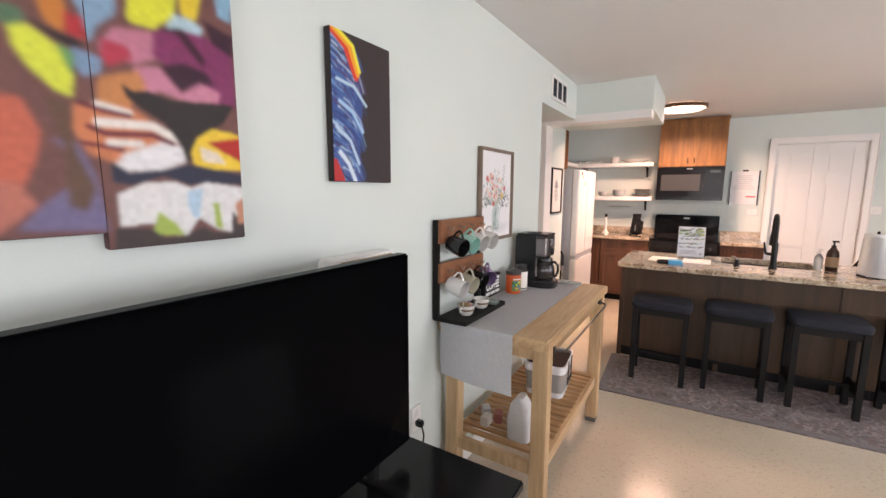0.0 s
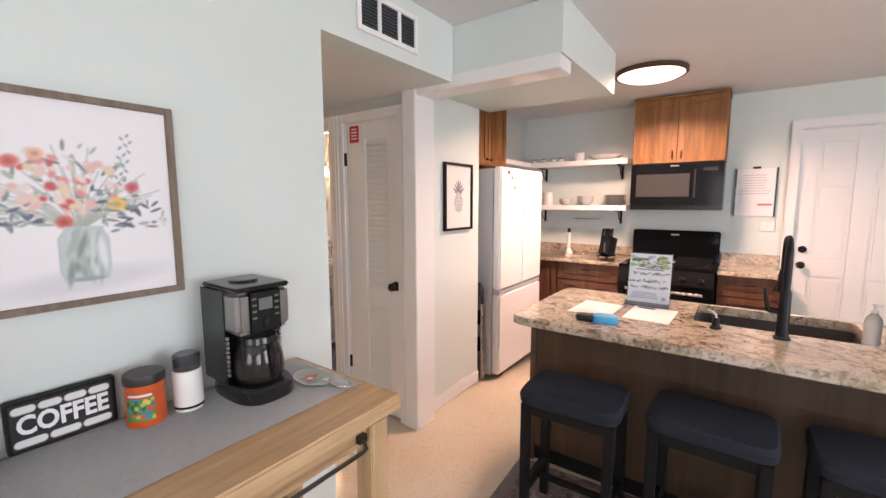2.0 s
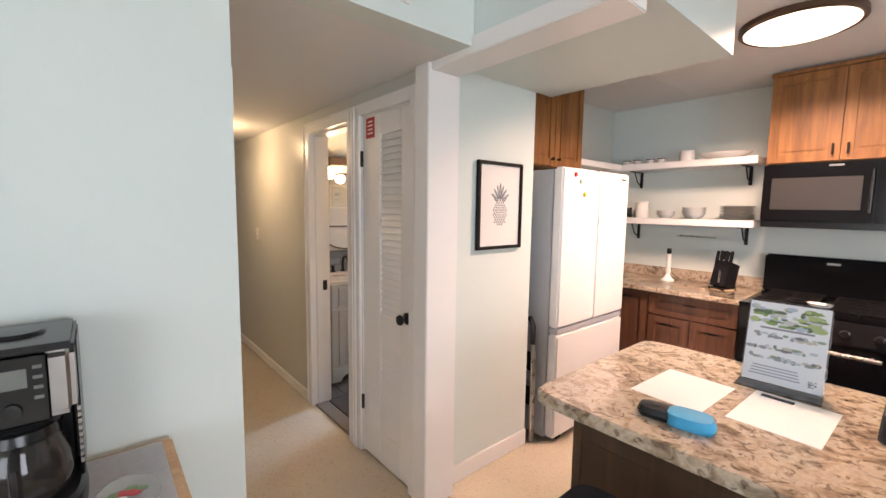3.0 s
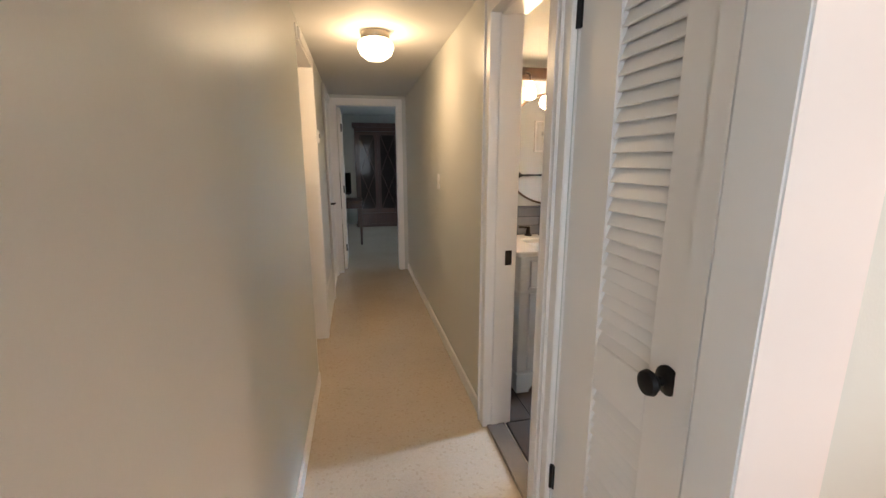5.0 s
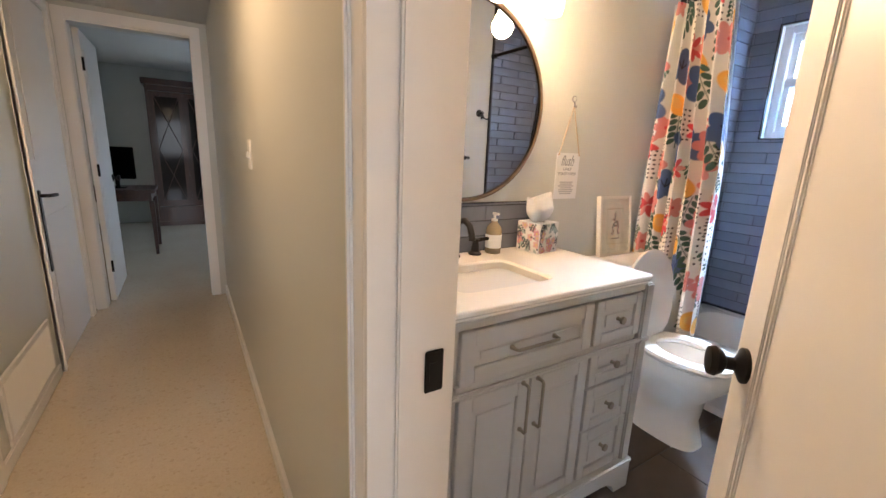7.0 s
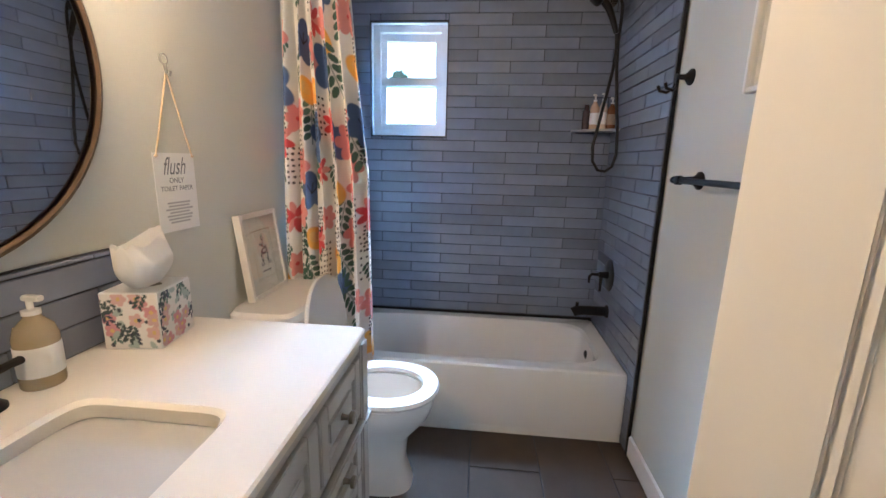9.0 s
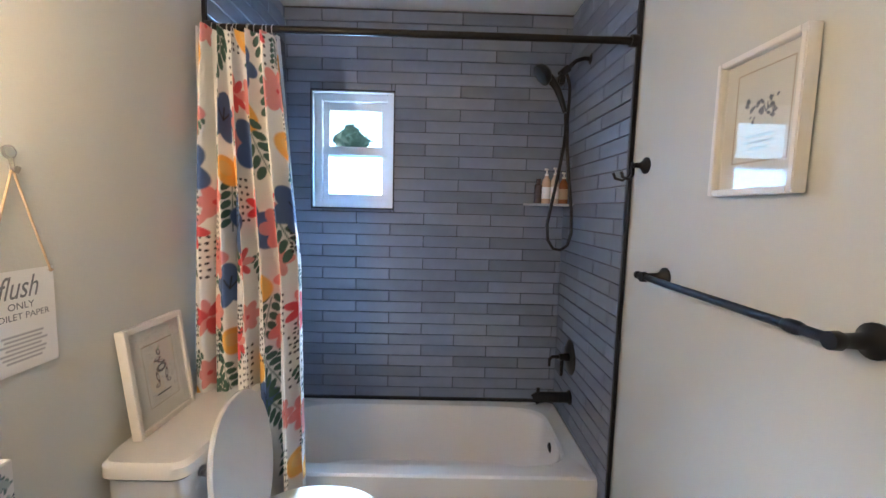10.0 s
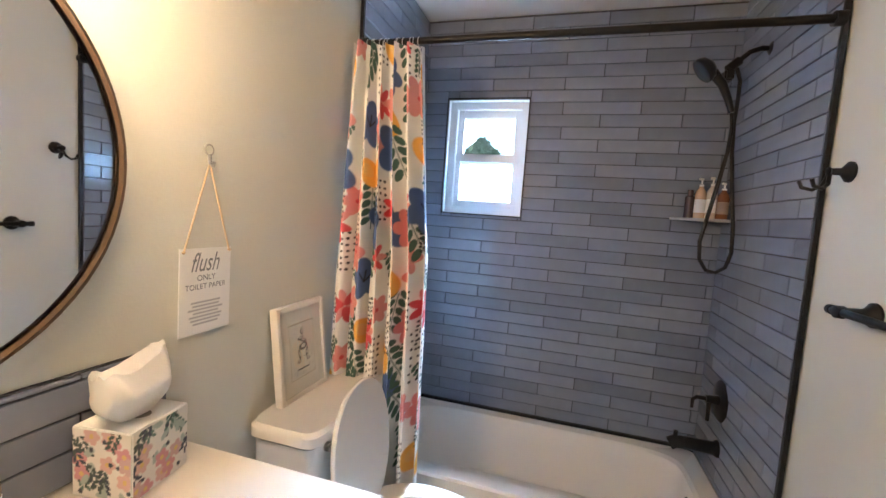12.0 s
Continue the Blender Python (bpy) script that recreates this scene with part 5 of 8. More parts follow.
pb = solid("paper_bag", loft([rr(-0.87, 2.86, 0.055, 0.05, 5, 0.332), rr(-0.872, 2.862, 0.06, 0.052, 4, 0.42), rr(-0.868, 2.858, 0.05, 0.044, 3, 0.50), rr(-0.87, 2.86, 0.018, 0.04, 3, 0.545)]), mat("crumpled_white", (0.66, 0.65, 0.64), 0.8, var=0.08, scale=20, bump=1.0, bscale=45), "crumpled white bag on the slatted shelf", "bag")
for i, (x, y) in enumerate(((-1.06, 2.87), (-1.02, 2.93), (-1.10, 2.95))):
    solid("tea_box", turned(box(-0.02, -0.03, 0, 0.02, 0.03, 0.05, 0.002), pose(x, y, 0.331, 0, 0, 20 * i)), mat("tea_card_" + "abc"[i], ((0.65, 0.6, 0.55), (0.35, 0.12, 0.10), (0.55, 0.55, 0.56))[i], 0.6), "small cardboard box on the slatted shelf", "box", "boxes on the shelf")

# ---- kitchen island ----
isl = thing("kitchen_island", (0.33, 5.39, 0), "dark brown panelled kitchen island", "kitchen island")
wpart("body", join(box(-0.797, 5.125, 0.09, 1.44, 5.65, 0.66, 0.002), box(-0.797, 5.125, 0.66, -0.06, 5.65, 0.878, 0.002), box(0.66, 5.125, 0.66, 1.44, 5.65, 0.878, 0.002), box(-0.06, 5.125, 0.66, 0.66, 5.25, 0.878)), ISLW, isl)
wpart("plinth", box(-0.775, 5.14, 0, 1.42, 5.59, 0.09), BWOOD, isl)
for x in (-0.797, -0.03, 0.71, 1.42):
    wpart("stile", box(x, 5.117, 0.0, x + 0.035, 5.127, 0.876, 0.002), ISLW, isl)
wt = solid("worktop", loft([rr(0.34, 5.275, 1.132, 0.427, 22, 0.8785, 64), rr(0.34, 5.275, 1.139, 0.434, 22, 0.884, 64), rr(0.34, 5.275, 1.139, 0.434, 22, 0.913, 64), rr(0.34, 5.275, 1.131, 0.426, 22, 0.921, 64), rr(0.285, 5.475, 0.315, 0.195, 14, 0.921, 64), rr(0.285, 5.475, 0.315, 0.195, 14, 0.8785, 64)], closed=True), GRANITE, "beige and brown granite worktop with a sink cutout", "worktop")
sk = solid("kitchen_sink", loft([rr(0.285, 5.475, 0.335, 0.210, 14, 0.876), rr(0.285, 5.475, 0.318, 0.198, 14, 0.876), rr(0.285, 5.475, 0.305, 0.185, 12, 0.70), rr(0.285, 5.475, 0.28, 0.16, 10, 0.685)], False, True), mat("sink_composite", (0.055, 0.05, 0.047), 0.42, var=0.15, scale=80), "dark composite undermount kitchen sink", "sink")
fa = thing("kitchen_faucet", (0.300, 5.185, 0.921), "tall matte black pull-down kitchen faucet", "faucet")
part("base", lathe([(0, 0), (0.030, 0), (0.030, 0.008), (0.024, 0.014), (0.021, 0.06), (0.021, 0.20), (0.016, 0.21)]), BLACK, fa)
part("spout", tube([(0, 0, 0.20), (0, 0, 0.32)] + [(0, 0.075 - 0.075 * math.cos(radians(a)), 0.335 + 0.085 * math.sin(radians(a))) for a in range(0, 181, 15)] + [(0, 0.151, 0.30), (0, 0.152, 0.27)], 0.014, 14), BLACK, fa)
part("spray_head", lathe([(0.016, 0), (0.021, -0.03), (0.023, -0.10), (0.020, -0.105), (0, -0.105)], (0, 0.152, 0.275)), BLACK, fa)
part("lever", join(tube([(-0.018, 0, 0.115), (-0.05, 0, 0.12)], 0.013, 12), tube([(-0.052, 0, 0.115), (-0.062, 0, 0.16), (-0.070, 0, 0.21)], [0.009, 0.008, 0.006], 10)), BLACK, fa, "side lever")
sd = thing("soap_pump", (0.066, 5.195, 0.921), "black built-in soap pump beside the sink", "soap pump")
part("collar", lathe([(0, 0), (0.024, 0), (0.022, 0.01), (0.016, 0.014), (0.014, 0.05), (0, 0.05)]), BLACK, sd)
part("nozzle", tube([(0, 0, 0.05), (0, 0, 0.062), (-0.02, 0.03, 0.072), (-0.035, 0.06, 0.068)], 0.005, 8), STEEL, sd)

fl = thing("flyer_stand", (-0.272, 5.515, 0.921, 0, 0, 2), "acrylic stand with a printed flyer of photos", "flyer stand")
ACR = mat("acrylic", (0.9, 0.93, 0.95), 0.04, var=0, trans=0.95, ior=1.35)
part("holder", join(turned(box(-0.113, -0.0015, 0, 0.113, 0.0015, 0.287, 0.0005), pose(0, 0.012, 0, -12)), box(-0.113, -0.075, 0, 0.113, 0.014, 0.003, 0.0005)), ACR, fl)
c = Canvas(-0.108, 0.0, 0.108, 0.278, 0.0022, (0.78, 0.80, 0.84))
rnd = random.Random(9)
for i in range(90):
    c.ellipse(rnd.choice(((0.22, 0.33, 0.12), (0.40, 0.48, 0.22), (0.42, 0.5, 0.6), (0.55, 0.55, 0.55), (0.12, 0.16, 0.10))), rnd.uniform(-0.095, 0.095), rnd.uniform(0.198, 0.262), rnd.uniform(0.005, 0.02), rnd.uniform(0.003, 0.009))
for i in range(70):
    c.ellipse(rnd.choice(((0.30, 0.32, 0.36), (0.5, 0.55, 0.62), (0.2, 0.2, 0.22), (0.55, 0.5, 0.44), (0.25, 0.34, 0.25))), rnd.uniform(-0.095, 0.095), rnd.choice((0.160, 0.168, 0.126, 0.118, 0.09, 0.084)), rnd.uniform(0.004, 0.014), rnd.uniform(0.003, 0.007))
c.bars((0.2, 0.22, 0.3), -0.09, 0.05, 0.06, 0.02, 4, 5, 0.3)
for i in range(7):
    for j in range(7):
        if rnd.random() < 0.5:
            c.stroke((0.08, 0.09, 0.12), 0.0028, (0.072 + 0.003 * i, 0.018 + 0.003 * j, 0.0722 + 0.003 * i, 0.018 + 0.003 * j))
c.stroke((0.2, 0.2, 0.25), 0.006, (-0.07, 0.188, 0.07, 0.188))
pr = c.sheet("flyer", lambda u, v: np.stack([u, 0.0095 - 0.0 + 0.2079 * (v + 0.004), 0.9781 * (v + 0.004)], -1), PRINT, None, "printed sheet of photos and text")
pr.parent = fl
for x0, y0, rot, tag in ((-0.475, 5.245, -3, "blank"), (-0.215, 5.28, -2, "typed")):
    p = thing("paper_sheet", (x0, y0, 0.9215, 0, 0, rot), "white sheet of paper lying on the granite", "paper", "papers on the island")
    part("sheet", box(-0.105, -0.145, 0, 0.105, 0.145, 0.0012), PAPER, p)
    if tag == "typed":
        part("header", box(-0.085, 0.105, 0.0012, 0.0, 0.128, 0.0018), BPLAS, p, "dark printed heading")
gc = thing("glasses_case", (-0.415, 4.995, 0.9215, 0, 0, 12), "black glasses case with a bright blue cloth", "glasses case")
part("case", loft([rr(-0.03, 0, 0.055, 0.030, 3, 0.0), rr(-0.03, 0, 0.062, 0.036, 3, 0.014), rr(-0.03, 0, 0.055, 0.030, 3, 0.030), rr(-0.03, 0, 0.03, 0.015, 3, 0.033)]), BPLAS, gc)
part("cloth", loft([rr(0.045, -0.004, 0.056, 0.040, 3.5, 0.0), rr(0.047, -0.004, 0.060, 0.043, 3.5, 0.010), rr(0.043, -0.004, 0.055, 0.040, 3.0, 0.032), rr(0.040, -0.004, 0.040, 0.028, 3.0, 0.037)]), mat("blue_cloth", (0.05, 0.36, 0.62), 0.6, var=0.1, scale=40, bump=0.4, bscale=60), gc, "bright blue cloth")


def pump_bottle(name, at, body, cap, h, r, label, cat, trans=0.0, group="", band=None):
    t = thing(name, at, label, cat, group)
    bmat = mat(name + "_body", body, 0.15, var=0.03, trans=trans)
    part("bottle", lathe([(0, 0), (r * 0.95, 0), (r, 0.004), (r, h * 0.55), (r * 0.85, h * 0.66), (r * 0.4, h * 0.76), (r * 0.36, h * 0.80), (0, h * 0.80)], seg=22), bmat, t)
    part("pump", join(lathe([(r * 0.42, h * 0.79), (r * 0.42, h * 0.84), (r * 0.16, h * 0.85), (r * 0.16, h * 0.94), (0, h * 0.94)], seg=14), box(-r * 0.75, -r * 0.2, h * 0.94, r * 0.3, r * 0.2, h, 0.002)), cap, t)
    if band:
        part("label", lathe([(r * 1.01, h * 0.14), (r * 1.015, h * 0.15), (r * 1.015, h * 0.46), (r * 1.01, h * 0.47)], seg=22), band, t)
    return t


TAN = mat("tan_label", (0.33, 0.22, 0.13), 0.6)
pump_bottle("soap_bottle", (0.672, 5.33, 0.921, 0, 0, 200), (0.05, 0.026, 0.018), BPLAS, 0.235, 0.038, "dark brown glass soap bottle with a tan label", "soap bottle", band=TAN)
pump_bottle("clear_bottle", (0.590, 5.31, 0.921, 0, 0, 160), (0.8, 0.82, 0.82), CHALK, 0.165, 0.028, "small clear pump bottle beside the sink", "soap bottle", trans=0.7)
pt = thing("paper_towel_roll", (0.872, 5.20, 0.921), "white paper towel roll on a dark base with a loose sheet", "paper towel")
part("base", lathe([(0, 0), (0.085, 0), (0.085, 0.008), (0.01, 0.012), (0.008, 0.325), (0, 0.33)]), BLACK, pt)
part("roll", lathe([(0.02, 0.012), (0.083, 0.012), (0.086, 0.02), (0.074, 0.29), (0.068, 0.308), (0.02, 0.310)], seg=36), mat("paper_towel", (0.80, 0.80, 0.80), 0.85, var=0.03, scale=30, bump=0.5, bscale=260), pt)


def loose_sheet():
    bm = bmesh.new()
    rows = []
    for i in range(9):
        f = i / 8
        row = []
        for j in range(11):
            g = j / 10
            r = 0.086 + 0.006 + 0.055 * g * (1 - f) ** 1.3 - 0.012 * f
            a = -2.2 + 2.4 * g
            row.append(bm.verts.new((r * math.cos(a), r * math.sin(a), 0.006 + (0.292 - 0.05 * g) * f + 0.003 * math.sin(g * 9))))
        rows.append(row)
    for a, b in zip(rows, rows[1:]):
        for j in range(10):
            bm.faces.new((a[j], a[j + 1], b[j + 1], b[j]))
    bmesh.ops.solidify(bm, geom=bm.faces, thickness=0.0012)
    return bm


part("loose_sheet", loose_sheet(), bpy.data.materials["paper_towel"], pt)


def stool(m, group):
    t = thing("bar_stool", m, "black wooden bar stool with a slate-blue padded seat", "stool", group)
    part("seat", loft([rr(0, 0, 0.200, 0.150, 8, 0.595), rr(0, 0, 0.212, 0.162, 7, 0.605), rr(0, 0, 0.215, 0.165, 7, 0.635), rr(0, 0, 0.205, 0.155, 6, 0.655), rr(0, 0, 0.16, 0.11, 5, 0.664), rr(0, 0, 0.06, 0.04, 4, 0.666)]), SEATC, t, "slate-blue padded seat")
    part("apron", join(box(-0.185, -0.135, 0.545, 0.185, -0.115, 0.597, 0.002), box(-0.185, 0.115, 0.545, 0.185, 0.135, 0.597, 0.002), box(-0.185, -0.115, 0.545, -0.165, 0.115, 0.597, 0.002), box(0.165, -0.115, 0.545, 0.185, 0.115, 0.597, 0.002)), BWOOD, t)
    for sx in (-1, 1):
        for sy in (-1, 1):
            part("leg", box(sx * 0.178 - 0.019, sy * 0.128 - 0.019, 0, sx * 0.178 + 0.019, sy * 0.128 + 0.019, 0.597, 0.003), BWOOD, t)
    part("stretcher", box(-0.16, -0.011, 0.170, 0.16, 0.011, 0.195, 0.002), BWOOD, t)
    for sx in (-1, 1):
        part("stretcher", box(sx * 0.178 - 0.011, -0.11, 0.150, sx * 0.178 + 0.011, 0.11, 0.215, 0.002), BWOOD, t)
    return t


rg = thing("rug", (0.25, 4.72, 0.0, 0, 0, 2.8), "worn grey and mauve patterned rug under the stools", "rug")
part("carpet", box(-1.06, -0.40, 0.0, 1.2, 0.42, 0.009, 0.003), RUG, rg)
part("border", join(box(-1.06, -0.40, 0.0092, 1.2, -0.345, 0.0112, 0.001), box(-1.06, -0.345, 0.0092, -1.00, 0.42, 0.0112, 0.001)), mat("rug_border", (0.20, 0.18, 0.18), 0.95, var=0.35, scale=40, bump=0.6, bscale=350), rg, "darker worn border")
s1 = stool((-0.424, 4.759, 0.0095, 0, 0, 1), "bar stools at the island")
for x, y, a in ((0.083, 4.835, -2), (0.591, 4.851, 1), (1.140, 4.917, 3)):
    copy_thing(s1, pose(x, y, 0.0095, 0, 0, a))

# ---- fridge, cabinets, appliances ----
fr = thing("refrigerator", (-1.77, 6.38, 0), "white double-door refrigerator with a lower freezer drawer", "refrigerator")
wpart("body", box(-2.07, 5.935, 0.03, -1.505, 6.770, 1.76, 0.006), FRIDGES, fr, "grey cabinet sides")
wpart("door", box(-1.500, 5.935, 0.770, -1.430, 6.350, 1.772, 0.012, 3), FRIDGE, fr)
wpart("door", box(-1.500, 6.356, 0.770, -1.430, 6.770, 1.772, 0.012, 3), FRIDGE, fr)
wpart("drawer", box(-1.500, 5.935, 0.045, -1.430, 6.770, 0.728, 0.012, 3), FRIDGE, fr)
wpart("handle_strip", box(-1.498, 5.94, 0.730, -1.436, 6.765, 0.768, 0.004), mat("fridge_grip", (0.42, 0.43, 0.46), 0.4), fr, "grey recessed grip strip")
wpart("badge", box(-1.4302, 6.66, 1.725, -1.4285, 6.71, 1.735), STEEL, fr)
wpart("foot", join(box(-1.52, 6.03, 0, -1.47, 6.08, 0.045), box(-1.52, 6.67, 0, -1.47, 6.72, 0.045), box(-2.05, 6.03, 0, -2.0, 6.08, 0.03), box(-2.05, 6.67, 0, -2.0, 6.72, 0.03)), BPLAS, fr)
for col, y, z, w, h, nm in (((0.6, 0.03, 0.03), 6.064, 1.731, 0.026, 0.03, "red"), ((0.35, 0.42, 0.36), 6.126, 1.692, 0.032, 0.028, "grey-green"), ((0.75, 0.5, 0.06), 6.177, 1.612, 0.034, 0.028, "yellow")):
    solid("fridge_magnet", loft([[(-1.4295, p[0], p[1]) for p in [(q[0], q[1]) for q in rr(y, z, w / 2, h / 2, 3, 0, 16)]], [(-1.421, p[0], p[1]) for p in [(q[0], q[1]) for q in rr(y, z, w / 2.6, h / 2.6, 3, 0, 16)]]]), mat("magnet_" + nm, col, 0.4), nm + " fridge magnet on the white door", "magnet", "fridge magnets")
nt_ = solid("fridge_note", box(-1.4298, 6.43, 1.42, -1.4282, 6.485, 1.525), mat("note_green", (0.62, 0.72, 0.58), 0.6, var=0.2, scale=40), "small pale green note on the fridge", "note")
ld = thing("folding_stepladder", (-1.50, 5.868, 0), "folded metal step ladder with a black grip beside the fridge", "step ladder")
for x in (-1.86, -1.555):
    wpart("rail", tube([(x, 5.868, 0.01), (x, 5.860, 0.78)], 0.011, 10), STEEL, ld)
    wpart("rail", tube([(x, 5.888, 0.01), (x, 5.880, 0.62)], 0.010, 10), STEEL, ld)
wpart("grip", tube([(-1.86, 5.860, 0.78), (-1.84, 5.860, 0.82), (-1.575, 5.860, 0.82), (-1.555, 5.860, 0.78), (-1.555, 5.860, 0.66)], 0.016, 10), BPLAS, ld, "black grip")
for z in (0.25, 0.48):
    wpart("step", box(-1.85, 5.858, z, -1.565, 5.878, z + 0.12, 0.004), BPLAS, ld)


def shaker(x0, z0, x1, z1, y, m, inset=0.055, t=0.019):
    """A framed door or drawer front on a plane y, facing -y."""
    return join(box(x0, y - t, z0, x0 + inset, y, z1, 0.002), box(x1 - inset, y - t, z0, x1, y, z1, 0.002), box(x0 + inset, y - t, z0, x1 - inset, y, z0 + inset, 0.002), box(x0 + inset, y - t, z1 - inset, x1 - inset, y, z1, 0.002),
                box(x0 + inset, y - t * 0.45, z0 + inset, x1 - inset, y, z1 - inset))


def raised(x0, z0, x1, z1, y, inset=0.055, t=0.019):
    """The raised field of a framed front."""
    return box(x0 + inset + 0.018, y - t * 0.8, z0 + inset + 0.018, x1 - inset - 0.018, y - t * 0.45, z1 - inset - 0.018, 0.003)


uc = thing("upper_cabinet", (-0.385, 7.56, 1.84), "brown cherry wall cabinet with two doors over the microwave", "cabinet")
wpart("body", box(-0.765, 7.405, 1.842, -0.012, 7.748, 2.432, 0.002), CABW, uc)
wpart("crown", box(-0.772, 7.380, 2.432, -0.005, 7.748, 2.455, 0.003), CABW, uc)
for x0, x1, kx in ((-0.762, -0.392, -0.425), (-0.386, -0.016, -0.353)):
    d = wpart("door", shaker(x0, 1.85, x1, 2.425, 7.405, CABW), CABW, uc)
    wpart("panel", raised(x0, 1.85, x1, 2.425, 7.405), CABW, d)
    wpart("pull", join(cyl((kx, 7.386, 1.895), (kx, 7.366, 1.895), 0.005, seg=10), cyl((kx, 7.386, 1.945), (kx, 7.366, 1.945), 0.005, seg=10), cyl((kx, 7.364, 1.885), (kx, 7.364, 1.955), 0.006, seg=10)), BLACK, d, "dark pull")
mw = thing("microwave", (-0.39, 7.55, 1.41), "black microwave mounted over the gas range", "microwave")
wpart("body", box(-0.768, 7.385, 1.412, -0.012, 7.748, 1.840, 0.004), BPLAS, mw)
wpart("door", box(-0.765, 7.355, 1.455, -0.215, 7.385, 1.838, 0.006), BGLOSS, mw)
wpart("window", box(-0.715, 7.352, 1.535, -0.270, 7.356, 1.745, 0.001), mat("microwave_mesh", (0.035, 0.033, 0.032), 0.3, var=0.1, scale=300), mw, "dark grey meshed window")
wpart("control_panel", box(-0.210, 7.355, 1.455, -0.014, 7.385, 1.838, 0.006), BGLOSS, mw)
wpart("handle", join(cyl((-0.228, 7.330, 1.52), (-0.228, 7.330, 1.78), 0.010, seg=12), cyl((-0.228, 7.330, 1.54), (-0.228, 7.356, 1.54), 0.007, seg=10), cyl((-0.228, 7.330, 1.76), (-0.228, 7.356, 1.76), 0.007, seg=10)), BPLAS, mw)
wpart("clock", box(-0.17, 7.353, 1.765, -0.06, 7.356, 1.795), mat("clock_face", (0.02, 0.03, 0.03), 0.1), mw)
wpart("badge", box(-0.43, 7.353, 1.812, -0.36, 7.3555, 1.824), STEEL, mw)
wpart("grille", join(*[box(-0.76 + 0.0, 7.357, 1.418 + 0.009 * k, -0.02, 7.384, 1.422 + 0.009 * k) for k in range(4)]), BPLAS, mw)
sv = thing("stove", (-0.39, 7.42, 0), "black gas range with a tall backguard", "stove")
wpart("body", box(-0.775, 7.085, 0.02, -0.012, 7.735, 0.895, 0.004), BPLAS, sv)
wpart("cooktop", box(-0.778, 7.06, 0.895, -0.009, 7.735, 0.918, 0.006), BGLOSS, sv)
wpart("backguard", join(box(-0.775, 7.655, 0.918, -0.012, 7.735, 1.205, 0.012, 3), box(-0.5, 7.650, 1.10, -0.28, 7.656, 1.16, 0.002)), BGLOSS, sv)
wpart("badge", box(-0.425, 7.6485, 1.155, -0.355, 7.652, 1.170), STEEL, sv)
wpart("oven_door", box(-0.765, 7.06, 0.22, -0.022, 7.085, 0.74, 0.006), BGLOSS, sv)
wpart("oven_handle", join(cyl((-0.70, 7.02, 0.70), (-0.09, 7.02, 0.70), 0.012, seg=12), cyl((-0.66, 7.02, 0.70), (-0.66, 7.06, 0.70), 0.009, seg=10), cyl((-0.13, 7.02, 0.70), (-0.13, 7.06, 0.70), 0.009, seg=10)), STEEL, sv, "steel oven handle")
wpart("drawer", box(-0.765, 7.062, 0.04, -0.022, 7.085, 0.205, 0.005), BGLOSS, sv)
wpart("knob_panel", box(-0.77, 7.055, 0.755, -0.017, 7.085, 0.89, 0.006), BPLAS, sv)
for i in range(5):
    x = -0.67 + 0.14 * i
    wpart("knob", lathe([(0.026, 0), (0.024, 0.012), (0.017, 0.016), (0.015, 0.030), (0, 0.031)], (0, 0, 0), 18, "Y"), BPLAS, sv).matrix_basis = Matrix.Translation(Vector((x, 7.055, 0.82)) - sv.matrix_basis.translation) @ pose(0, 0, 0, 0, 0, 180) @ Matrix.Translation(sv.matrix_basis.translation)
for x0 in (-0.745, -0.385):
    wpart("grate", join(*[box(x0 + 0.03, 7.12 + 0.105 * k, 0.932, x0 + 0.33, 7.132 + 0.105 * k, 0.944, 0.002) for k in range(6)], *[box(x0 + 0.03 + 0.144 * k, 7.12, 0.918, x0 + 0.042 + 0.144 * k, 7.657, 0.934, 0.002) for k in range(3)]), BWOOD, sv, "cast iron grate")
for x in (-0.57, -0.21):
    for y in (7.24, 7.52):
        wpart("burner", lathe([(0.045, 0.918), (0.045, 0.924), (0.03, 0.928), (0, 0.929)], (x, y, 0), 20), BWOOD, sv)
su = thing("spoon_rest", (-0.38, 7.14, 0.944), "small white ceramic spoon rest on the stove", "spoon rest")
part("dish", loft([rr(0, 0, 0.05, 0.035, 2, 0.0), rr(0, 0, 0.065, 0.045, 2, 0.018), rr(0, 0, 0.058, 0.04, 2, 0.018), rr(0, 0, 0.04, 0.026, 2, 0.006)]), CHALK, su)


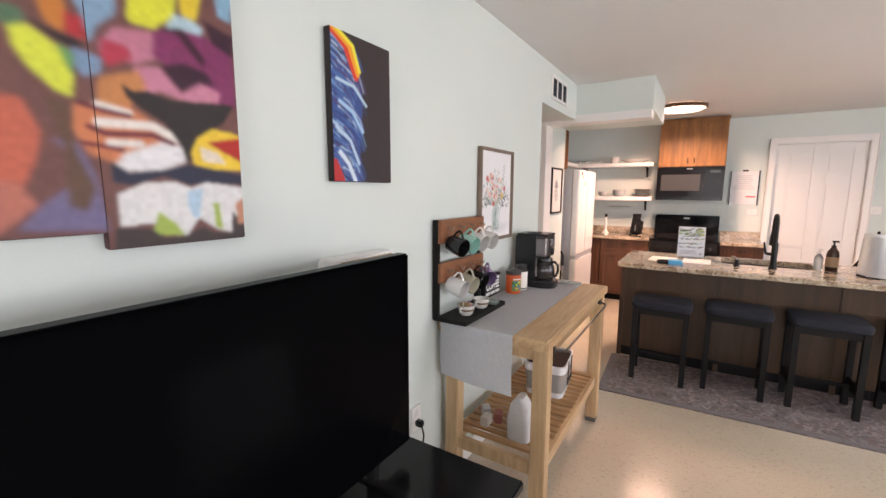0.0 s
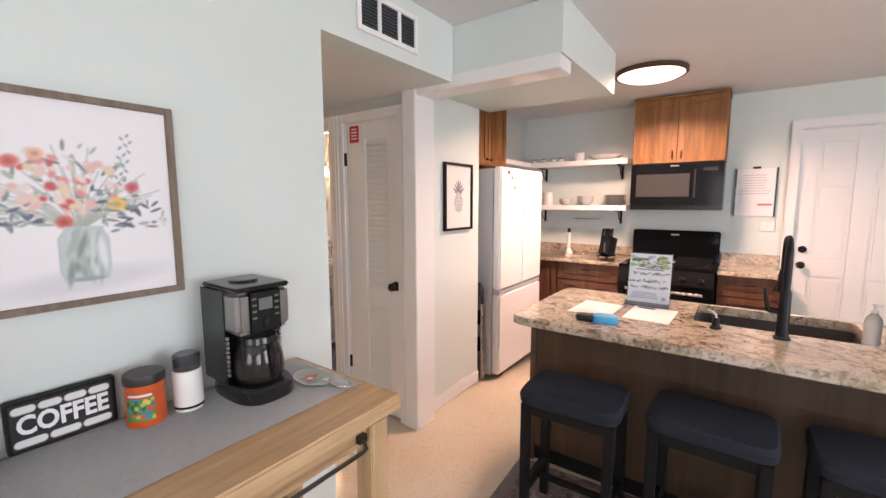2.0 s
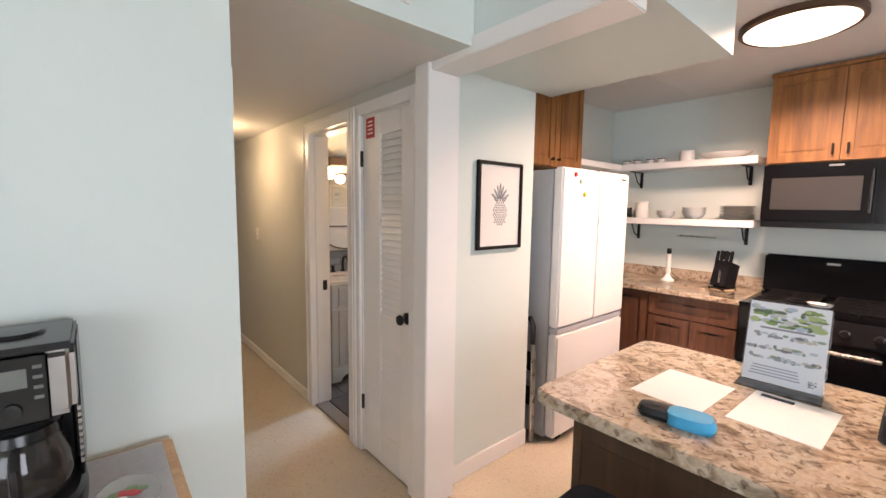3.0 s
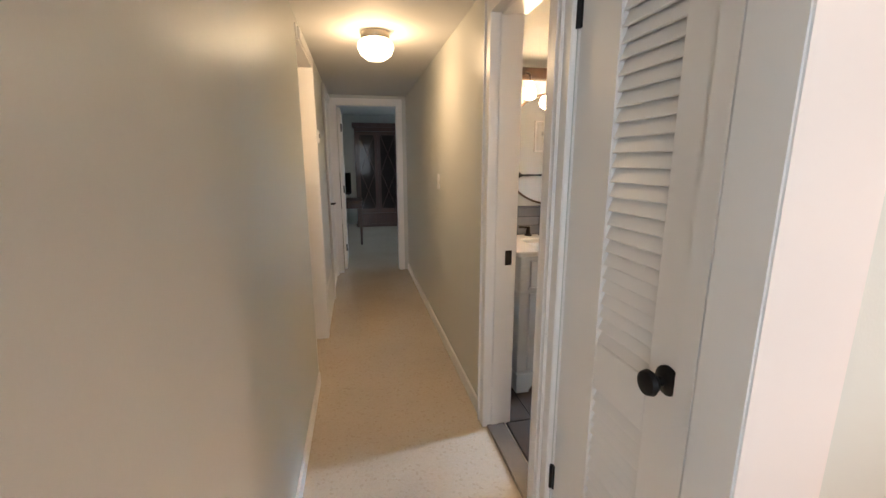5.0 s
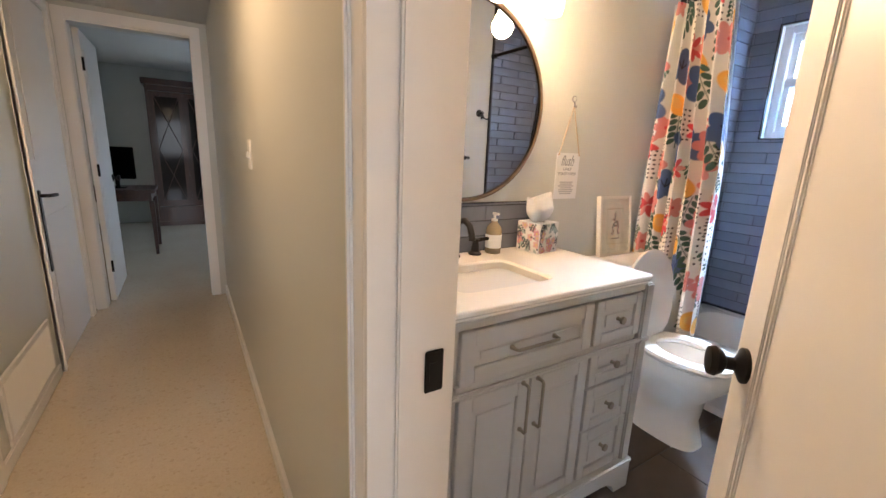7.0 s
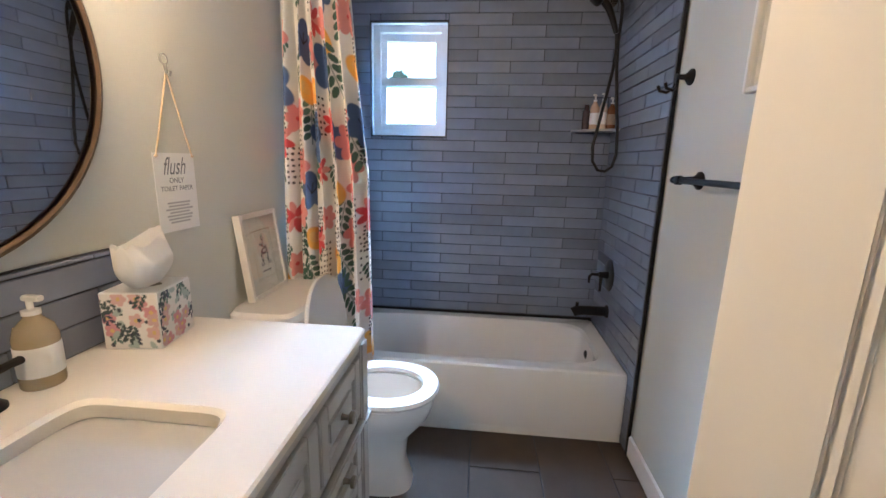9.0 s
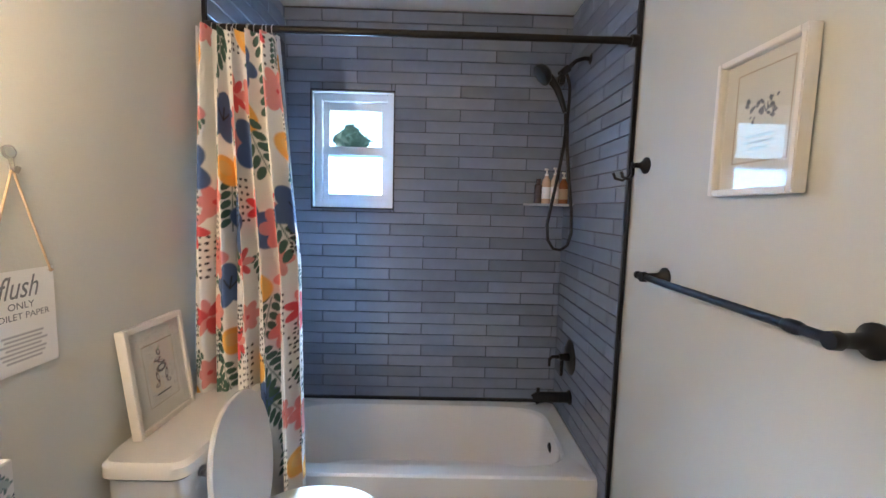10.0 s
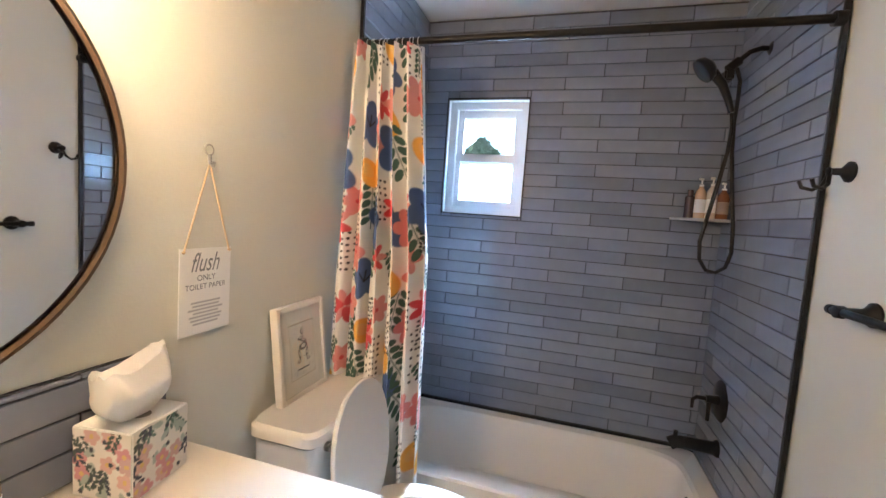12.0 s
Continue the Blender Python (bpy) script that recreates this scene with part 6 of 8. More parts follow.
def base_cabinet(x0, x1, fronts, label):
    t = thing("base_cabinet", ((x0 + x1) / 2, 7.44, 0), label, "cabinet", "base cabinets")
    wpart("body", box(x0, 7.165, 0.09, x1, 7.745, 0.874, 0.001), CABD, t)
    wpart("plinth", box(x0 + 0.005, 7.22, 0, x1 - 0.005, 7.74, 0.09), BWOOD, t)
    for a, z0, b, z1 in fronts:
        d = wpart("drawer" if z1 - z0 < 0.3 else "door", shaker(a, z0, b, z1, 7.165, CABD, min(0.055, (z1 - z0) / 4)), CABD, t)
        wpart("panel", raised(a, z0, b, z1, 7.165, min(0.055, (z1 - z0) / 4)), CABD, d)
        wpart("pull", join(cyl(((a + b) / 2 - 0.045, 7.128, z1 - 0.06), ((a + b) / 2 + 0.045, 7.128, z1 - 0.06), 0.005, seg=10), cyl(((a + b) / 2 - 0.035, 7.128, z1 - 0.06), ((a + b) / 2 - 0.035, 7.146, z1 - 0.06), 0.004, seg=8), cyl(((a + b) / 2 + 0.035, 7.128, z1 - 0.06), ((a + b) / 2 + 0.035, 7.146, z1 - 0.06), 0.004, seg=8)), BLACK, d)
    return t


base_cabinet(-1.40, -0.787, [(-1.395, 0.70, -0.792, 0.868), (-1.395, 0.10, -1.096, 0.69), (-1.090, 0.10, -0.792, 0.69)], "dark brown base cabinet under the granite")
base_cabinet(-2.05, -1.405, [(-2.045, 0.10, -1.73, 0.868), (-1.725, 0.10, -1.41, 0.868)], "dark brown base cabinet in the corner")
base_cabinet(0.0, 0.438, [(0.005, 0.70, 0.433, 0.868), (0.005, 0.41, 0.433, 0.69), (0.005, 0.10, 0.433, 0.40)], "dark brown drawer cabinet beside the stove")
for x0, x1 in ((-2.085, -0.783), (-0.003, 0.440)):
    k = thing("counter", ((x0 + x1) / 2, 7.43, 0.875), "beige and brown granite counter with a backsplash", "counter", "granite counters")
    wpart("slab", box(x0, 7.11, 0.875, x1, 7.748, 0.913, 0.006, 3), GRANITE, k)
    wpart("backsplash", box(x0, 7.728, 0.914, x1, 7.748, 1.005, 0.003), GRANITE, k)
cf = thing("fridge_cabinet", (-1.93, 6.38, 1.81), "brown cherry wall cabinet above the refrigerator", "cabinet")
wpart("body", box(-2.085, 5.975, 1.815, -1.80, 6.70, 2.46, 0.002), CABW, cf)
for y0, y1, ky in ((5.98, 6.335, 6.30), (6.34, 6.695, 6.375)):
    bmx = shaker(y0, 1.825, y1, 2.45, 0, CABW)
    turned(bmx, Matrix.Translation((-1.80, 0, 0)) @ Matrix.Rotation(radians(90), 4, "Z"))
    d = wpart("door", bmx, CABW, cf)
    wpart("panel", turned(raised(y0, 1.825, y1, 2.45, 0), Matrix.Translation((-1.80, 0, 0)) @ Matrix.Rotation(radians(90), 4, "Z")), CABW, d)
    wpart("pull", lathe([(0.006, 0), (0.006, 0.014), (0.013, 0.018), (0.012, 0.026), (0, 0.028)], (-1.781, ky, 1.875), 14, "X"), BLACK, d, "dark round knob")


def wall_shelf(z, x0, x1):
    t = thing("wall_shelf", ((x0 + x1) / 2, 7.62, z - 0.055), "thick white wall shelf on black brackets", "shelf", "wall shelves")
    wpart("board", box(x0, 7.465, z - 0.055, x1, 7.748, z, 0.004), TRIM, t)
    for x in (x0 + 0.30, x1 - 0.10):
        wpart("bracket", join(box(x - 0.012, 7.742, z - 0.20, x + 0.012, 7.748, z - 0.056), box(x - 0.012, 7.52, z - 0.062, x + 0.012, 7.745, z - 0.056), tube([(x, 7.742, z - 0.18), (x, 7.66, z - 0.15), (x, 7.60, z - 0.065)], 0.005, 8)), BLACK, t, "black iron bracket")


wall_shelf(1.925, -2.08, -0.830)
wall_shelf(1.452, -2.08, -0.825)
# a ledge along the nook's side wall
ls = solid("side_shelf", box(-2.085, 6.76, 1.875, -1.84, 7.46, 1.925, 0.003), TRIM, "white shelf along the nook's side wall", "shelf", "wall shelves")


def plate_stack(x, y, z, r, n, label, dark=False):
    t = thing("plate_stack", (x, y, z), label, "plates", "dishes on the shelves")
    pm = to_mesh("plate", lathe([(0, 0), (r * 0.6, 0), (r, 0.012), (r * 0.99, 0.0145), (r * 0.6, 0.004), (0, 0.004)], seg=28), CHALK)
    rim = to_mesh("rim", lathe([(r * 0.985, 0.0135), (r * 1.004, 0.0136), (r * 1.004, 0.0146), (r * 0.98, 0.0148)], seg=28), BPLAS)
    for i in range(n):
        o = new("plate", pm)
        o.parent, o.location = t, (0, 0, 0.0135 * i)
        if dark:
            q = new("rim", rim)
            q.parent = o
    return t


def bowl_stack(x, y, z, r, n, label):
    t = thing("bowl_stack", (x, y, z), label, "bowls", "dishes on the shelves")
    bmh = to_mesh("bowl", lathe([(0, 0), (r * 0.45, 0), (r * 0.8, r * 0.28), (r, r * 0.6), (r * 0.96, r * 0.6), (r * 0.75, r * 0.30), (0, r * 0.1)], seg=26), CHALK)
    for i in range(n):
        o = new("bowl", bmh)
        o.parent, o.location = t, (0, 0, 0.022 * i)
    return t


plate_stack(-0.965, 7.60, 1.452, 0.118, 8, "stack of white plates with dark rims", True)
bowl_stack(-1.27, 7.60, 1.452, 0.09, 3, "stack of white bowls on the shelf")
bowl_stack(-1.49, 7.60, 1.452, 0.075, 2, "white bowls on the shelf")
solid("white_jar", lathe([(0, 0), (0.055, 0), (0.058, 0.01), (0.058, 0.10), (0.052, 0.125), (0.056, 0.13), (0.056, 0.145), (0, 0.147)], (-1.70, 7.60, 1.452)), CHALK, "white lidded jar on the shelf", "jar")
solid("dark_mug", lathe([(0, 0), (0.036, 0), (0.040, 0.01), (0.040, 0.09), (0.036, 0.09), (0.034, 0.012), (0, 0.010)], (-1.83, 7.60, 1.452)), BPLAS, "dark mug on the shelf", "mug")
tc_ = thing("tea_cup", (-1.86, 7.60, 1.925), "small white tea cup on the upper shelf", "cup", "cups on the upper shelf")
part("cup", lathe([(0, 0), (0.018, 0), (0.030, 0.02), (0.034, 0.048), (0.031, 0.048), (0.026, 0.018), (0, 0.006)]), CHALK, tc_)
part("handle", tube([(0.030, 0, 0.04), (0.046, 0, 0.036), (0.044, 0, 0.02), (0.029, 0, 0.016)], 0.0035, 8), CHALK, tc_)
part("band", lathe([(0.0335, 0.040), (0.0345, 0.042), (0.0345, 0.046), (0.0335, 0.048)]), BPLAS, tc_)
for x in (-1.76, -1.65, -1.56):
    copy_thing(tc_, pose(x, 7.60 + 0.01 * math.sin(x * 40), 1.925, 0, 0, x * 200))
solid("white_pitcher", lathe([(0, 0), (0.05, 0), (0.058, 0.03), (0.055, 0.09), (0.045, 0.09), (0.04, 0.01), (0, 0.008)], (-1.35, 7.60, 1.925)), CHALK, "small white ceramic pot on the upper shelf", "pot")
solid("serving_bowl", lathe([(0, 0), (0.07, 0), (0.15, 0.035), (0.165, 0.052), (0.155, 0.052), (0.12, 0.03), (0, 0.012)], (-1.08, 7.61, 1.925), sx=1.1, sy=0.8), CHALK, "wide white serving bowl on the upper shelf", "bowl")
kb = thing("knife_block", (-1.00, 7.50, 0.913, 0, 0, -15), "black knife block with steel-trimmed knives", "knife block")
part("block", join(turned(box(-0.055, -0.075, 0, 0.055, 0.075, 0.20, 0.006), pose(0, 0.0, 0.012, -16)), box(-0.06, -0.08, 0, 0.06, 0.09, 0.018, 0.004)), BPLAS, kb)
rnd = random.Random(12)
for i in range(6):
    part("knife_handle", turned(box(-0.009, -0.012, 0, 0.009, 0.012, 0.10, 0.004), pose(-0.035 + 0.035 * (i % 3), -0.035 + 0.06 * (i // 3), 0.20, -16, rnd.uniform(-6, 6), 0)), BPLAS, kb)
part("scissors", tube([(0.02, -0.08, 0.06), (0.03, -0.088, 0.16)], 0.007, 8), STEEL, kb, "steel blade")
part("wood_base", lathe([(0, 0), (0.085, 0), (0.085, 0.006), (0, 0.006)], (0, 0, -0.0)), BUTCHER, kb, "round wooden base")
cdl = thing("candlestick", (-1.42, 7.55, 0.913), "white turned candlestick with a dark top", "candlestick")
part("stem", lathe([(0, 0), (0.050, 0), (0.052, 0.01), (0.030, 0.03), (0.016, 0.06), (0.022, 0.09), (0.014, 0.13), (0.020, 0.17), (0.015, 0.21), (0.020, 0.235), (0, 0.236)]), CHALK, cdl)
part("cap", lathe([(0.016, 0.236), (0.019, 0.25), (0.016, 0.28), (0, 0.285)]), BPLAS, cdl, "dark top")
pth = thing("paper_towel_bar", (-1.28, 7.745, 1.30), "thin wall-mounted towel bar under the shelf", "towel bar")
wpart("bar", join(cyl((-1.42, 7.69, 1.30), (-1.12, 7.69, 1.30), 0.006, seg=10), cyl((-1.40, 7.69, 1.30), (-1.40, 7.748, 1.30), 0.005, seg=8), cyl((-1.14, 7.69, 1.30), (-1.14, 7.748, 1.30), 0.005, seg=8)), STEEL, pth)
cb = thing("clipboard_notice", (0.22, 7.745, 1.36), "white notice with a red line in a dark side-railed holder", "notice board")
wpart("backing", box(0.068, 7.738, 1.357, 0.372, 7.7485, 1.790, 0.002), STEEL, cb)
wpart("rail", box(0.062, 7.732, 1.352, 0.076, 7.748, 1.793, 0.002), BPLAS, cb)
wpart("rail", box(0.362, 7.732, 1.352, 0.376, 7.748, 1.793, 0.002), BPLAS, cb)
wpart("clip", box(0.19, 7.728, 1.785, 0.25, 7.745, 1.805, 0.003), BPLAS, cb)
c = Canvas(0.078, 1.360, 0.360, 1.788, 0.004, (0.78, 0.77, 0.78))
c.bars((0.42, 0.42, 0.46), 0.10, 0.33, 1.74, 1.55, 8, 4, 0.28)
c.stroke((0.75, 0.12, 0.14), 0.018, (0.25, 1.462, 0.34, 1.462))
c.sheet("notice", on_y(7.7365), PRINT, cb)
for x, z, lb in ((0.33, 1.262, "white wall switch plate under the notice"), (1.466, 1.316, "white wall switch plate beside the kitchen door")):
    o = thing("switch_plate", (x, 7.748, z), lb, "switch", "wall switches")
    part("plate", box(-0.055, -0.006, -0.045, 0.055, 0.0, 0.045, 0.003), TRIM, o)
    part("toggle", box(-0.008, -0.014, -0.014, 0.008, -0.005, 0.014, 0.002), PORC, o)
kl = thing("ceiling_light", (-0.493, 6.52, H), "round flush ceiling light with a bronze rim, lit warm", "ceiling light")
part("rim", lathe([(0.235, 0.0), (0.250, -0.004), (0.252, -0.030), (0.240, -0.040), (0.228, -0.036), (0.228, 0.0)], seg=48), mat("bronze_rim", (0.10, 0.06, 0.04), 0.4, 0.6), kl, "bronze rim")
kld = part("diffuser", lathe([(0.228, -0.036), (0.20, -0.050), (0.12, -0.060), (0, -0.063)], seg=48), LAMPW, kl, "glowing white diffuser")
kld.visible_shadow = False
pn = thing("pineapple_picture", (-1.575, 5.52, 1.287), "framed pineapple print with a thin black frame", "picture")
wpart("frame", framed(0, 5.340, 1.287, 5.703, 1.771, -1.573, -1.548, 0.018), BWOOD, pn, "thin black frame")
c = Canvas(5.357, 1.304, 5.687, 1.754, 0.0022, (0.74, 0.72, 0.69))
for i in range(11):
    for j in range(7):
        u, v = 5.522 + (j - 3 + (0.5 if i % 2 else 0)) * 0.0175, 1.425 + i * 0.0135
        if ((u - 5.522) / 0.058) ** 2 + ((v - 1.487) / 0.075) ** 2 < 1:
            c.poly((0.14, 0.14, 0.17), (u - 0.0065, v, u, v + 0.0075, u + 0.0065, v, u, v - 0.0075))
for ang, r0, ln, wd in ((0, 0.055, 0.046, 0.0085), (17, 0.052, 0.040, 0.007), (-17, 0.052, 0.040, 0.007), (38, 0.050, 0.034, 0.0075), (-38, 0.050, 0.034, 0.0075), (62, 0.060, 0.022, 0.007), (-62, 0.060, 0.022, 0.007), (72, 0.034, 0.020, 0.011), (-72, 0.034, 0.020, 0.011)):
    q = radians(ang)
    c.ellipse((0.10, 0.11, 0.14), 5.522 + r0 * math.sin(q), 1.555 + r0 * math.cos(q), wd, ln, -ang, 0.25)
    c.ellipse((0.52, 0.52, 0.52), 5.522 + r0 * math.sin(q) + 0.002, 1.555 + r0 * math.cos(q), wd * 0.3, ln * 0.7, -ang, 0.6)
c.sheet("print", on_x(-1.560), PRINT, pn)
wpart("backing", box(-1.573, 5.35, 1.30, -1.562, 5.69, 1.76), PAPER, pn)
ch = thing("dining_chair", (1.30, 6.55, 0, 0, 0, 160), "dark chair with a rounded back behind the island", "chair")
part("seat", loft([rr(0, 0, 0.20, 0.20, 5, 0.43), rr(0, 0, 0.21, 0.21, 5, 0.45), rr(0, 0, 0.19, 0.19, 5, 0.47)]), SEATC, ch)
part("backrest", tube([(-0.19, 0.18, 0.45), (-0.20, 0.22, 0.80), (-0.14, 0.24, 0.90), (0, 0.25, 0.925), (0.14, 0.24, 0.90), (0.20, 0.22, 0.80), (0.19, 0.18, 0.45)], 0.018, 10), BWOOD, ch)
part("back_panel", box(-0.17, 0.225, 0.66, 0.17, 0.242, 0.88, 0.006), SEATC, ch)
for sx in (-1, 1):
    for sy in (-1, 1):
        part("leg", tube([(sx * 0.17, sy * 0.17, 0.44), (sx * 0.19, sy * 0.19, 0.0)], 0.016, 10), BWOOD, ch)

# ---- bathroom ----
# window with its frame
wb_ = setting("window_5", join(box(-3.562, 7.735, 1.436, -3.520, 7.80, 2.048, 0.003), box(-3.166, 7.735, 1.436, -3.124, 7.80, 2.048, 0.003), box(-3.520, 7.735, 1.436, -3.166, 7.80, 1.475, 0.003), box(-3.520, 7.735, 2.008, -3.166, 7.80, 2.048, 0.003),
                               box(-3.520, 7.748, 1.722, -3.166, 7.79, 1.768, 0.003)), VINYL, "small white vinyl sash window in the shower wall", "window")
part("sash", join(box(-3.520, 7.755, 1.475, -3.490, 7.785, 1.722, 0.003), box(-3.196, 7.755, 1.475, -3.166, 7.785, 1.722, 0.003), box(-3.490, 7.755, 1.475, -3.196, 7.785, 1.510, 0.003)), VINYL, wb_)
part("sash", join(box(-3.520, 7.765, 1.768, -3.485, 7.795, 2.008, 0.003), box(-3.201, 7.765, 1.768, -3.166, 7.795, 2.008, 0.003), box(-3.485, 7.765, 1.965, -3.201, 7.795, 2.008, 0.003)), VINYL, wb_)
p = part("pane", box(-3.490, 7.768, 1.510, -3.196, 7.772, 1.722), FROST, wb_, "frosted lower pane")
p.visible_shadow = False
p = part("pane", box(-3.485, 7.778, 1.768, -3.201, 7.782, 1.965), GLASS, wb_, "clear upper pane")
p.visible_shadow = False
setting("trim_window", join(box(-3.566, 7.676, 1.430, -3.561, 7.70, 2.054), box(-3.125, 7.676, 1.430, -3.120, 7.70, 2.054), box(-3.561, 7.676, 1.430, -3.125, 7.70, 1.435), box(-3.561, 7.676, 2.049, -3.125, 7.70, 2.054)), BLACK, "thin black metal edge round the shower window", "trim")
setting("trim_window_reveal", join(box(-3.5635, 7.70, 1.435, -3.5605, 7.735, 2.049), box(-3.1255, 7.70, 1.435, -3.1225, 7.735, 2.049), box(-3.5605, 7.70, 1.4345, -3.1255, 7.735, 1.4375), box(-3.5605, 7.70, 2.0465, -3.1255, 7.735, 2.0495)), VINYL, "white reveal of the shower window", "trim")

setting("wall_shower_west", box(-3.713, 6.935, 0.0, -3.703, 7.69, BC), GROUT, "dark grout bed of the shower's side wall", "wall")
setting("wall_shower_east", box(-2.187, 6.935, 0.0, -2.177, 7.69, BC), GROUT, "dark grout bed of the shower's side wall", "wall")
for x in (-3.704, -2.190):
    setting("trim_tile_edge", box(x - 0.004 if x < -3 else x - 0.004, 6.922, 0.0, x + 0.010, 6.936, BC, 0.001), BLACK, "black metal tile edge strip", "trim")
setting("trim_tub_joint", box(-3.69, 7.668, 0.360, -2.20, 7.682, 0.372), BLACK, "dark joint along the tub", "trim")

# vanity
va = thing("bathroom_vanity", (-3.44, 5.70, 0), "light grey bathroom vanity with doors, drawers and bracket feet", "vanity")
wpart("body", join(box(-3.71, 5.265, 0.12, -3.190, 6.150, 0.855, 0.002), box(-3.190, 5.300, 0.835, -3.176, 6.115, 0.855), box(-3.190, 5.320, 0.655, -3.178, 6.09, 0.668)), GREYP, va)
for y in (5.262, 6.108):
    wpart("post", join(box(-3.215, y, 0.10, -3.168, y + 0.046, 0.855, 0.005), box(-3.220, y - 0.004, 0.632, -3.160, y + 0.050, 0.652, 0.005)), GREYP, va)
wpart("moulding", join(box(-3.71, 5.256, 0.635, -3.162, 5.263, 0.651, 0.003), box(-3.178, 5.30, 0.638, -3.162, 6.11, 0.652, 0.004), box(-3.71, 6.152, 0.635, -3.162, 6.160, 0.651, 0.003)), GREYP, va)


def bracket_foot(y0, y1, flip):
    """A plinth end with a curved cut."""
    bm = bmesh.new()
    pts = [(0, 0), (0.075, 0), (0.080, 0.02), (0.095, 0.045), (0.125, 0.062), (0.16, 0.068), (0.4499, 0.072), (0.4499, 0.125), (0, 0.125)]
    lo, hi = [], []
    for a, z in pts:
        y = y0 + a if not flip else y1 - a
        lo.append(bm.verts.new((-3.190, y, z)))
        hi.append(bm.verts.new((-3.160, y, z)))
    bm.faces.new(lo)
    bm.faces.new(list(reversed(hi)))
    for i in range(len(pts)):
        j = (i + 1) % len(pts)
        bm.faces.new((lo[i], hi[i], hi[j], lo[j]))
    bmesh.ops.recalc_face_normals(bm, faces=bm.faces)
    return bm


wpart("foot", bracket_foot(5.258, 6.158, False), GREYP, va)
wpart("foot", bracket_foot(5.258, 6.158, True), GREYP, va)
wpart("foot", join(box(-3.70, 6.135, 0, -3.62, 6.158, 0.125, 0.003), box(-3.24, 6.135, 0, -3.190, 6.158, 0.125, 0.003), box(-3.62, 6.135, 0.07, -3.24, 6.158, 0.125)), GREYP, va)
wpart("foot", join(box(-3.70, 5.258, 0, -3.62, 5.281, 0.125, 0.003), box(-3.24, 5.258, 0, -3.190, 5.281, 0.125, 0.003), box(-3.62, 5.258, 0.07, -3.24, 5.281, 0.125)), GREYP, va)
wpart("plinth_moulding", join(box(-3.19, 5.254, 0.122, -3.155, 6.162, 0.140, 0.005)), GREYP, va)


def front(y0, z0, y1, z1, inset=0.045):
    bmx = shaker(y0, z0, y1, z1, 0, GREYP, inset, 0.018)
    return turned(bmx, Matrix.Translation((-3.190, 0, 0)) @ Matrix.Rotation(radians(90), 4, "Z"))


def field(y0, z0, y1, z1, inset=0.045):
    return turned(raised(y0, z0, y1, z1, 0, inset, 0.018), Matrix.Translation((-3.190, 0, 0)) @ Matrix.Rotation(radians(90), 4, "Z"))


def bar_pull(a, b):
    a, b = Vector(a), Vector(b)
    d = (b - a).normalized()
    out = Vector((0.026, 0, 0))
    return join(tube([a, a + out * 0.85, a + out + d * 0.006, b + out - d * 0.006, b + out * 0.85, b], 0.0052, 10), lathe([(0.008, 0), (0.008, 0.003), (0.005, 0.004)], a, 12, "X"), lathe([(0.008, 0), (0.008, 0.003), (0.005, 0.004)], b, 12, "X"))


d = wpart("drawer", front(5.328, 0.672, 5.842, 0.826), GREYP, va)
wpart("panel", field(5.328, 0.672, 5.842, 0.826), GREYP, d)
wpart("pull", bar_pull((-3.172, 5.50, 0.752), (-3.172, 5.665, 0.752)), NICKEL, d, "antique nickel bar pull")
for z0, z1, zk in ((0.672, 0.826, 0.752), (0.520, 0.632, 0.592), (0.350, 0.510, 0.433), (0.150, 0.342, 0.262)):
    d = wpart("drawer", front(5.856, z0, 6.098, z1, 0.035), GREYP, va)
    wpart("panel", field(5.856, z0, 6.098, z1, 0.035), GREYP, d)
    wpart("knob", lathe([(0.008, 0), (0.006, 0.004), (0.006, 0.014), (0.014, 0.019), (0.013, 0.026), (0, 0.028)], (-3.172, 5.967, zk), 16, "X"), NICKEL, d, "antique nickel knob")
for y0, y1, yk in ((5.328, 5.582, 5.556), (5.588, 5.842, 5.614)):
    d = wpart("door", front(y0, 0.150, y1, 0.632), GREYP, va)
    wpart("panel", field(y0, 0.150, y1, 0.632), GREYP, d)
    wpart("pull", bar_pull((-3.172, yk, 0.470), (-3.172, yk, 0.625)), NICKEL, d, "antique nickel bar pull")
vt_ = wpart("countertop", loft([rr(-3.443, 5.686, 0.271, 0.443, 40, 0.8565, 64), rr(-3.443, 5.686, 0.275, 0.447, 40, 0.862, 64), rr(-3.443, 5.686, 0.275, 0.447, 40, 0.868, 64), rr(-3.443, 5.686, 0.280, 0.452, 40, 0.874, 64), rr(-3.443, 5.686, 0.280, 0.452, 40, 0.884, 64), rr(-3.443, 5.686, 0.276, 0.448, 40, 0.888, 64), rr(-3.420, 5.585, 0.142, 0.188, 9, 0.888, 64), rr(-3.420, 5.585, 0.135, 0.181, 9, 0.880, 64), rr(-3.420, 5.585, 0.135, 0.181, 9, 0.8565, 64)], closed=True), QUARTZ, va, "white stone top with a rectangular basin")
wpart("basin", loft([rr(-3.420, 5.585, 0.152, 0.198, 9, 0.856, 64), rr(-3.420, 5.585, 0.137, 0.183, 9, 0.856, 64), rr(-3.420, 5.585, 0.127, 0.172, 7, 0.79, 64), rr(-3.420, 5.585, 0.100, 0.145, 5, 0.752, 64), rr(-3.425, 5.585, 0.05, 0.07, 3, 0.738, 64)], False, True), PORC, vt_, "white basin")
wpart("drain", lathe([(0.022, 0.739), (0.020, 0.742), (0, 0.743)], (-3.425, 5.585, 0), 18), BLACK, vt_)
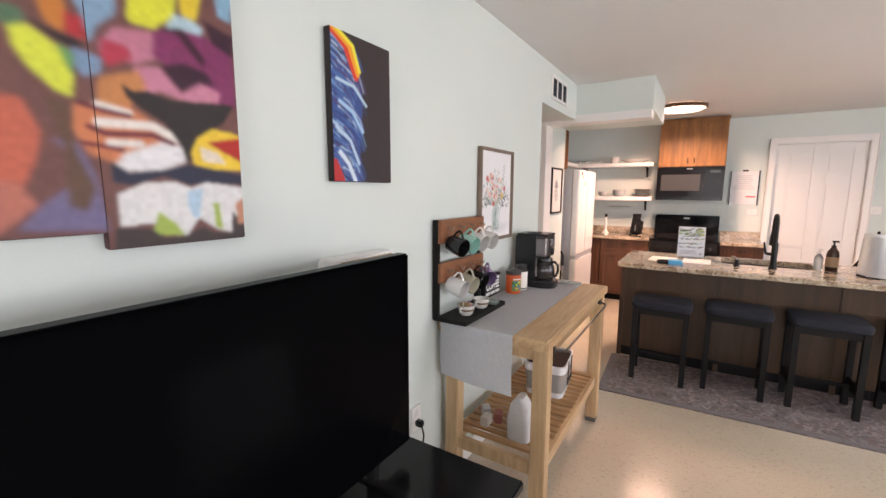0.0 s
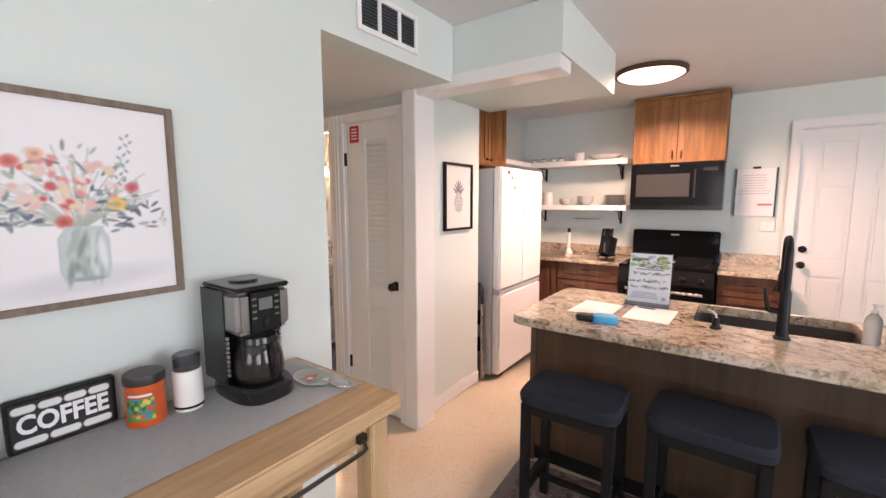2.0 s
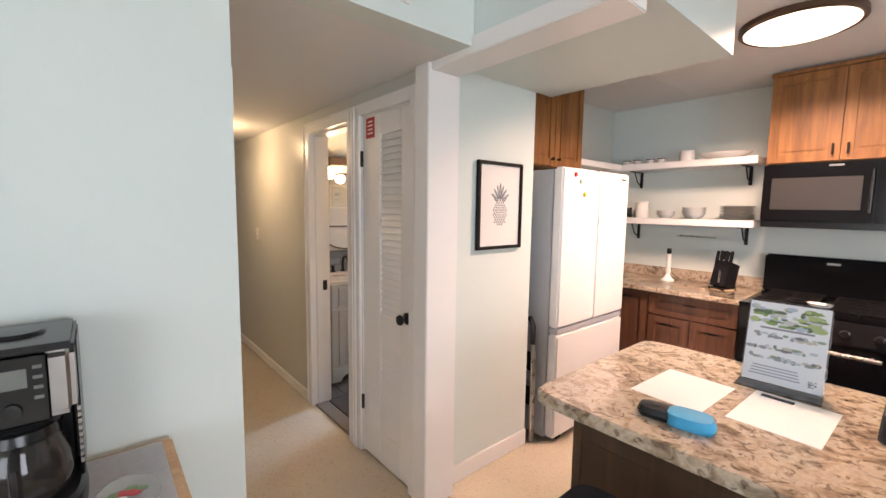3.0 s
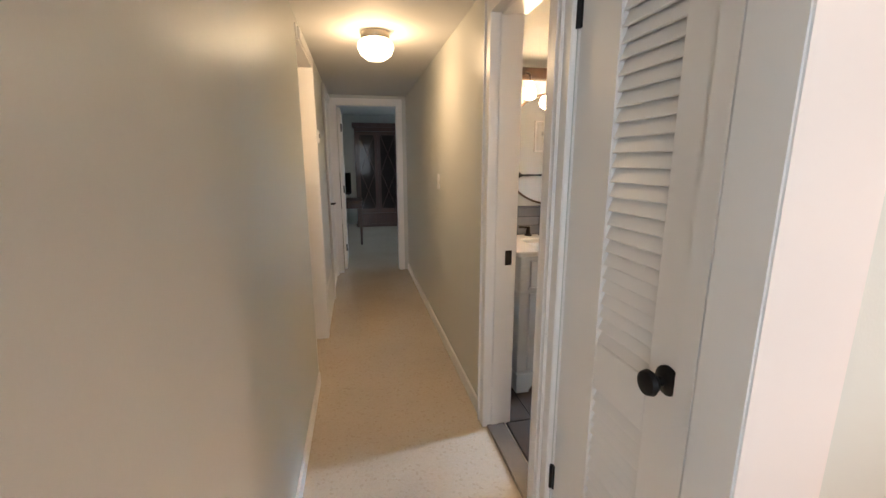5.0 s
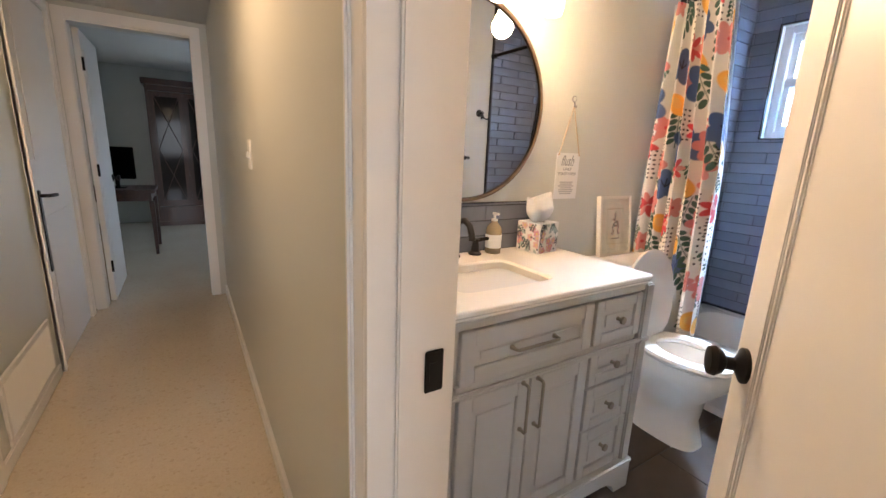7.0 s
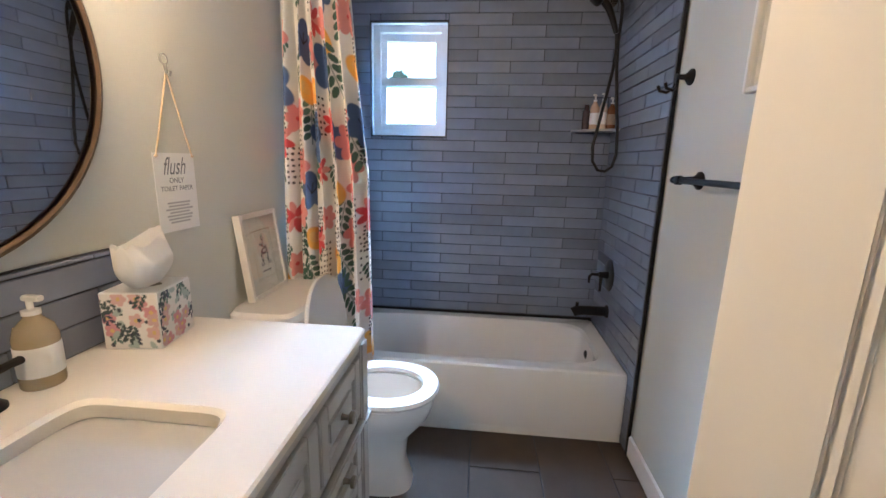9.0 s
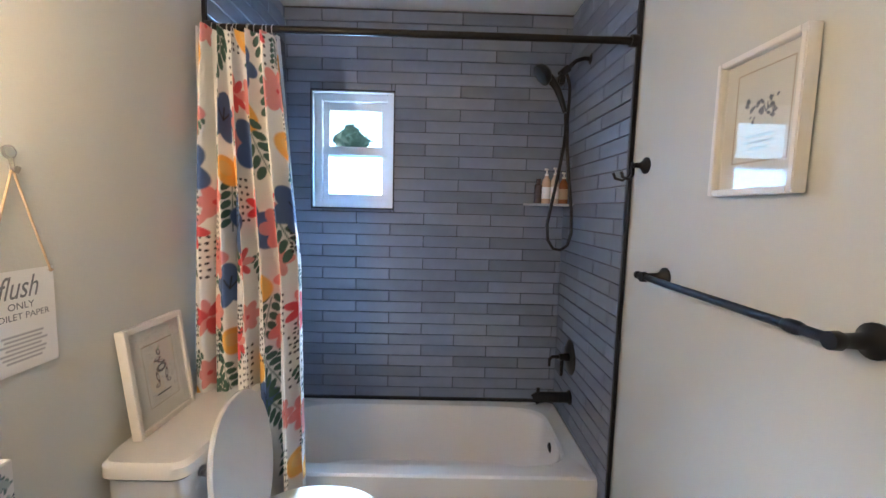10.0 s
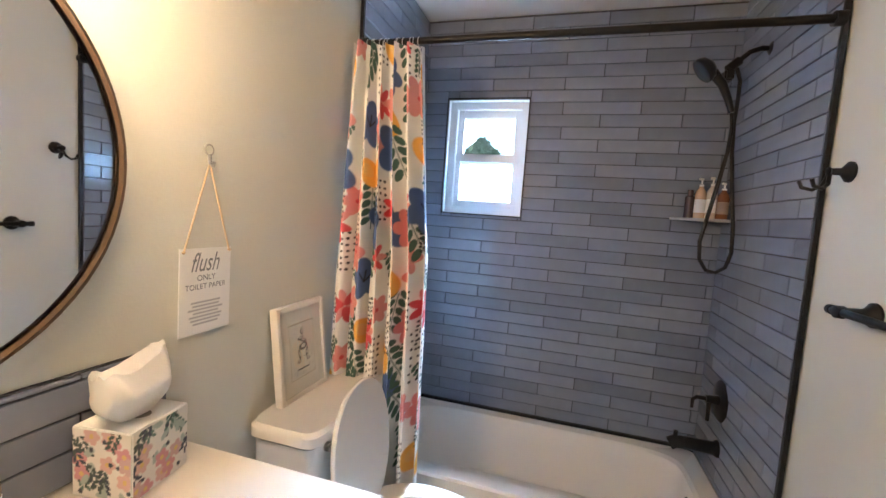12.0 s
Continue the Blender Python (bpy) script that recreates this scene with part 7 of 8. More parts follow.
wpart("overflow", lathe([(0.012, 0), (0.010, 0.002), (0, 0.002)], (-3.297, 5.60, 0.835), 14, "X"), BLACK, vt_)
sp_ = setting("backsplash", box(-3.714, 5.238, 0.888, -3.706, 6.140, 1.088), GROUT, "grout bed of the tiled backsplash", "backsplash")
vf = thing("bathroom_faucet", (-3.662, 5.612, 0.888), "matte black widespread bathroom faucet", "faucet")
part("spout", join(lathe([(0.027, 0), (0.027, 0.006), (0.018, 0.014), (0.014, 0.03)], seg=20), tube([(0, 0, 0.02), (0.0, 0, 0.075), (0.008, 0, 0.115), (0.035, 0, 0.145), (0.07, 0, 0.150), (0.10, 0, 0.135), (0.115, 0, 0.105), (0.118, 0, 0.085)], [0.0145, 0.014, 0.013, 0.0125, 0.012, 0.0115, 0.0115, 0.012], 12)), BLACK, vf)
for s in (-1, 1):
    h = part("handle", join(lathe([(0.026, 0), (0.026, 0.006), (0.017, 0.014), (0.013, 0.05), (0.016, 0.062), (0, 0.066)], (0.0, s * 0.102, 0), 20), tube([(0, s * 0.102, 0.055), (0.004, s * 0.14, 0.060), (0.006, s * 0.172, 0.062)], [0.008, 0.007, 0.008], 10)), BLACK, vf)
mi = thing("round_mirror", (-3.715, 5.672, 1.465), "round wall mirror with a thin bronze frame", "mirror")
part("frame", lathe([(0.356, 0.002), (0.368, 0.002), (0.370, 0.022), (0.362, 0.026), (0.356, 0.022)], (0, 0, 0), 72, "X"), mat("bronze_frame", (0.16, 0.11, 0.075), 0.35, 0.8, var=0.08, scale=20), mi, "thin bronze frame")
part("glass", lathe([(0.358, 0.004), (0.358, 0.0145), (0.0, 0.0145)], (0, 0, 0), 72, "X"), MIRROR, mi, "mirror glass")
vl = thing("vanity_light", (-3.715, 5.68, 1.94), "dark vanity light bar with three glowing shades", "wall light")
part("bar", box(0.001, -0.29, -0.035, 0.055, 0.29, 0.035, 0.004), mat("dark_bronze", (0.045, 0.028, 0.02), 0.4, 0.4, var=0.15, scale=15), vl, "dark bronze bar")
for dy in (-0.24, 0.0, 0.24):
    part("arm", tube([(0.055, dy, -0.005), (0.10, dy, -0.01), (0.155, dy, -0.03), (0.155, dy, -0.07)], 0.008, 10), bpy.data.materials["dark_bronze"], vl)
    o = part("bulb", lathe([(0.014, -0.07), (0.018, -0.085), (0.034, -0.12), (0.038, -0.145), (0.030, -0.172), (0, -0.182)], (0.155, dy, 0), 22), BULB, vl, "glowing bulb")
    o.visible_shadow = False
pump_bottle("hand_soap", (-3.660, 5.802, 0.888, 0, 0, 180), (0.72, 0.58, 0.38), CHALK, 0.165, 0.032, "pale amber hand soap bottle with a white pump and label", "soap bottle", trans=0.5, band=PAPER)

# tissue box
tb = thing("tissue_box", (-3.622, 6.006, 0.888, 0, 0, 9), "floral cardboard tissue box with a tissue pulled out", "tissue box")
part("carton", box(-0.058, -0.063, 0, 0.058, 0.063, 0.125, 0.002), PAPER, tb)


def floral(c, u0, u1, v0, v1, seed, n, k):
    rnd = random.Random(seed)
    for i in range(n):
        u, v = rnd.uniform(u0, u1), rnd.uniform(v0, v1)
        kind = i % 4
        if kind == 0:
            col = rnd.choice(((0.62, 0.30, 0.33), (0.68, 0.45, 0.42), (0.6, 0.40, 0.40)))
            for a in range(5):
                c.ellipse(col, u + 0.006 * k * math.cos(a * 1.257), v + 0.006 * k * math.sin(a * 1.257), 0.0055 * k, 0.0045 * k, a * 72)
            c.ellipse((0.7, 0.5, 0.2), u, v, 0.003 * k, 0.003 * k)
        elif kind == 1:
            col = rnd.choice(((0.06, 0.09, 0.09), (0.12, 0.2, 0.18), (0.05, 0.06, 0.10)))
            t0 = rnd.uniform(50, 130)
            for q in range(4):
                for s in (-1, 1):
                    cu, cv = u + 0.007 * k * q * math.cos(radians(t0)), v + 0.007 * k * q * math.sin(radians(t0))
                    c.ellipse(col, cu + s * 0.004 * k * math.sin(radians(t0)), cv - s * 0.004 * k * math.cos(radians(t0)), 0.0048 * k, 0.0022 * k, t0 + s * 38)
        elif kind == 2:
            c.ellipse((0.40, 0.48, 0.46), u, v, 0.008 * k, 0.004 * k, rnd.uniform(0, 180))
        else:
            c.ellipse((0.06, 0.07, 0.10), u, v, 0.003 * k, 0.003 * k)


for k, (nx, ny) in enumerate(((0, -1), (1, 0), (0, 1), (-1, 0))):
    hw, off = (0.056, 0.0636) if nx == 0 else (0.061, 0.0586)
    c = Canvas(-hw, 0.003, hw, 0.122, 0.0022, (0.78, 0.76, 0.73))
    floral(c, -hw + 0.003, hw - 0.003, 0.008, 0.117, 20 + k, 36, 1.45)
    f = lambda u, v, nx=nx, ny=ny, off=off: np.stack([nx * off - ny * u, ny * off + nx * u, v], -1)
    o = c.sheet("print", f, PRINT, None)
    o.parent = tb
part("slot", lathe([(0.032, 0.1252), (0.030, 0.1258), (0, 0.1258)], (0, 0, 0), 20, sx=1.0, sy=0.6), mat("slot_dark", (0.25, 0.24, 0.22), 0.8), tb)


def tissue():
    """A sheet pulled up from the slot: a folded, slanting wedge with soft creases and a ragged top."""
    bm = bmesh.new()
    rows = []
    for i in range(19):
        f = i / 18
        wide = 0.026 + 0.044 * math.sin(min(1, f * 1.7) * math.pi / 2)
        thick = 0.012 + 0.022 * math.sin(min(1, f * 1.4) * math.pi / 2) - 0.014 * max(0, f - 0.6) / 0.4
        row = []
        for j in range(44):
            a = 2 * math.pi * j / 44
            ca, sa = math.cos(a), math.sin(a)
            ex, ey = math.copysign(abs(ca) ** 0.8, ca), math.copysign(abs(sa) ** 0.55, sa)
            crease = 1 + 0.13 * math.sin(3 * a + 2.2 * f + 0.5) + 0.05 * math.sin(8 * a - 4 * f)
            top = 0.014 * f * ey - 0.010 * f * f * math.sin(2.5 * ey + 1) + 0.004 * f * math.sin(9 * a)
            row.append(bm.verts.new((thick * crease * ex + 0.012 * math.sin(2.6 * f), wide * (1 + 0.3 * (crease - 1)) * ey - 0.016 * f, 0.119 + 0.108 * f + top)))
        rows.append(row)
    for a, b in zip(rows, rows[1:]):
        for j in range(44):
            bm.faces.new((a[j], a[(j + 1) % 44], b[(j + 1) % 44], b[j]))
    bm.faces.new(rows[-1])
    bmesh.ops.recalc_face_normals(bm, faces=bm.faces)
    return bm


part("tissue", tissue(), mat("tissue_paper", (0.80, 0.78, 0.74), 0.9, bump=0.2, bscale=90), tb, "white tissue")

# hanging sign
hs_ = thing("hanging_sign", (-3.712, 6.245, 1.092), "white paper sign hung on a cord from a clear hook", "sign")
wpart("sheet", box(-3.7135, 6.172, 1.092, -3.7115, 6.320, 1.298, 0.0004), PAPER, hs_)
ROPE = mat("jute_cord", (0.55, 0.42, 0.27), 0.9, var=0.2, scale=200)
for y in (6.180, 6.312):
    wpart("cord", tube([(-3.709, 6.246, 1.500), (-3.709, (6.246 + y) / 2, 1.392), (-3.709, y, 1.288)], 0.0022, 8), ROPE, hs_)
    wpart("knot", lathe([(0, -0.005), (0.005, 0), (0, 0.005)], (-3.709, y, 1.290), 10), ROPE, hs_)
wpart("hook", join(lathe([(0.014, 0), (0.014, 0.003), (0.010, 0.004)], (-3.7138, 6.246, 1.530), 16, "X"), tube([(-3.710, 6.246, 1.52), (-3.708, 6.246, 1.498), (-3.700, 6.246, 1.492), (-3.696, 6.246, 1.502)], 0.004, 8)), mat("clear_plastic", (0.75, 0.74, 0.7), 0.1, var=0, trans=0.5), hs_, "clear hook")
INK = mat("grey_ink", (0.20, 0.21, 0.23), 0.7)
for txt, size, z in (("flush", 0.052, 1.262), ("ONLY", 0.020, 1.226), ("TOILET PAPER", 0.0185, 1.205)):
    slant = Matrix.Identity(4) if size < 0.03 else Matrix(((0.85, 0.35, 0, 0), (0, 1.25, 0, 0), (0, 0, 1, 0), (0, 0, 0, 1)))
    wpart("lettering", words(txt, size, pose(-3.7112, 6.246, z, 90, 0, 90) @ slant, 0.0002), INK, hs_)
c = Canvas(6.182, 1.102, 6.310, 1.180, 0.002, (0.80, 0.80, 0.79))
c.bars((0.34, 0.35, 0.38), 6.19, 6.302, 1.172, 1.112, 7, 7, 0.45)
c.sheet("print", on_x(-3.7109), PRINT, hs_, "lines of small grey writing")

# toilet
SIT = Matrix.Translation((-0.015, 0.012, 0)) @ Matrix.Diagonal((0.96, 0.95, 1.065, 1))
to = thing("toilet", (-3.24, 6.625, 0), "white two-piece toilet with its seat down and lid up", "toilet")
part("bowl", turned(loft([rr(-0.04, 0, 0.175, 0.105, 3, 0.0), rr(-0.04, 0, 0.170, 0.100, 3, 0.02), rr(-0.045, 0, 0.146, 0.086, 2.8, 0.12), rr(-0.035, 0, 0.152, 0.098, 2.6, 0.22), rr(0.0, 0, 0.200, 0.160, 2.2, 0.31), rr(0.005, 0, 0.212, 0.175, 2.2, 0.36), rr(0.005, 0, 0.212, 0.176, 2.2, 0.392), rr(0.005, 0, 0.20, 0.165, 2.2, 0.398), rr(0.015, 0, 0.15, 0.118, 2.1, 0.396), rr(0.02, 0, 0.135, 0.105, 2.1, 0.34), rr(0.0, 0, 0.09, 0.07, 2.1, 0.25), rr(-0.02, 0, 0.05, 0.045, 2, 0.21)]), SIT), PORC, to)
part("neck", box(-0.42, -0.105, 0.16, -0.16, 0.105, 0.40, 0.035, 3), PORC, to)
part("seat", turned(loft([rr(0.01, 0, 0.222, 0.184, 2.25, 0.400), rr(0.01, 0, 0.226, 0.188, 2.25, 0.410), rr(0.01, 0, 0.220, 0.182, 2.25, 0.421), rr(0.02, 0, 0.152, 0.120, 2.1, 0.421), rr(0.02, 0, 0.146, 0.114, 2.1, 0.410), rr(0.02, 0, 0.150, 0.118, 2.1, 0.400)], closed=True), SIT), PORC, to, "white seat ring")
lid = turned(loft([rr(0, 0, 0.222, 0.182, 2.25, 0.0), rr(0, 0, 0.226, 0.186, 2.25, 0.006), rr(0, 0, 0.224, 0.184, 2.25, 0.014), rr(0, 0, 0.205, 0.165, 2.25, 0.018)]), pose(-0.205, 0, 0.645, 0, -97, 0))
part("lid", lid, PORC, to, "raised white lid")
part("hinge", join(box(-0.225, -0.09, 0.405, -0.185, -0.05, 0.435, 0.006), box(-0.225, 0.05, 0.405, -0.185, 0.09, 0.435, 0.006)), PORC, to)
part("tank", loft([rr(-0.358, 0, 0.085, 0.205, 8, 0.395), rr(-0.358, 0, 0.098, 0.222, 8, 0.42), rr(-0.355, 0, 0.105, 0.232, 8, 0.752)]), PORC, to, "white tank")
part("tank_lid", loft([rr(-0.352, 0, 0.108, 0.236, 8, 0.753), rr(-0.352, 0, 0.116, 0.244, 8, 0.761), rr(-0.352, 0, 0.116, 0.244, 8, 0.789), rr(-0.352, 0, 0.108, 0.236, 7, 0.801)]), PORC, to, "white tank lid")
part("lever", join(cyl((-0.25, -0.165, 0.735), (-0.235, -0.165, 0.735), 0.014, seg=14), tube([(-0.236, -0.165, 0.735), (-0.225, -0.14, 0.733), (-0.225, -0.10, 0.728)], 0.006, 8)), STEEL, to, "chrome lever")

# framed picture standing on the tank
BOXF = mat("white_frame", (0.80, 0.77, 0.72), 0.35, var=0.03, scale=15)
tp = thing("framed_print", Matrix.Translation((-3.652, 6.476, 0.8030)) @ Matrix.Rotation(radians(-7), 4, "Y"), "white framed print with a dark drawing, leaning on the tank", "picture")
part("frame", framed(0, 0.0, 0.0, 0.245, 0.300, -0.026, 0.0, 0.016), BOXF, tp, "white box frame")
c = Canvas(0.016, 0.016, 0.229, 0.284, 0.0018, (0.78, 0.76, 0.73))
c.poly((0.46, 0.40, 0.32), (0.058, 0.058, 0.187, 0.058, 0.187, 0.237, 0.058, 0.237))
c.poly((0.74, 0.73, 0.71), (0.061, 0.061, 0.184, 0.061, 0.184, 0.234, 0.061, 0.234))
INKC = (0.10, 0.10, 0.13)
for du, dv, ru, rv, tn in ((0, 0.205, 0.008, 0.010, 20), (-0.008, 0.186, 0.016, 0.005, 12), (0.006, 0.176, 0.018, 0.005, -14), (0.004, 0.158, 0.022, 0.012, 8), (-0.016, 0.134, 0.006, 0.018, 14), (0.022, 0.134, 0.006, 0.018, -12), (-0.020, 0.112, 0.010, 0.006, 0), (0.028, 0.112, 0.010, 0.006, 0)):
    c.ellipse(INKC if dv > 0.12 else (0.2, 0.2, 0.24), 0.122 + du, dv, ru, rv, tn, 0.3)
    c.ellipse((0.62, 0.63, 0.64), 0.123 + du, dv + 0.001, ru * 0.55, rv * 0.5, tn, 0.4)
c.stroke((0.3, 0.42, 0.3), 0.004, (0.120, 0.212, 0.128, 0.220))
c.bars(INKC, 0.082, 0.165, 0.092, 0.080, 1, 3, 0.35)
o = c.sheet("print", lambda u, v: np.stack([np.full(u.shape, -0.0075), u, v], -1), PRINT, None)
o.parent = tp
part("backing", box(-0.024, 0.012, 0.012, -0.009, 0.233, 0.288), PAPER, tp)
tpg = part("glass", box(-0.0055, 0.0165, 0.0165, -0.0040, 0.2285, 0.2835), GLASS, tp)
tpg.visible_shadow = False

# framed print on the east wall
ep = thing("framed_print", (-2.176, 6.39, 1.495), "white box-framed print under glass on the wall", "picture")
wpart("frame", framed(0, 6.204, 1.490, 6.450, 1.803, -2.210, -2.180, 0.014), BOXF, ep, "white box frame")
c = Canvas(6.216, 1.502, 6.438, 1.791, 0.0025, (0.74, 0.72, 0.68))
c.poly((0.42, 0.34, 0.24), (6.252, 1.562, 6.408, 1.562, 6.408, 1.762, 6.252, 1.762))
c.poly((0.72, 0.71, 0.68), (6.255, 1.565, 6.405, 1.565, 6.405, 1.759, 6.255, 1.759))
rnd = random.Random(17)
for i in range(26):
    c.ellipse((0.16, 0.17, 0.22), 6.328 + rnd.uniform(-0.045, 0.045), 1.67 + rnd.uniform(-0.022, 0.03), rnd.uniform(0.003, 0.008), rnd.uniform(0.002, 0.007), rnd.uniform(0, 180))
c.bars((0.3, 0.3, 0.34), 6.29, 6.37, 1.625, 1.585, 3, 2, 0.3)
c.c = c.c[:, ::-1]
c.sheet("print", on_x(-2.189), PRINT, ep)
wpart("backing", box(-2.187, 6.210, 1.496, -2.178, 6.444, 1.797), PAPER, ep)
epg = wpart("glass", box(-2.2035, 6.217, 1.503, -2.2015, 6.437, 1.790), GLASS, ep)
epg.visible_shadow = False

# towel bar and robe hook
tbz = thing("towel_bar", (-2.175, 6.36, 1.25), "matte black towel bar on the wall", "towel bar")
for y in (6.052, 6.664):
    wpart("post", lathe([(0.030, 0), (0.030, 0.006), (0.020, 0.014), (0.014, 0.024), (0.012, 0.055), (0.016, 0.062), (0.015, 0.078), (0, 0.080)], (0, 0, 0), 22, "X"), BLACK, tbz).matrix_basis = Matrix.Translation(Vector((-2.176, y, 1.25)) - tbz.matrix_basis.translation) @ pose(0, 0, 0, 0, 0, 180) @ Matrix.Translation(tbz.matrix_basis.translation)
wpart("bar", join(cyl((-2.243, 6.05, 1.25), (-2.243, 6.70, 1.25), 0.0095, seg=16), lathe([(0, -0.012), (0.012, -0.006), (0.012, 0.006), (0, 0.012)], (-2.243, 6.70, 1.25), 14, "Y"), lathe([(0.010, -0.02), (0.013, -0.01), (0.013, 0.01), (0.010, 0.02)], (-2.243, 6.13, 1.25), 14, "Y")), BLACK, tbz)
rh = thing("robe_hook", (-2.175, 6.83, 1.605), "matte black double robe hook on the wall", "hook")
wpart("plate", lathe([(0.028, 0), (0.028, 0.006), (0.018, 0.014), (0.010, 0.022), (0.009, 0.045), (0.013, 0.050), (0, 0.056)], (0, 0, 0), 20, "X"), BLACK, rh).matrix_basis = Matrix.Translation(Vector((-2.176, 6.83, 1.605)) - rh.matrix_basis.translation) @ pose(0, 0, 0, 0, 0, 180) @ Matrix.Translation(rh.matrix_basis.translation)
for s in (-1, 1):
    wpart("prong", tube([(-2.222, 6.83, 1.600), (-2.228, 6.83 + s * 0.012, 1.570), (-2.245, 6.83 + s * 0.024, 1.556), (-2.268, 6.83 + s * 0.030, 1.562), (-2.275, 6.83 + s * 0.032, 1.580)], 0.0055, 10), BLACK, rh)

# tub
tub = thing("bathtub", (-2.94, 7.34, 0), "white alcove bathtub with a straight apron", "bathtub")
TX, TY = -2.9465, 7.335
wpart("shell", loft([rr(TX, TY, 0.7555, 0.335, 60, 0.0, 96), rr(TX, TY, 0.7555, 0.330, 60, 0.045, 96), rr(TX, TY, 0.7555, 0.338, 60, 0.05, 96), rr(TX, TY, 0.7555, 0.340, 50, 0.335, 96), rr(TX, TY, 0.752, 0.337, 40, 0.352, 96), rr(TX, TY, 0.742, 0.327, 34, 0.360, 96), rr(TX + 0.01, TY + 0.005, 0.660, 0.268, 6, 0.358, 96), rr(TX + 0.01, TY + 0.005, 0.645, 0.255, 6, 0.345, 96), rr(TX + 0.02, TY + 0.005, 0.610, 0.225, 5, 0.18, 96), rr(TX + 0.02, TY + 0.005, 0.56, 0.19, 4.5, 0.085, 96), rr(TX + 0.02, TY + 0.005, 0.40, 0.12, 4, 0.07, 96)]), PORC, tub)
wpart("overflow", lathe([(0.032, 0), (0.032, 0.006), (0.024, 0.012), (0, 0.013)], (0, 0, 0), 22, "X"), BLACK, tub, "black overflow plate").matrix_basis = Matrix.Translation(Vector((-2.292, 7.34, 0.275)) - tub.matrix_basis.translation) @ pose(0, 0, 0, 0, 8, 180) @ Matrix.Translation(tub.matrix_basis.translation)

# curtain rod, rings and curtain
cr = thing("curtain_rod", (-2.945, 6.93, 2.047), "matte black shower curtain rod", "curtain rod")
wpart("rod", cyl((-3.70, 6.93, 2.047), (-2.19, 6.93, 2.047), 0.0125, seg=16), BLACK, cr)
for x0, x1 in ((-3.702, -3.675), (-2.215, -2.188)):
    wpart("flange", cyl((x0, 6.93, 2.047), (x1, 6.93, 2.047), 0.021, seg=20), BLACK, cr)
rings = [-3.675 + 0.019 * i + 0.006 * math.sin(i * 2.3) for i in range(12)]
rm = to_mesh("curtain_ring", tube([(0, 0.019 * math.cos(a * math.pi / 8), 0.019 * math.sin(a * math.pi / 8) - 0.006) for a in range(16)], 0.0016, 6, True), STEEL)
for x in rings:
    o = tagged(new("curtain_ring", rm), "thin steel curtain ring on the rod", "curtain ring", "curtain rings")
    o.location, o.rotation_euler = (x, 6.93, 2.047), (0, 0, random.uniform(-0.4, 0.4))


def curtain_shape(u, v):
    """u runs over the flat cloth (0 to 1.15 m), v up from its hem."""
    f = u / 1.15
    drop = 1 - v / 1.69
    low = np.clip(drop * 2.2, 0, 1)
    x = np.maximum(-3.688 + f * (0.245 + 0.085 * low) - 0.02 * drop * (1 - f), -3.696)
    fold = np.sin(f * 2 * np.pi * 5.5 + 0.6 * np.sin(v * 2.1) + 0.8 * drop) + 0.35 * np.sin(f * 2 * np.pi * 11 + v * 1.3)
    x = x + 0.02 * drop * f
    y = 6.897 + (0.026 + 0.018 * low) * fold - 0.040 * low - 0.06 * (1 - f)
    return np.stack([x + 0.006 * np.sin(f * 41 + v), y, 0.325 + v], -1)


cl = Canvas(0.0, 0.0, 1.15, 1.69, 0.0036, (0.80, 0.785, 0.755))
rnd = random.Random(31)
BLUE, CORAL, PINK, YEL, GRN, NAVY = (0.075, 0.125, 0.27), (0.60, 0.075, 0.085), (0.68, 0.27, 0.25), (0.80, 0.43, 0.085), (0.055, 0.115, 0.09), (0.012, 0.014, 0.022)


def m_blue(u, v, s):
    for a in range(5):
        cl.ellipse(BLUE, u + 0.030 * s * math.cos(a * 1.257 + s * 9), v + 0.034 * s * math.sin(a * 1.257 + s * 9), 0.034 * s, 0.026 * s, a * 72 + s * 515)
    for a in range(3):
        cl.stroke(NAVY, 0.005, (u, v - 0.01, u + 0.03 * math.cos(a * 0.9 + 0.5), v + 0.03 * math.sin(a * 0.9 + 0.5)))


def m_coral(u, v, s):
    for a in range(8):
        t = a * 45 + s * 77
        cl.ellipse(CORAL if a % 3 else PINK, u + 0.026 * s * math.cos(radians(t)), v + 0.026 * s * math.sin(radians(t)), 0.024 * s, 0.0105 * s, t)


def m_pink(u, v, s):
    for a in range(6):
        cl.ellipse(PINK, u + 0.022 * s * math.cos(a * 1.047), v + 0.024 * s * math.sin(a * 1.047), 0.024 * s, 0.015 * s, a * 60)
    cl.ellipse(CORAL, u, v, 0.008, 0.008)


def m_yellow(u, v, s):
    cl.ellipse(YEL, u, v, 0.034 * s, 0.046 * s, s * 40)
    cl.ellipse((0.74, 0.46, 0.14), u - 0.008, v + 0.008, 0.016 * s, 0.022 * s, s * 40)


def m_leaf(u, v, s):
    t = rnd.uniform(55, 125)
    cu, sv_ = math.cos(radians(t)), math.sin(radians(t))
    cl.stroke(GRN, 0.004, (u, v, u + 0.115 * s * cu, v + 0.115 * s * sv_))
    for q in range(5):
        for side in (-1, 1):
            w = 0.020 + 0.023 * q
            cl.ellipse(GRN, u + w * s * cu + side * 0.017 * s * sv_, v + w * s * sv_ - side * 0.017 * s * cu, 0.016 * s, 0.0085 * s, t + side * 52)


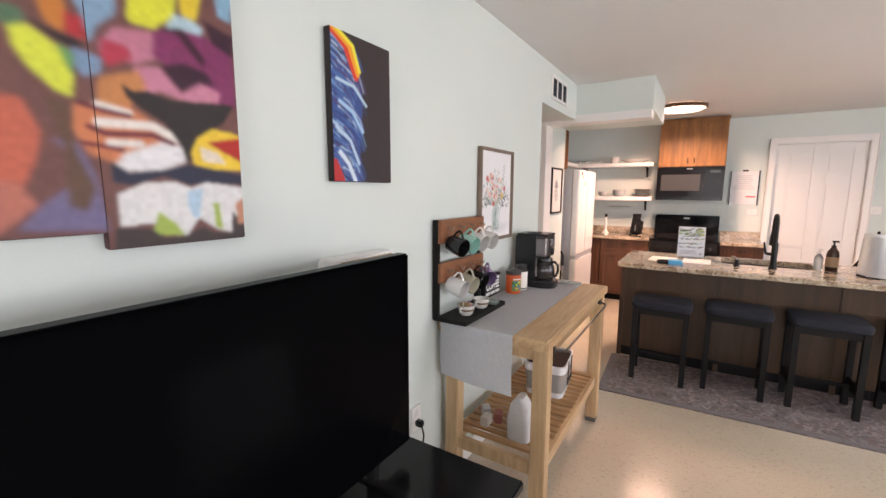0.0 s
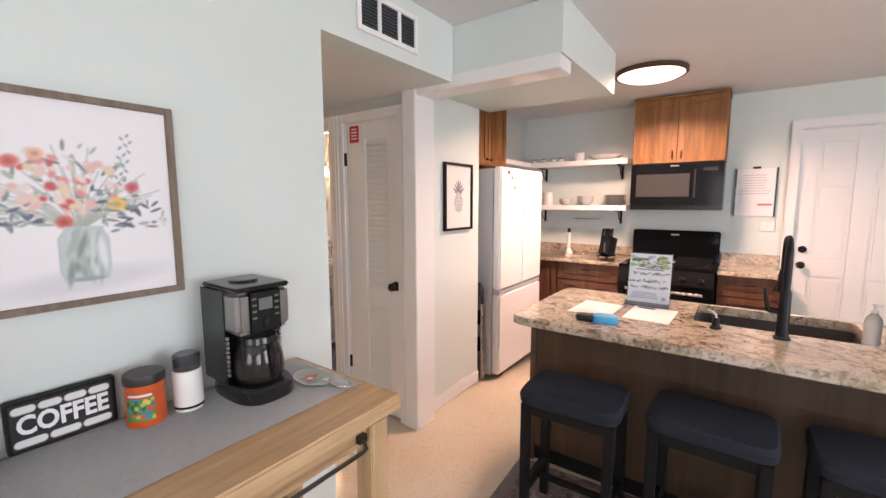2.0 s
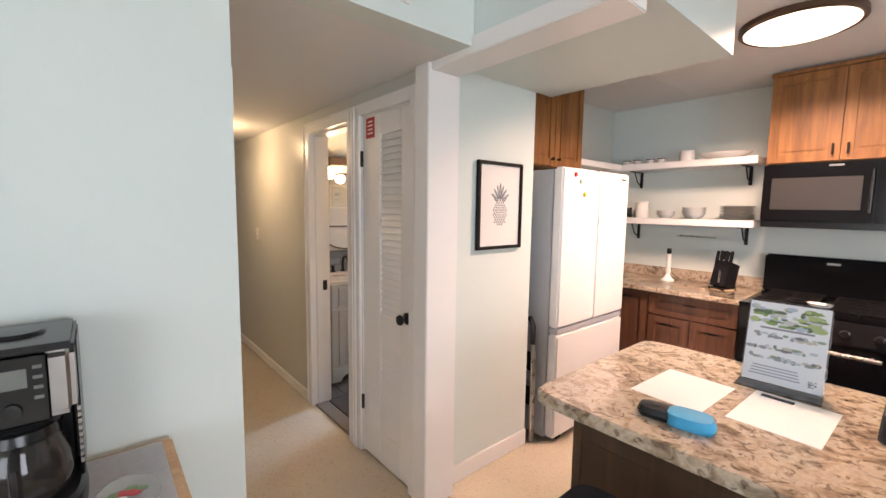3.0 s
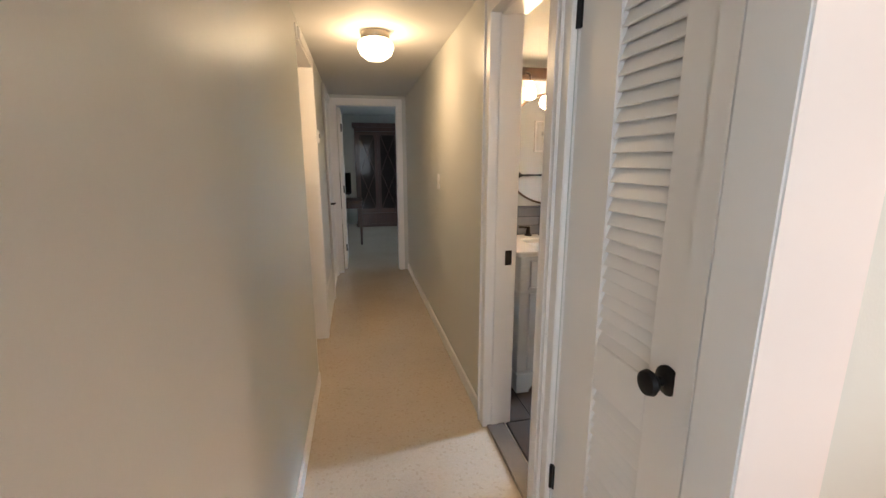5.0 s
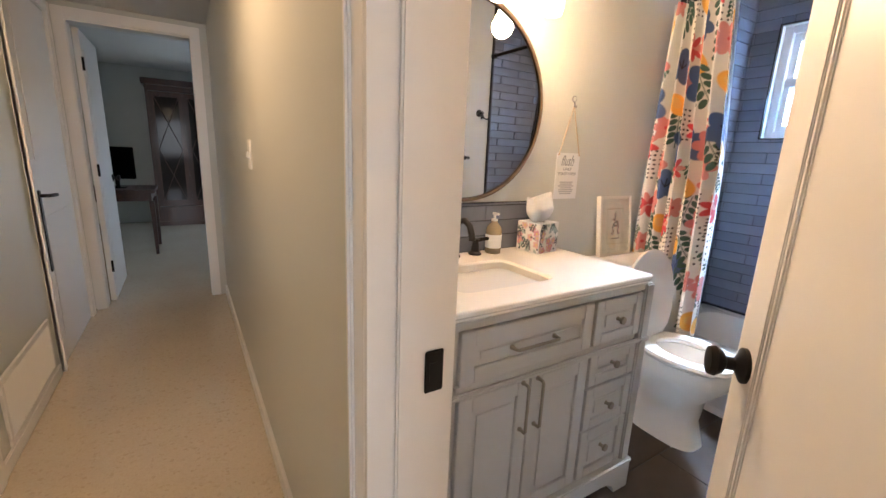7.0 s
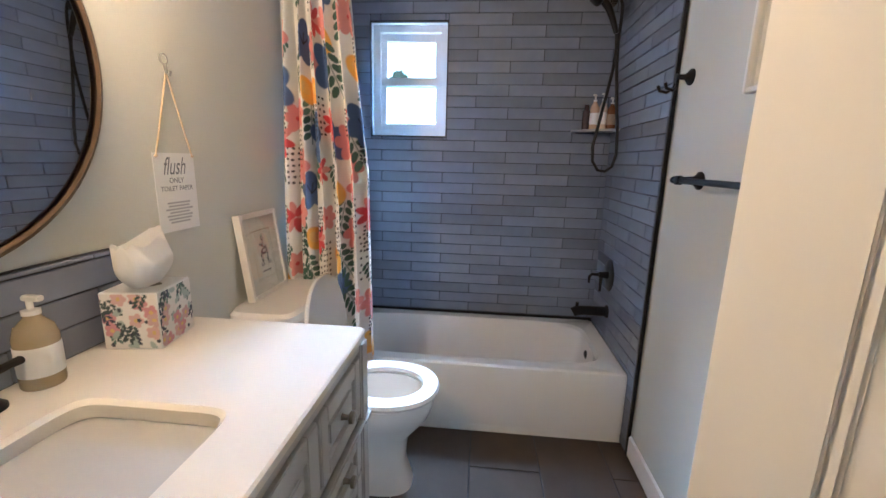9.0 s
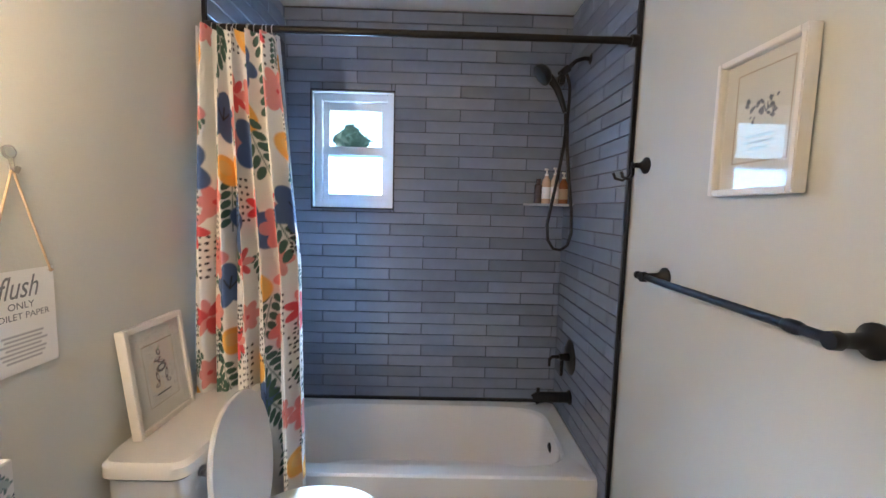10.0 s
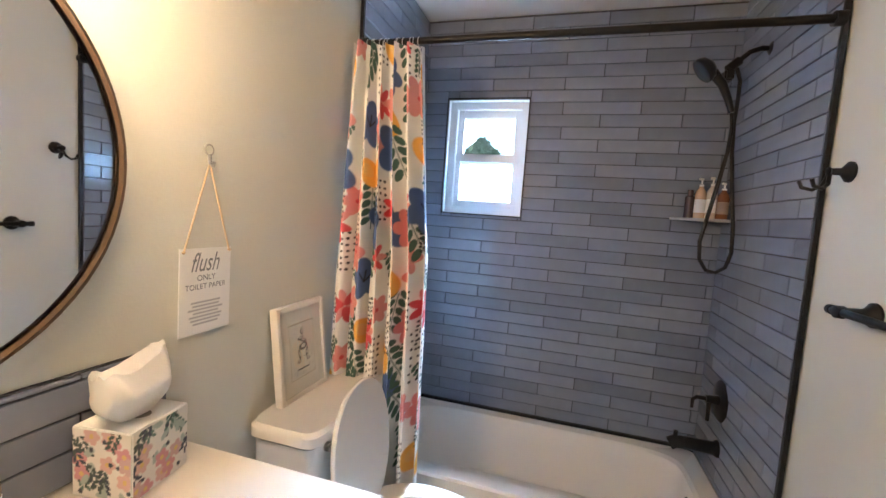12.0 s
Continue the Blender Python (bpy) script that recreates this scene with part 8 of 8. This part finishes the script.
def m_dots(u, v, s):
    for i in range(7):
        for j in range(4):
            cl.ellipse(NAVY, u + (j - 1.5) * 0.017 * s + rnd.uniform(-0.003, 0.003), v + (i - 3) * 0.019 * s + rnd.uniform(-0.003, 0.003), 0.0048, 0.0055, rnd.uniform(0, 90), 0.3)


kinds = (m_blue, m_coral, m_leaf, m_dots, m_yellow, m_pink)
k = 0
for i in range(9):
    for j in range(6):
        u, v = 0.10 + 0.192 * j + rnd.uniform(-0.02, 0.02), 0.09 + 0.188 * i + (0.09 if j % 2 else 0) + rnd.uniform(-0.02, 0.02)
        kinds[(i * 5 + j * 2 + (i * j) % 3) % 6](u, v, rnd.uniform(1.3, 1.7))
        if rnd.random() < 0.95:
            kinds[(i * 2 + j * 5 + 1) % 6](u + 0.09, v + 0.085, rnd.uniform(1.1, 1.4))
        kinds[2 + (i + j) % 2](u + 0.005 + rnd.uniform(-0.015, 0.015), v + 0.080, rnd.uniform(0.75, 0.95))
sc_ = thing("shower_curtain", (-3.52, 6.92, 0.325), "white shower curtain with a bold floral print, drawn aside", "shower curtain")
cl.sheet("cloth", curtain_shape, CLOTHP, sc_)


def liner():
    bm = bmesh.new()
    rows = []
    for i in range(18):
        v = 1.66 * i / 17
        rows.append([bm.verts.new((-3.68 + 0.225 * j / 40 + 0.062 * min(1, 2 * (1 - v / 1.66)) * j / 40, 7.012 - 0.030 * v + 0.016 * math.sin(j * 0.9 + v), 0.375 + v)) for j in range(41)])
    for a, b in zip(rows, rows[1:]):
        for j in range(40):
            bm.faces.new((a[j], a[j + 1], b[j + 1], b[j]))
    bmesh.ops.solidify(bm, geom=bm.faces, thickness=0.0008)
    return bm


wpart("liner", liner(), mat("white_liner", (0.72, 0.75, 0.78), 0.5, var=0.03, bump=0.1, bscale=60), sc_, "plain white liner")

# shower fittings on the east wall
WX = -2.190
sh = thing("hand_shower", (WX, 7.383, 2.143), "matte black hand shower on an arm with a looping hose", "shower")
wpart("flange", lathe([(0.026, 0), (0.026, 0.004), (0.014, 0.012), (0, 0.012)], (0, 0, 0), 20, "X"), BLACK, sh).matrix_basis = Matrix.Translation(Vector((WX, 7.383, 2.143)) - sh.matrix_basis.translation) @ pose(0, 0, 0, 0, 0, 180) @ Matrix.Translation(sh.matrix_basis.translation)
wpart("arm", tube([(WX, 7.383, 2.143), (-2.225, 7.383, 2.145), (-2.262, 7.383, 2.132), (-2.30, 7.383, 2.095)], 0.010, 12), BLACK, sh)
wpart("bracket", join(cyl((-2.295, 7.383, 2.10), (-2.330, 7.378, 2.066), 0.018, seg=16), box(-2.345, 7.355, 2.02, -2.312, 7.40, 2.062, 0.006)), BLACK, sh)
q = Matrix.Translation((-2.415, 7.355, 2.062)) @ Matrix.Rotation(radians(-128), 4, "Y")
wpart("spray_head", turned(lathe([(0, -0.028), (0.026, -0.026), (0.046, -0.010), (0.052, 0.010), (0.050, 0.018), (0.042, 0.022), (0, 0.022)], seg=28), q), BLACK, sh)
wpart("handle", tube([(-2.388, 7.36, 2.050), (-2.350, 7.362, 2.005), (-2.325, 7.362, 1.950), (-2.305, 7.362, 1.895)], [0.020, 0.017, 0.014, 0.011], 12), BLACK, sh)
wpart("hose", tube([(-2.304, 7.362, 1.892), (-2.298, 7.36, 1.83), (-2.305, 7.355, 1.74), (-2.325, 7.35, 1.62), (-2.352, 7.345, 1.47), (-2.368, 7.342, 1.38), (-2.362, 7.34, 1.31), (-2.335, 7.34, 1.268), (-2.300, 7.34, 1.262), (-2.268, 7.342, 1.285), (-2.252, 7.345, 1.345), (-2.256, 7.35, 1.45), (-2.272, 7.355, 1.58), (-2.288, 7.36, 1.74), (-2.292, 7.366, 1.86), (-2.286, 7.372, 1.96), (-2.285, 7.378, 2.02), (-2.300, 7.38, 2.07)], 0.0075, 10), BLACK, sh)
vv = thing("shower_valve", (WX, 7.43, 0.712), "matte black shower valve with a cross lever", "valve")
wpart("plate", turned(lathe([(0.088, 0), (0.088, 0.004), (0.080, 0.009), (0.030, 0.012), (0, 0.012)], (0, 0, 0), 32, "X"), Matrix.Translation((WX, 7.43, 0.712)) @ Matrix.Rotation(math.pi, 4, "Z")), BLACK, vv)
wpart("lever", join(cyl((WX - 0.006, 7.43, 0.712), (WX - 0.060, 7.43, 0.712), 0.022, 0.016, seg=18), tube([(WX - 0.05, 7.43, 0.712), (WX - 0.095, 7.427, 0.714), (WX - 0.108, 7.427, 0.700), (WX - 0.108, 7.427, 0.665)], [0.010, 0.008, 0.008, 0.006], 10), tube([(WX - 0.045, 7.43, 0.70), (WX - 0.05, 7.415, 0.66), (WX - 0.052, 7.407, 0.625)], [0.010, 0.008, 0.007], 10)), BLACK, vv)
ts_ = thing("tub_spout", (WX, 7.400, 0.515), "matte black tub spout over the bath", "spout")
wpart("spout", join(lathe([(0.036, 0), (0.036, 0.01), (0.027, 0.02), (0.027, 0.03)], (0, 0, 0), 20, "X"),), BLACK, ts_).matrix_basis = Matrix.Translation(Vector((WX, 7.400, 0.515)) - ts_.matrix_basis.translation) @ pose(0, 0, 0, 0, 0, 180) @ Matrix.Translation(ts_.matrix_basis.translation)
wpart("nozzle", join(tube([(WX - 0.01, 7.400, 0.515), (WX - 0.13, 7.400, 0.515), (WX - 0.165, 7.400, 0.512), (WX - 0.185, 7.400, 0.500)], [0.027, 0.026, 0.028, 0.026], 18), cyl((WX - 0.165, 7.400, 0.53), (WX - 0.165, 7.400, 0.56), 0.009, seg=12)), BLACK, ts_)
csh = solid("corner_shelf", loft([[(-2.190, 7.674, 1.470), (-2.415, 7.674, 1.470), (-2.37, 7.62, 1.470), (-2.31, 7.56, 1.470), (-2.22, 7.52, 1.470), (-2.190, 7.515, 1.470)], [(-2.190, 7.674, 1.482), (-2.415, 7.674, 1.482), (-2.37, 7.62, 1.482), (-2.31, 7.56, 1.482), (-2.22, 7.52, 1.482), (-2.190, 7.515, 1.482)]]), mat("grey_stone", (0.34, 0.34, 0.35), 0.35, var=0.15, scale=25), "grey stone corner shelf in the shower", "shelf")
for x, y, col, h, r, nm, cap, bd2 in ((-2.345, 7.640, (0.05, 0.03, 0.035), 0.13, 0.020, "dark", None, None), (-2.305, 7.630, (0.55, 0.38, 0.26), 0.185, 0.024, "tan", CHALK, PAPER), (-2.262, 7.622, (0.60, 0.50, 0.42), 0.19, 0.023, "beige", CHALK, PAPER), (-2.222, 7.60, (0.20, 0.075, 0.03), 0.165, 0.024, "amber", CHALK, TAN)):
    if cap is None:
        solid("shampoo_bottle", lathe([(0, 0), (r, 0), (r, h * 0.75), (r * 0.6, h * 0.8), (r * 0.6, h), (0, h)], (x, y, 1.482)), mat("bottle_" + nm, col, 0.25), "dark shampoo bottle on the corner shelf", "bottle", "shower bottles")
    else:
        o = pump_bottle("shampoo_bottle", (x, y, 1.482, 0, 0, 40), col, cap, h, r, nm + " pump bottle on the corner shelf", "bottle", band=bd2, group="shower bottles")

# floor tiles
bf = setting("floor_bath", box(-3.713, 5.10, 0.0, -2.190, 7.0, 0.005), GROUT, "grout bed of the bathroom floor", "floor")
ft = to_mesh("tile", box(-0.148, -0.298, 0, 0.148, 0.298, 0.006, 0.002, 1), FTILE)
for i in range(6):
    for j in range(5):
        x, y = -3.65 + 0.30 * i, 4.95 + 0.60 * j + (0.3 if i % 2 else 0)
        x0, x1, y0, y1 = max(x - 0.148, -3.712), min(x + 0.148, -2.192), max(y - 0.298, 5.102), min(y + 0.298, 6.995)
        if x1 - x0 > 0.02 and y1 - y0 > 0.02:
            whole = x1 - x0 > 0.29 and y1 - y0 > 0.59
            o = new("tile", ft if whole else to_mesh("tile", box(x0 - x, y0 - y, 0, x1 - x, y1 - y, 0.006, 0.002, 1), FTILE))
            o.parent, o.location = bf, (x, y, 0.005)

# wall tiles, each one proud of the grout
ROW, LEN = 0.0616, 0.3665
full = to_mesh("tile", box(-LEN / 2 + 0.0016, -0.0045, -ROW / 2 + 0.0018, LEN / 2 - 0.0018, 0.0045, ROW / 2 - 0.0018, 0.0018, 1), TILE)
tile_meshes = {}


def lay(parent, axis, at, lo, hi, phase, holes=(), z_lo=0.366, z_hi=BC):
    """Running-bond tiles on a wall; axis x or y; cut at the edges and round holes."""
    rnd = random.Random(len(parent.name))
    r, z = 0, z_lo
    while z < z_hi - 0.008:
        z1 = min(z + ROW, z_hi)
        c0 = phase + (LEN / 2 if r % 2 else 0)
        k0 = math.floor((lo - c0) / LEN)
        a = c0 + k0 * LEN
        while a < hi:
            spans = [(max(a, lo), min(a + LEN, hi))]
            for h0, h1, g0, g1 in holes:
                if z1 > g0 + 0.004 and z < g1 - 0.004:
                    nxt = []
                    for s0, s1 in spans:
                        if s0 < h0:
                            nxt.append((s0, min(s1, h0)))
                        if s1 > h1:
                            nxt.append((max(s0, h1), s1))
                    spans = nxt
            pieces = [(s0, s1, z, z1) for s0, s1 in spans]
            for h0, h1, g0, g1 in holes:
                b0, b1 = max(a, h0), min(a + LEN, h1)
                if z < g1 - 0.004 and z1 > g1 + 0.012:
                    pieces.append((b0, b1, g1, z1))
                if z1 > g0 + 0.004 and z < g0 - 0.012:
                    pieces.append((b0, b1, z, g0))
            for s0, s1, q0, q1 in pieces:
                if s1 - s0 < 0.012:
                    continue
                key = (round(s1 - s0, 3), round(q1 - q0, 3))
                if key == (round(LEN, 3), round(ROW, 3)):
                    me = full
                else:
                    if key not in tile_meshes:
                        w, h = key[0] / 2, key[1] / 2
                        tile_meshes[key] = to_mesh("tile", box(-w + 0.0016, -0.0045, -h + 0.0018, w - 0.0018, 0.0045, h - 0.0018, 0.0018, 1), TILE)
                    me = tile_meshes[key]
                o = new("tile", me)
                o.parent = parent
                jig = rnd.uniform(-0.0006, 0.0006)
                tilt = (rnd.uniform(-0.45, 0.45), 0, rnd.uniform(-0.14, 0.14))
                if axis == "x":
                    o.matrix_basis = pose((s0 + s1) / 2, at + jig, (q0 + q1) / 2, *tilt)
                else:
                    o.matrix_basis = pose(at + jig, (s0 + s1) / 2, (q0 + q1) / 2, tilt[0], 0, 90 + tilt[2])
            a += LEN
        z, r = z1, r + 1


lay(bath_north, "x", 7.686, -3.703, -2.188, -2.955, [(-3.566, -3.120, 1.430, 2.054)])
lay(bpy.data.objects["wall_shower_west"], "y", -3.700, 6.938, 7.680, 7.10)
lay(bpy.data.objects["wall_shower_east"], "y", -2.190, 6.938, 7.680, 7.02, z_lo=0.366 - 6 * ROW + 0.006)
lay(sp_, "y", -3.704, 5.240, 6.138, 5.42, z_lo=0.890, z_hi=1.087)

# ---- hall ----
hl = thing("hall_light", (-3.80, 4.515, HC), "flush hall lamp with a glowing glass dome", "ceiling light")
part("base", lathe([(0.085, 0), (0.088, -0.03), (0.080, -0.045), (0, -0.045)], seg=32), NICKEL, hl, "metal base ring")
o = part("dome", lathe([(0.080, -0.040), (0.105, -0.060), (0.112, -0.090), (0.095, -0.130), (0.055, -0.158), (0, -0.168)], seg=32), LAMPH, hl, "glowing glass dome")
o.visible_shadow = False
sw = thing("switch_plate", (-4.20, 4.985, 1.24), "white light switch plate on the hall wall", "switch", "wall switches")
part("plate", box(-0.036, -0.007, -0.058, 0.036, 0.0, 0.058, 0.003), TRIM, sw)
part("toggle", box(-0.006, -0.016, -0.012, 0.006, -0.006, 0.012, 0.002), PORC, sw)
cx = thing("door_chime", (-1.46, 4.074, 1.79), "white plastic door chime with a dark slot", "door chime")
part("case", box(-0.045, 0.001, 0.0, 0.045, 0.048, 0.155, 0.006), TRIM, cx)
part("slot", box(0.044, 0.018, 0.055, 0.0462, 0.034, 0.11, 0.001), BPLAS, cx, "dark slot")
th = thing("thermostat", (-4.40, 4.074, 1.53), "small white thermostat on the hall wall", "thermostat")
part("case", box(-0.05, 0.001, 0, 0.05, 0.026, 0.09, 0.005), TRIM, th)
part("display", box(-0.03, 0.0255, 0.035, 0.03, 0.0275, 0.07), bpy.data.materials["lcd_grey"], th)
hv = thing("floor_vent", (-4.73, 4.074, 0.07), "white wall register low on the hall wall", "vent")
wpart("frame", join(box(-5.14, 4.0755, 0.07, -4.45, 4.086, 0.10, 0.003), box(-5.14, 4.0755, 0.33, -4.45, 4.086, 0.36, 0.003), box(-5.14, 4.0755, 0.10, -5.11, 4.086, 0.33, 0.003), box(-4.48, 4.0755, 0.10, -4.45, 4.086, 0.33, 0.003)), TRIM, hv)
wpart("backing", box(-5.11, 4.0752, 0.10, -4.48, 4.077, 0.33), FRIDGES, hv)
fin = to_mesh("fin", turned(box(-0.002, -0.006, -0.115, 0.002, 0.006, 0.115), pose(0, 0, 0, 0, 0, 30)), TRIM)
for i in range(19):
    o = new("fin", fin)
    o.parent, o.location = hv, Vector((-5.095 + 0.033 * i, 4.083, 0.215)) - hv.matrix_basis.translation

# side room door, open against the room
sdr = setting("door_4", join(box(-4.240, 3.30, 0.015, -4.205, 3.955, 2.03, 0.003)), TRIM, "plain white side room door, standing open", "door")
for z in (0.30, 1.05, 1.80):
    part("hinge", join(cyl((-4.237, 3.962, z - 0.045), (-4.237, 3.962, z + 0.045), 0.008, seg=12), box(-4.2445, 3.962, z - 0.045, -4.2415, 3.995, z + 0.045)), BLACK, sdr, "black hinge")
part("knob", knob((-4.205, 3.37, 0.93), "X", 1, BLACK), BLACK, sdr, "round black door knob")
# closed door further down the hall
hd = setting("door_5", join(box(-6.13, 4.055, 0.012, -5.31, 4.078, 2.04, 0.003), box(-6.02, 4.075, 1.15, -5.42, 4.082, 1.92, 0.004), box(-6.02, 4.075, 0.15, -5.42, 4.082, 0.85, 0.004)), TRIM, "white hall door, closed", "door")
part("handle", join(box(-5.40, 4.078, 0.55, -5.36, 4.086, 1.0, 0.004), tube([(-5.38, 4.084, 0.97), (-5.38, 4.125, 0.97), (-5.40, 4.130, 0.97), (-5.49, 4.130, 0.965)], 0.010, 10)), BLACK, hd, "long black handle plate with a lever")
casing_y("trim_hall_door", -6.13, -5.31, 2.05, 4.074, 1, 0.065)
# door at the end of the hall, swung into the far room
ed = setting("door_6", join(box(-7.16, 4.160, 0.015, -6.435, 4.195, 2.04, 0.003), box(-7.06, 4.192, 1.15, -6.535, 4.199, 1.92, 0.006), box(-7.06, 4.192, 0.15, -6.535, 4.199, 0.95, 0.006)), TRIM, "white panelled door, swung open into the far room", "door")
for z in (0.30, 1.05, 1.80):
    part("hinge", cyl((-6.430, 4.20, z - 0.045), (-6.430, 4.20, z + 0.045), 0.008, seg=12), BLACK, ed, "black hinge")
part("knob", knob((-7.09, 4.195, 0.95), "Y", 1, BLACK), BLACK, ed, "round black door knob")

# ---- far room ----
ar = thing("armoire", (-10.35, 4.80, 0), "dark reddish wood armoire with glass doors", "armoire")
wpart("body", join(box(-10.59, 4.40, 0.06, -10.12, 4.44, 2.10, 0.003), box(-10.59, 5.30, 0.06, -10.12, 5.34, 2.10, 0.003), box(-10.59, 4.44, 0.06, -10.57, 5.30, 2.10), box(-10.57, 4.44, 0.06, -10.12, 5.30, 0.30, 0.003), box(-10.57, 4.44, 2.02, -10.12, 5.30, 2.10, 0.003)), DARKW, ar)
wpart("crown", box(-10.595, 4.36, 2.10, -10.08, 5.38, 2.19, 0.012), DARKW, ar)
wpart("plinth", box(-10.58, 4.38, 0, -10.11, 5.36, 0.07, 0.004), DARKW, ar)
for z in (0.75, 1.15, 1.55):
    wpart("shelf", box(-10.57, 4.44, z, -10.16, 5.30, z + 0.02), DARKW, ar)
for y0, y1 in ((4.44, 4.868), (4.872, 5.30)):
    d = wpart("door", join(box(-10.12, y0, 0.31, -10.095, y0 + 0.06, 2.01, 0.003), box(-10.12, y1 - 0.06, 0.31, -10.095, y1, 2.01, 0.003), box(-10.12, y0 + 0.06, 0.31, -10.095, y1 - 0.06, 0.40, 0.003), box(-10.12, y0 + 0.06, 1.94, -10.095, y1 - 0.06, 2.01, 0.003), tube([(-10.10, y0 + 0.06, 0.40), (-10.10, y1 - 0.06, 1.17)], 0.006, 6), tube([(-10.10, y1 - 0.06, 0.40), (-10.10, y0 + 0.06, 1.17)], 0.006, 6), tube([(-10.10, y0 + 0.06, 1.17), (-10.10, y1 - 0.06, 1.94)], 0.006, 6), tube([(-10.10, y1 - 0.06, 1.17), (-10.10, y0 + 0.06, 1.94)], 0.006, 6)), DARKW, ar)
    wpart("pane", box(-10.112, y0 + 0.06, 0.40, -10.108, y1 - 0.06, 1.94), mat("armoire_glass", (0.02, 0.014, 0.012), 0.08, var=0.05, spec=0.12) if "armoire_glass" not in bpy.data.materials else bpy.data.materials["armoire_glass"], d, "dark glass")
ar.location.y -= 0.06
tbl = thing("side_table", (-8.35, 4.05, 0), "dark reddish wooden side table", "table")
wpart("tabletop", box(-8.75, 3.55, 0.71, -8.08, 4.44, 0.75, 0.006), DARKW, tbl)
wpart("apron", box(-8.71, 3.59, 0.62, -8.12, 4.40, 0.71, 0.003), DARKW, tbl)
for x in (-8.72, -8.15):
    for y in (3.58, 4.37):
        wpart("leg", loft([rr(x + 0.03, y + 0.03, 0.016, 0.016, 8, 0.0, 16), rr(x + 0.03, y + 0.03, 0.026, 0.026, 8, 0.62, 16)]), DARKW, tbl)
mo = thing("monitor", (-8.40, 4.18, 0.75, 0, 0, 0), "black flat monitor on the side table", "monitor")
part("screen", box(-0.02, -0.28, 0.10, 0.02, 0.08, 0.46, 0.006), TVSCR, mo)
part("stand", join(box(-0.09, -0.18, 0, 0.09, -0.02, 0.012, 0.004), box(-0.012, -0.12, 0.01, 0.012, -0.08, 0.14, 0.003)), BPLAS, mo)


# ---- tree outside the bathroom window ----
def tree(at, height, seed):
    rnd = random.Random(seed)
    t = thing("tree", at, "leafy green tree outside the bathroom window", "tree")
    part("trunk", join(tube([(0, 0, 0), (0.05, 0.02, height * 0.35), (-0.05, 0.06, height * 0.7), (0, 0.05, height * 0.95)], [0.22, 0.17, 0.10, 0.03], 10),
                       *[tube([(0, 0, height * (0.35 + 0.05 * i)), (math.cos(i * 2.4) * 0.8, math.sin(i * 2.4) * 0.8, height * (0.45 + 0.05 * i)), (math.cos(i * 2.4) * 1.5, math.sin(i * 2.4) * 1.5, height * (0.52 + 0.05 * i))], [0.08, 0.05, 0.02], 8) for i in range(9)]), mat("bark", (0.10, 0.075, 0.055), 0.9, var=0.3, scale=12), t)
    n = 3000
    rng = np.random.RandomState(seed)
    hh = rng.rand(n) ** 0.8
    rad = (1.05 - hh) * 2.5 * np.sqrt(rng.rand(n)) * (0.75 + 0.35 * np.sin(hh * 23))
    ang = rng.rand(n) * 2 * np.pi
    c = np.stack([rad * np.cos(ang), rad * np.sin(ang), height * (0.34 + 0.68 * hh)], 1)
    d1, d2 = rng.randn(n, 3), rng.randn(n, 3)
    d1 /= np.linalg.norm(d1, axis=1, keepdims=True)
    d2 /= np.linalg.norm(d2, axis=1, keepdims=True)
    s = 0.10 + 0.08 * rng.rand(n, 1)
    v = np.stack([c - d1 * s, c + d2 * s * 0.5, c + d1 * s, c - d2 * s * 0.5], 1).reshape(-1, 3)
    me = bpy.data.meshes.new("crown")
    me.from_pydata(v.tolist(), [], np.arange(4 * n).reshape(-1, 4).tolist())
    me.materials.append(mat("leaves", (0.24, 0.31, 0.23), 0.5, var=0.4, scale=3))
    o = new("crown", me)
    o.parent = t
    tagged(o, kind="stuff")


tree((-5.3, 17.0, -0.2), 3.7, 3)
setting("backdrop", box(-70, 75.0, -0.3, 40, 75.2, 50), glow, "bright hazy pale blue sky in the distance", "sky")
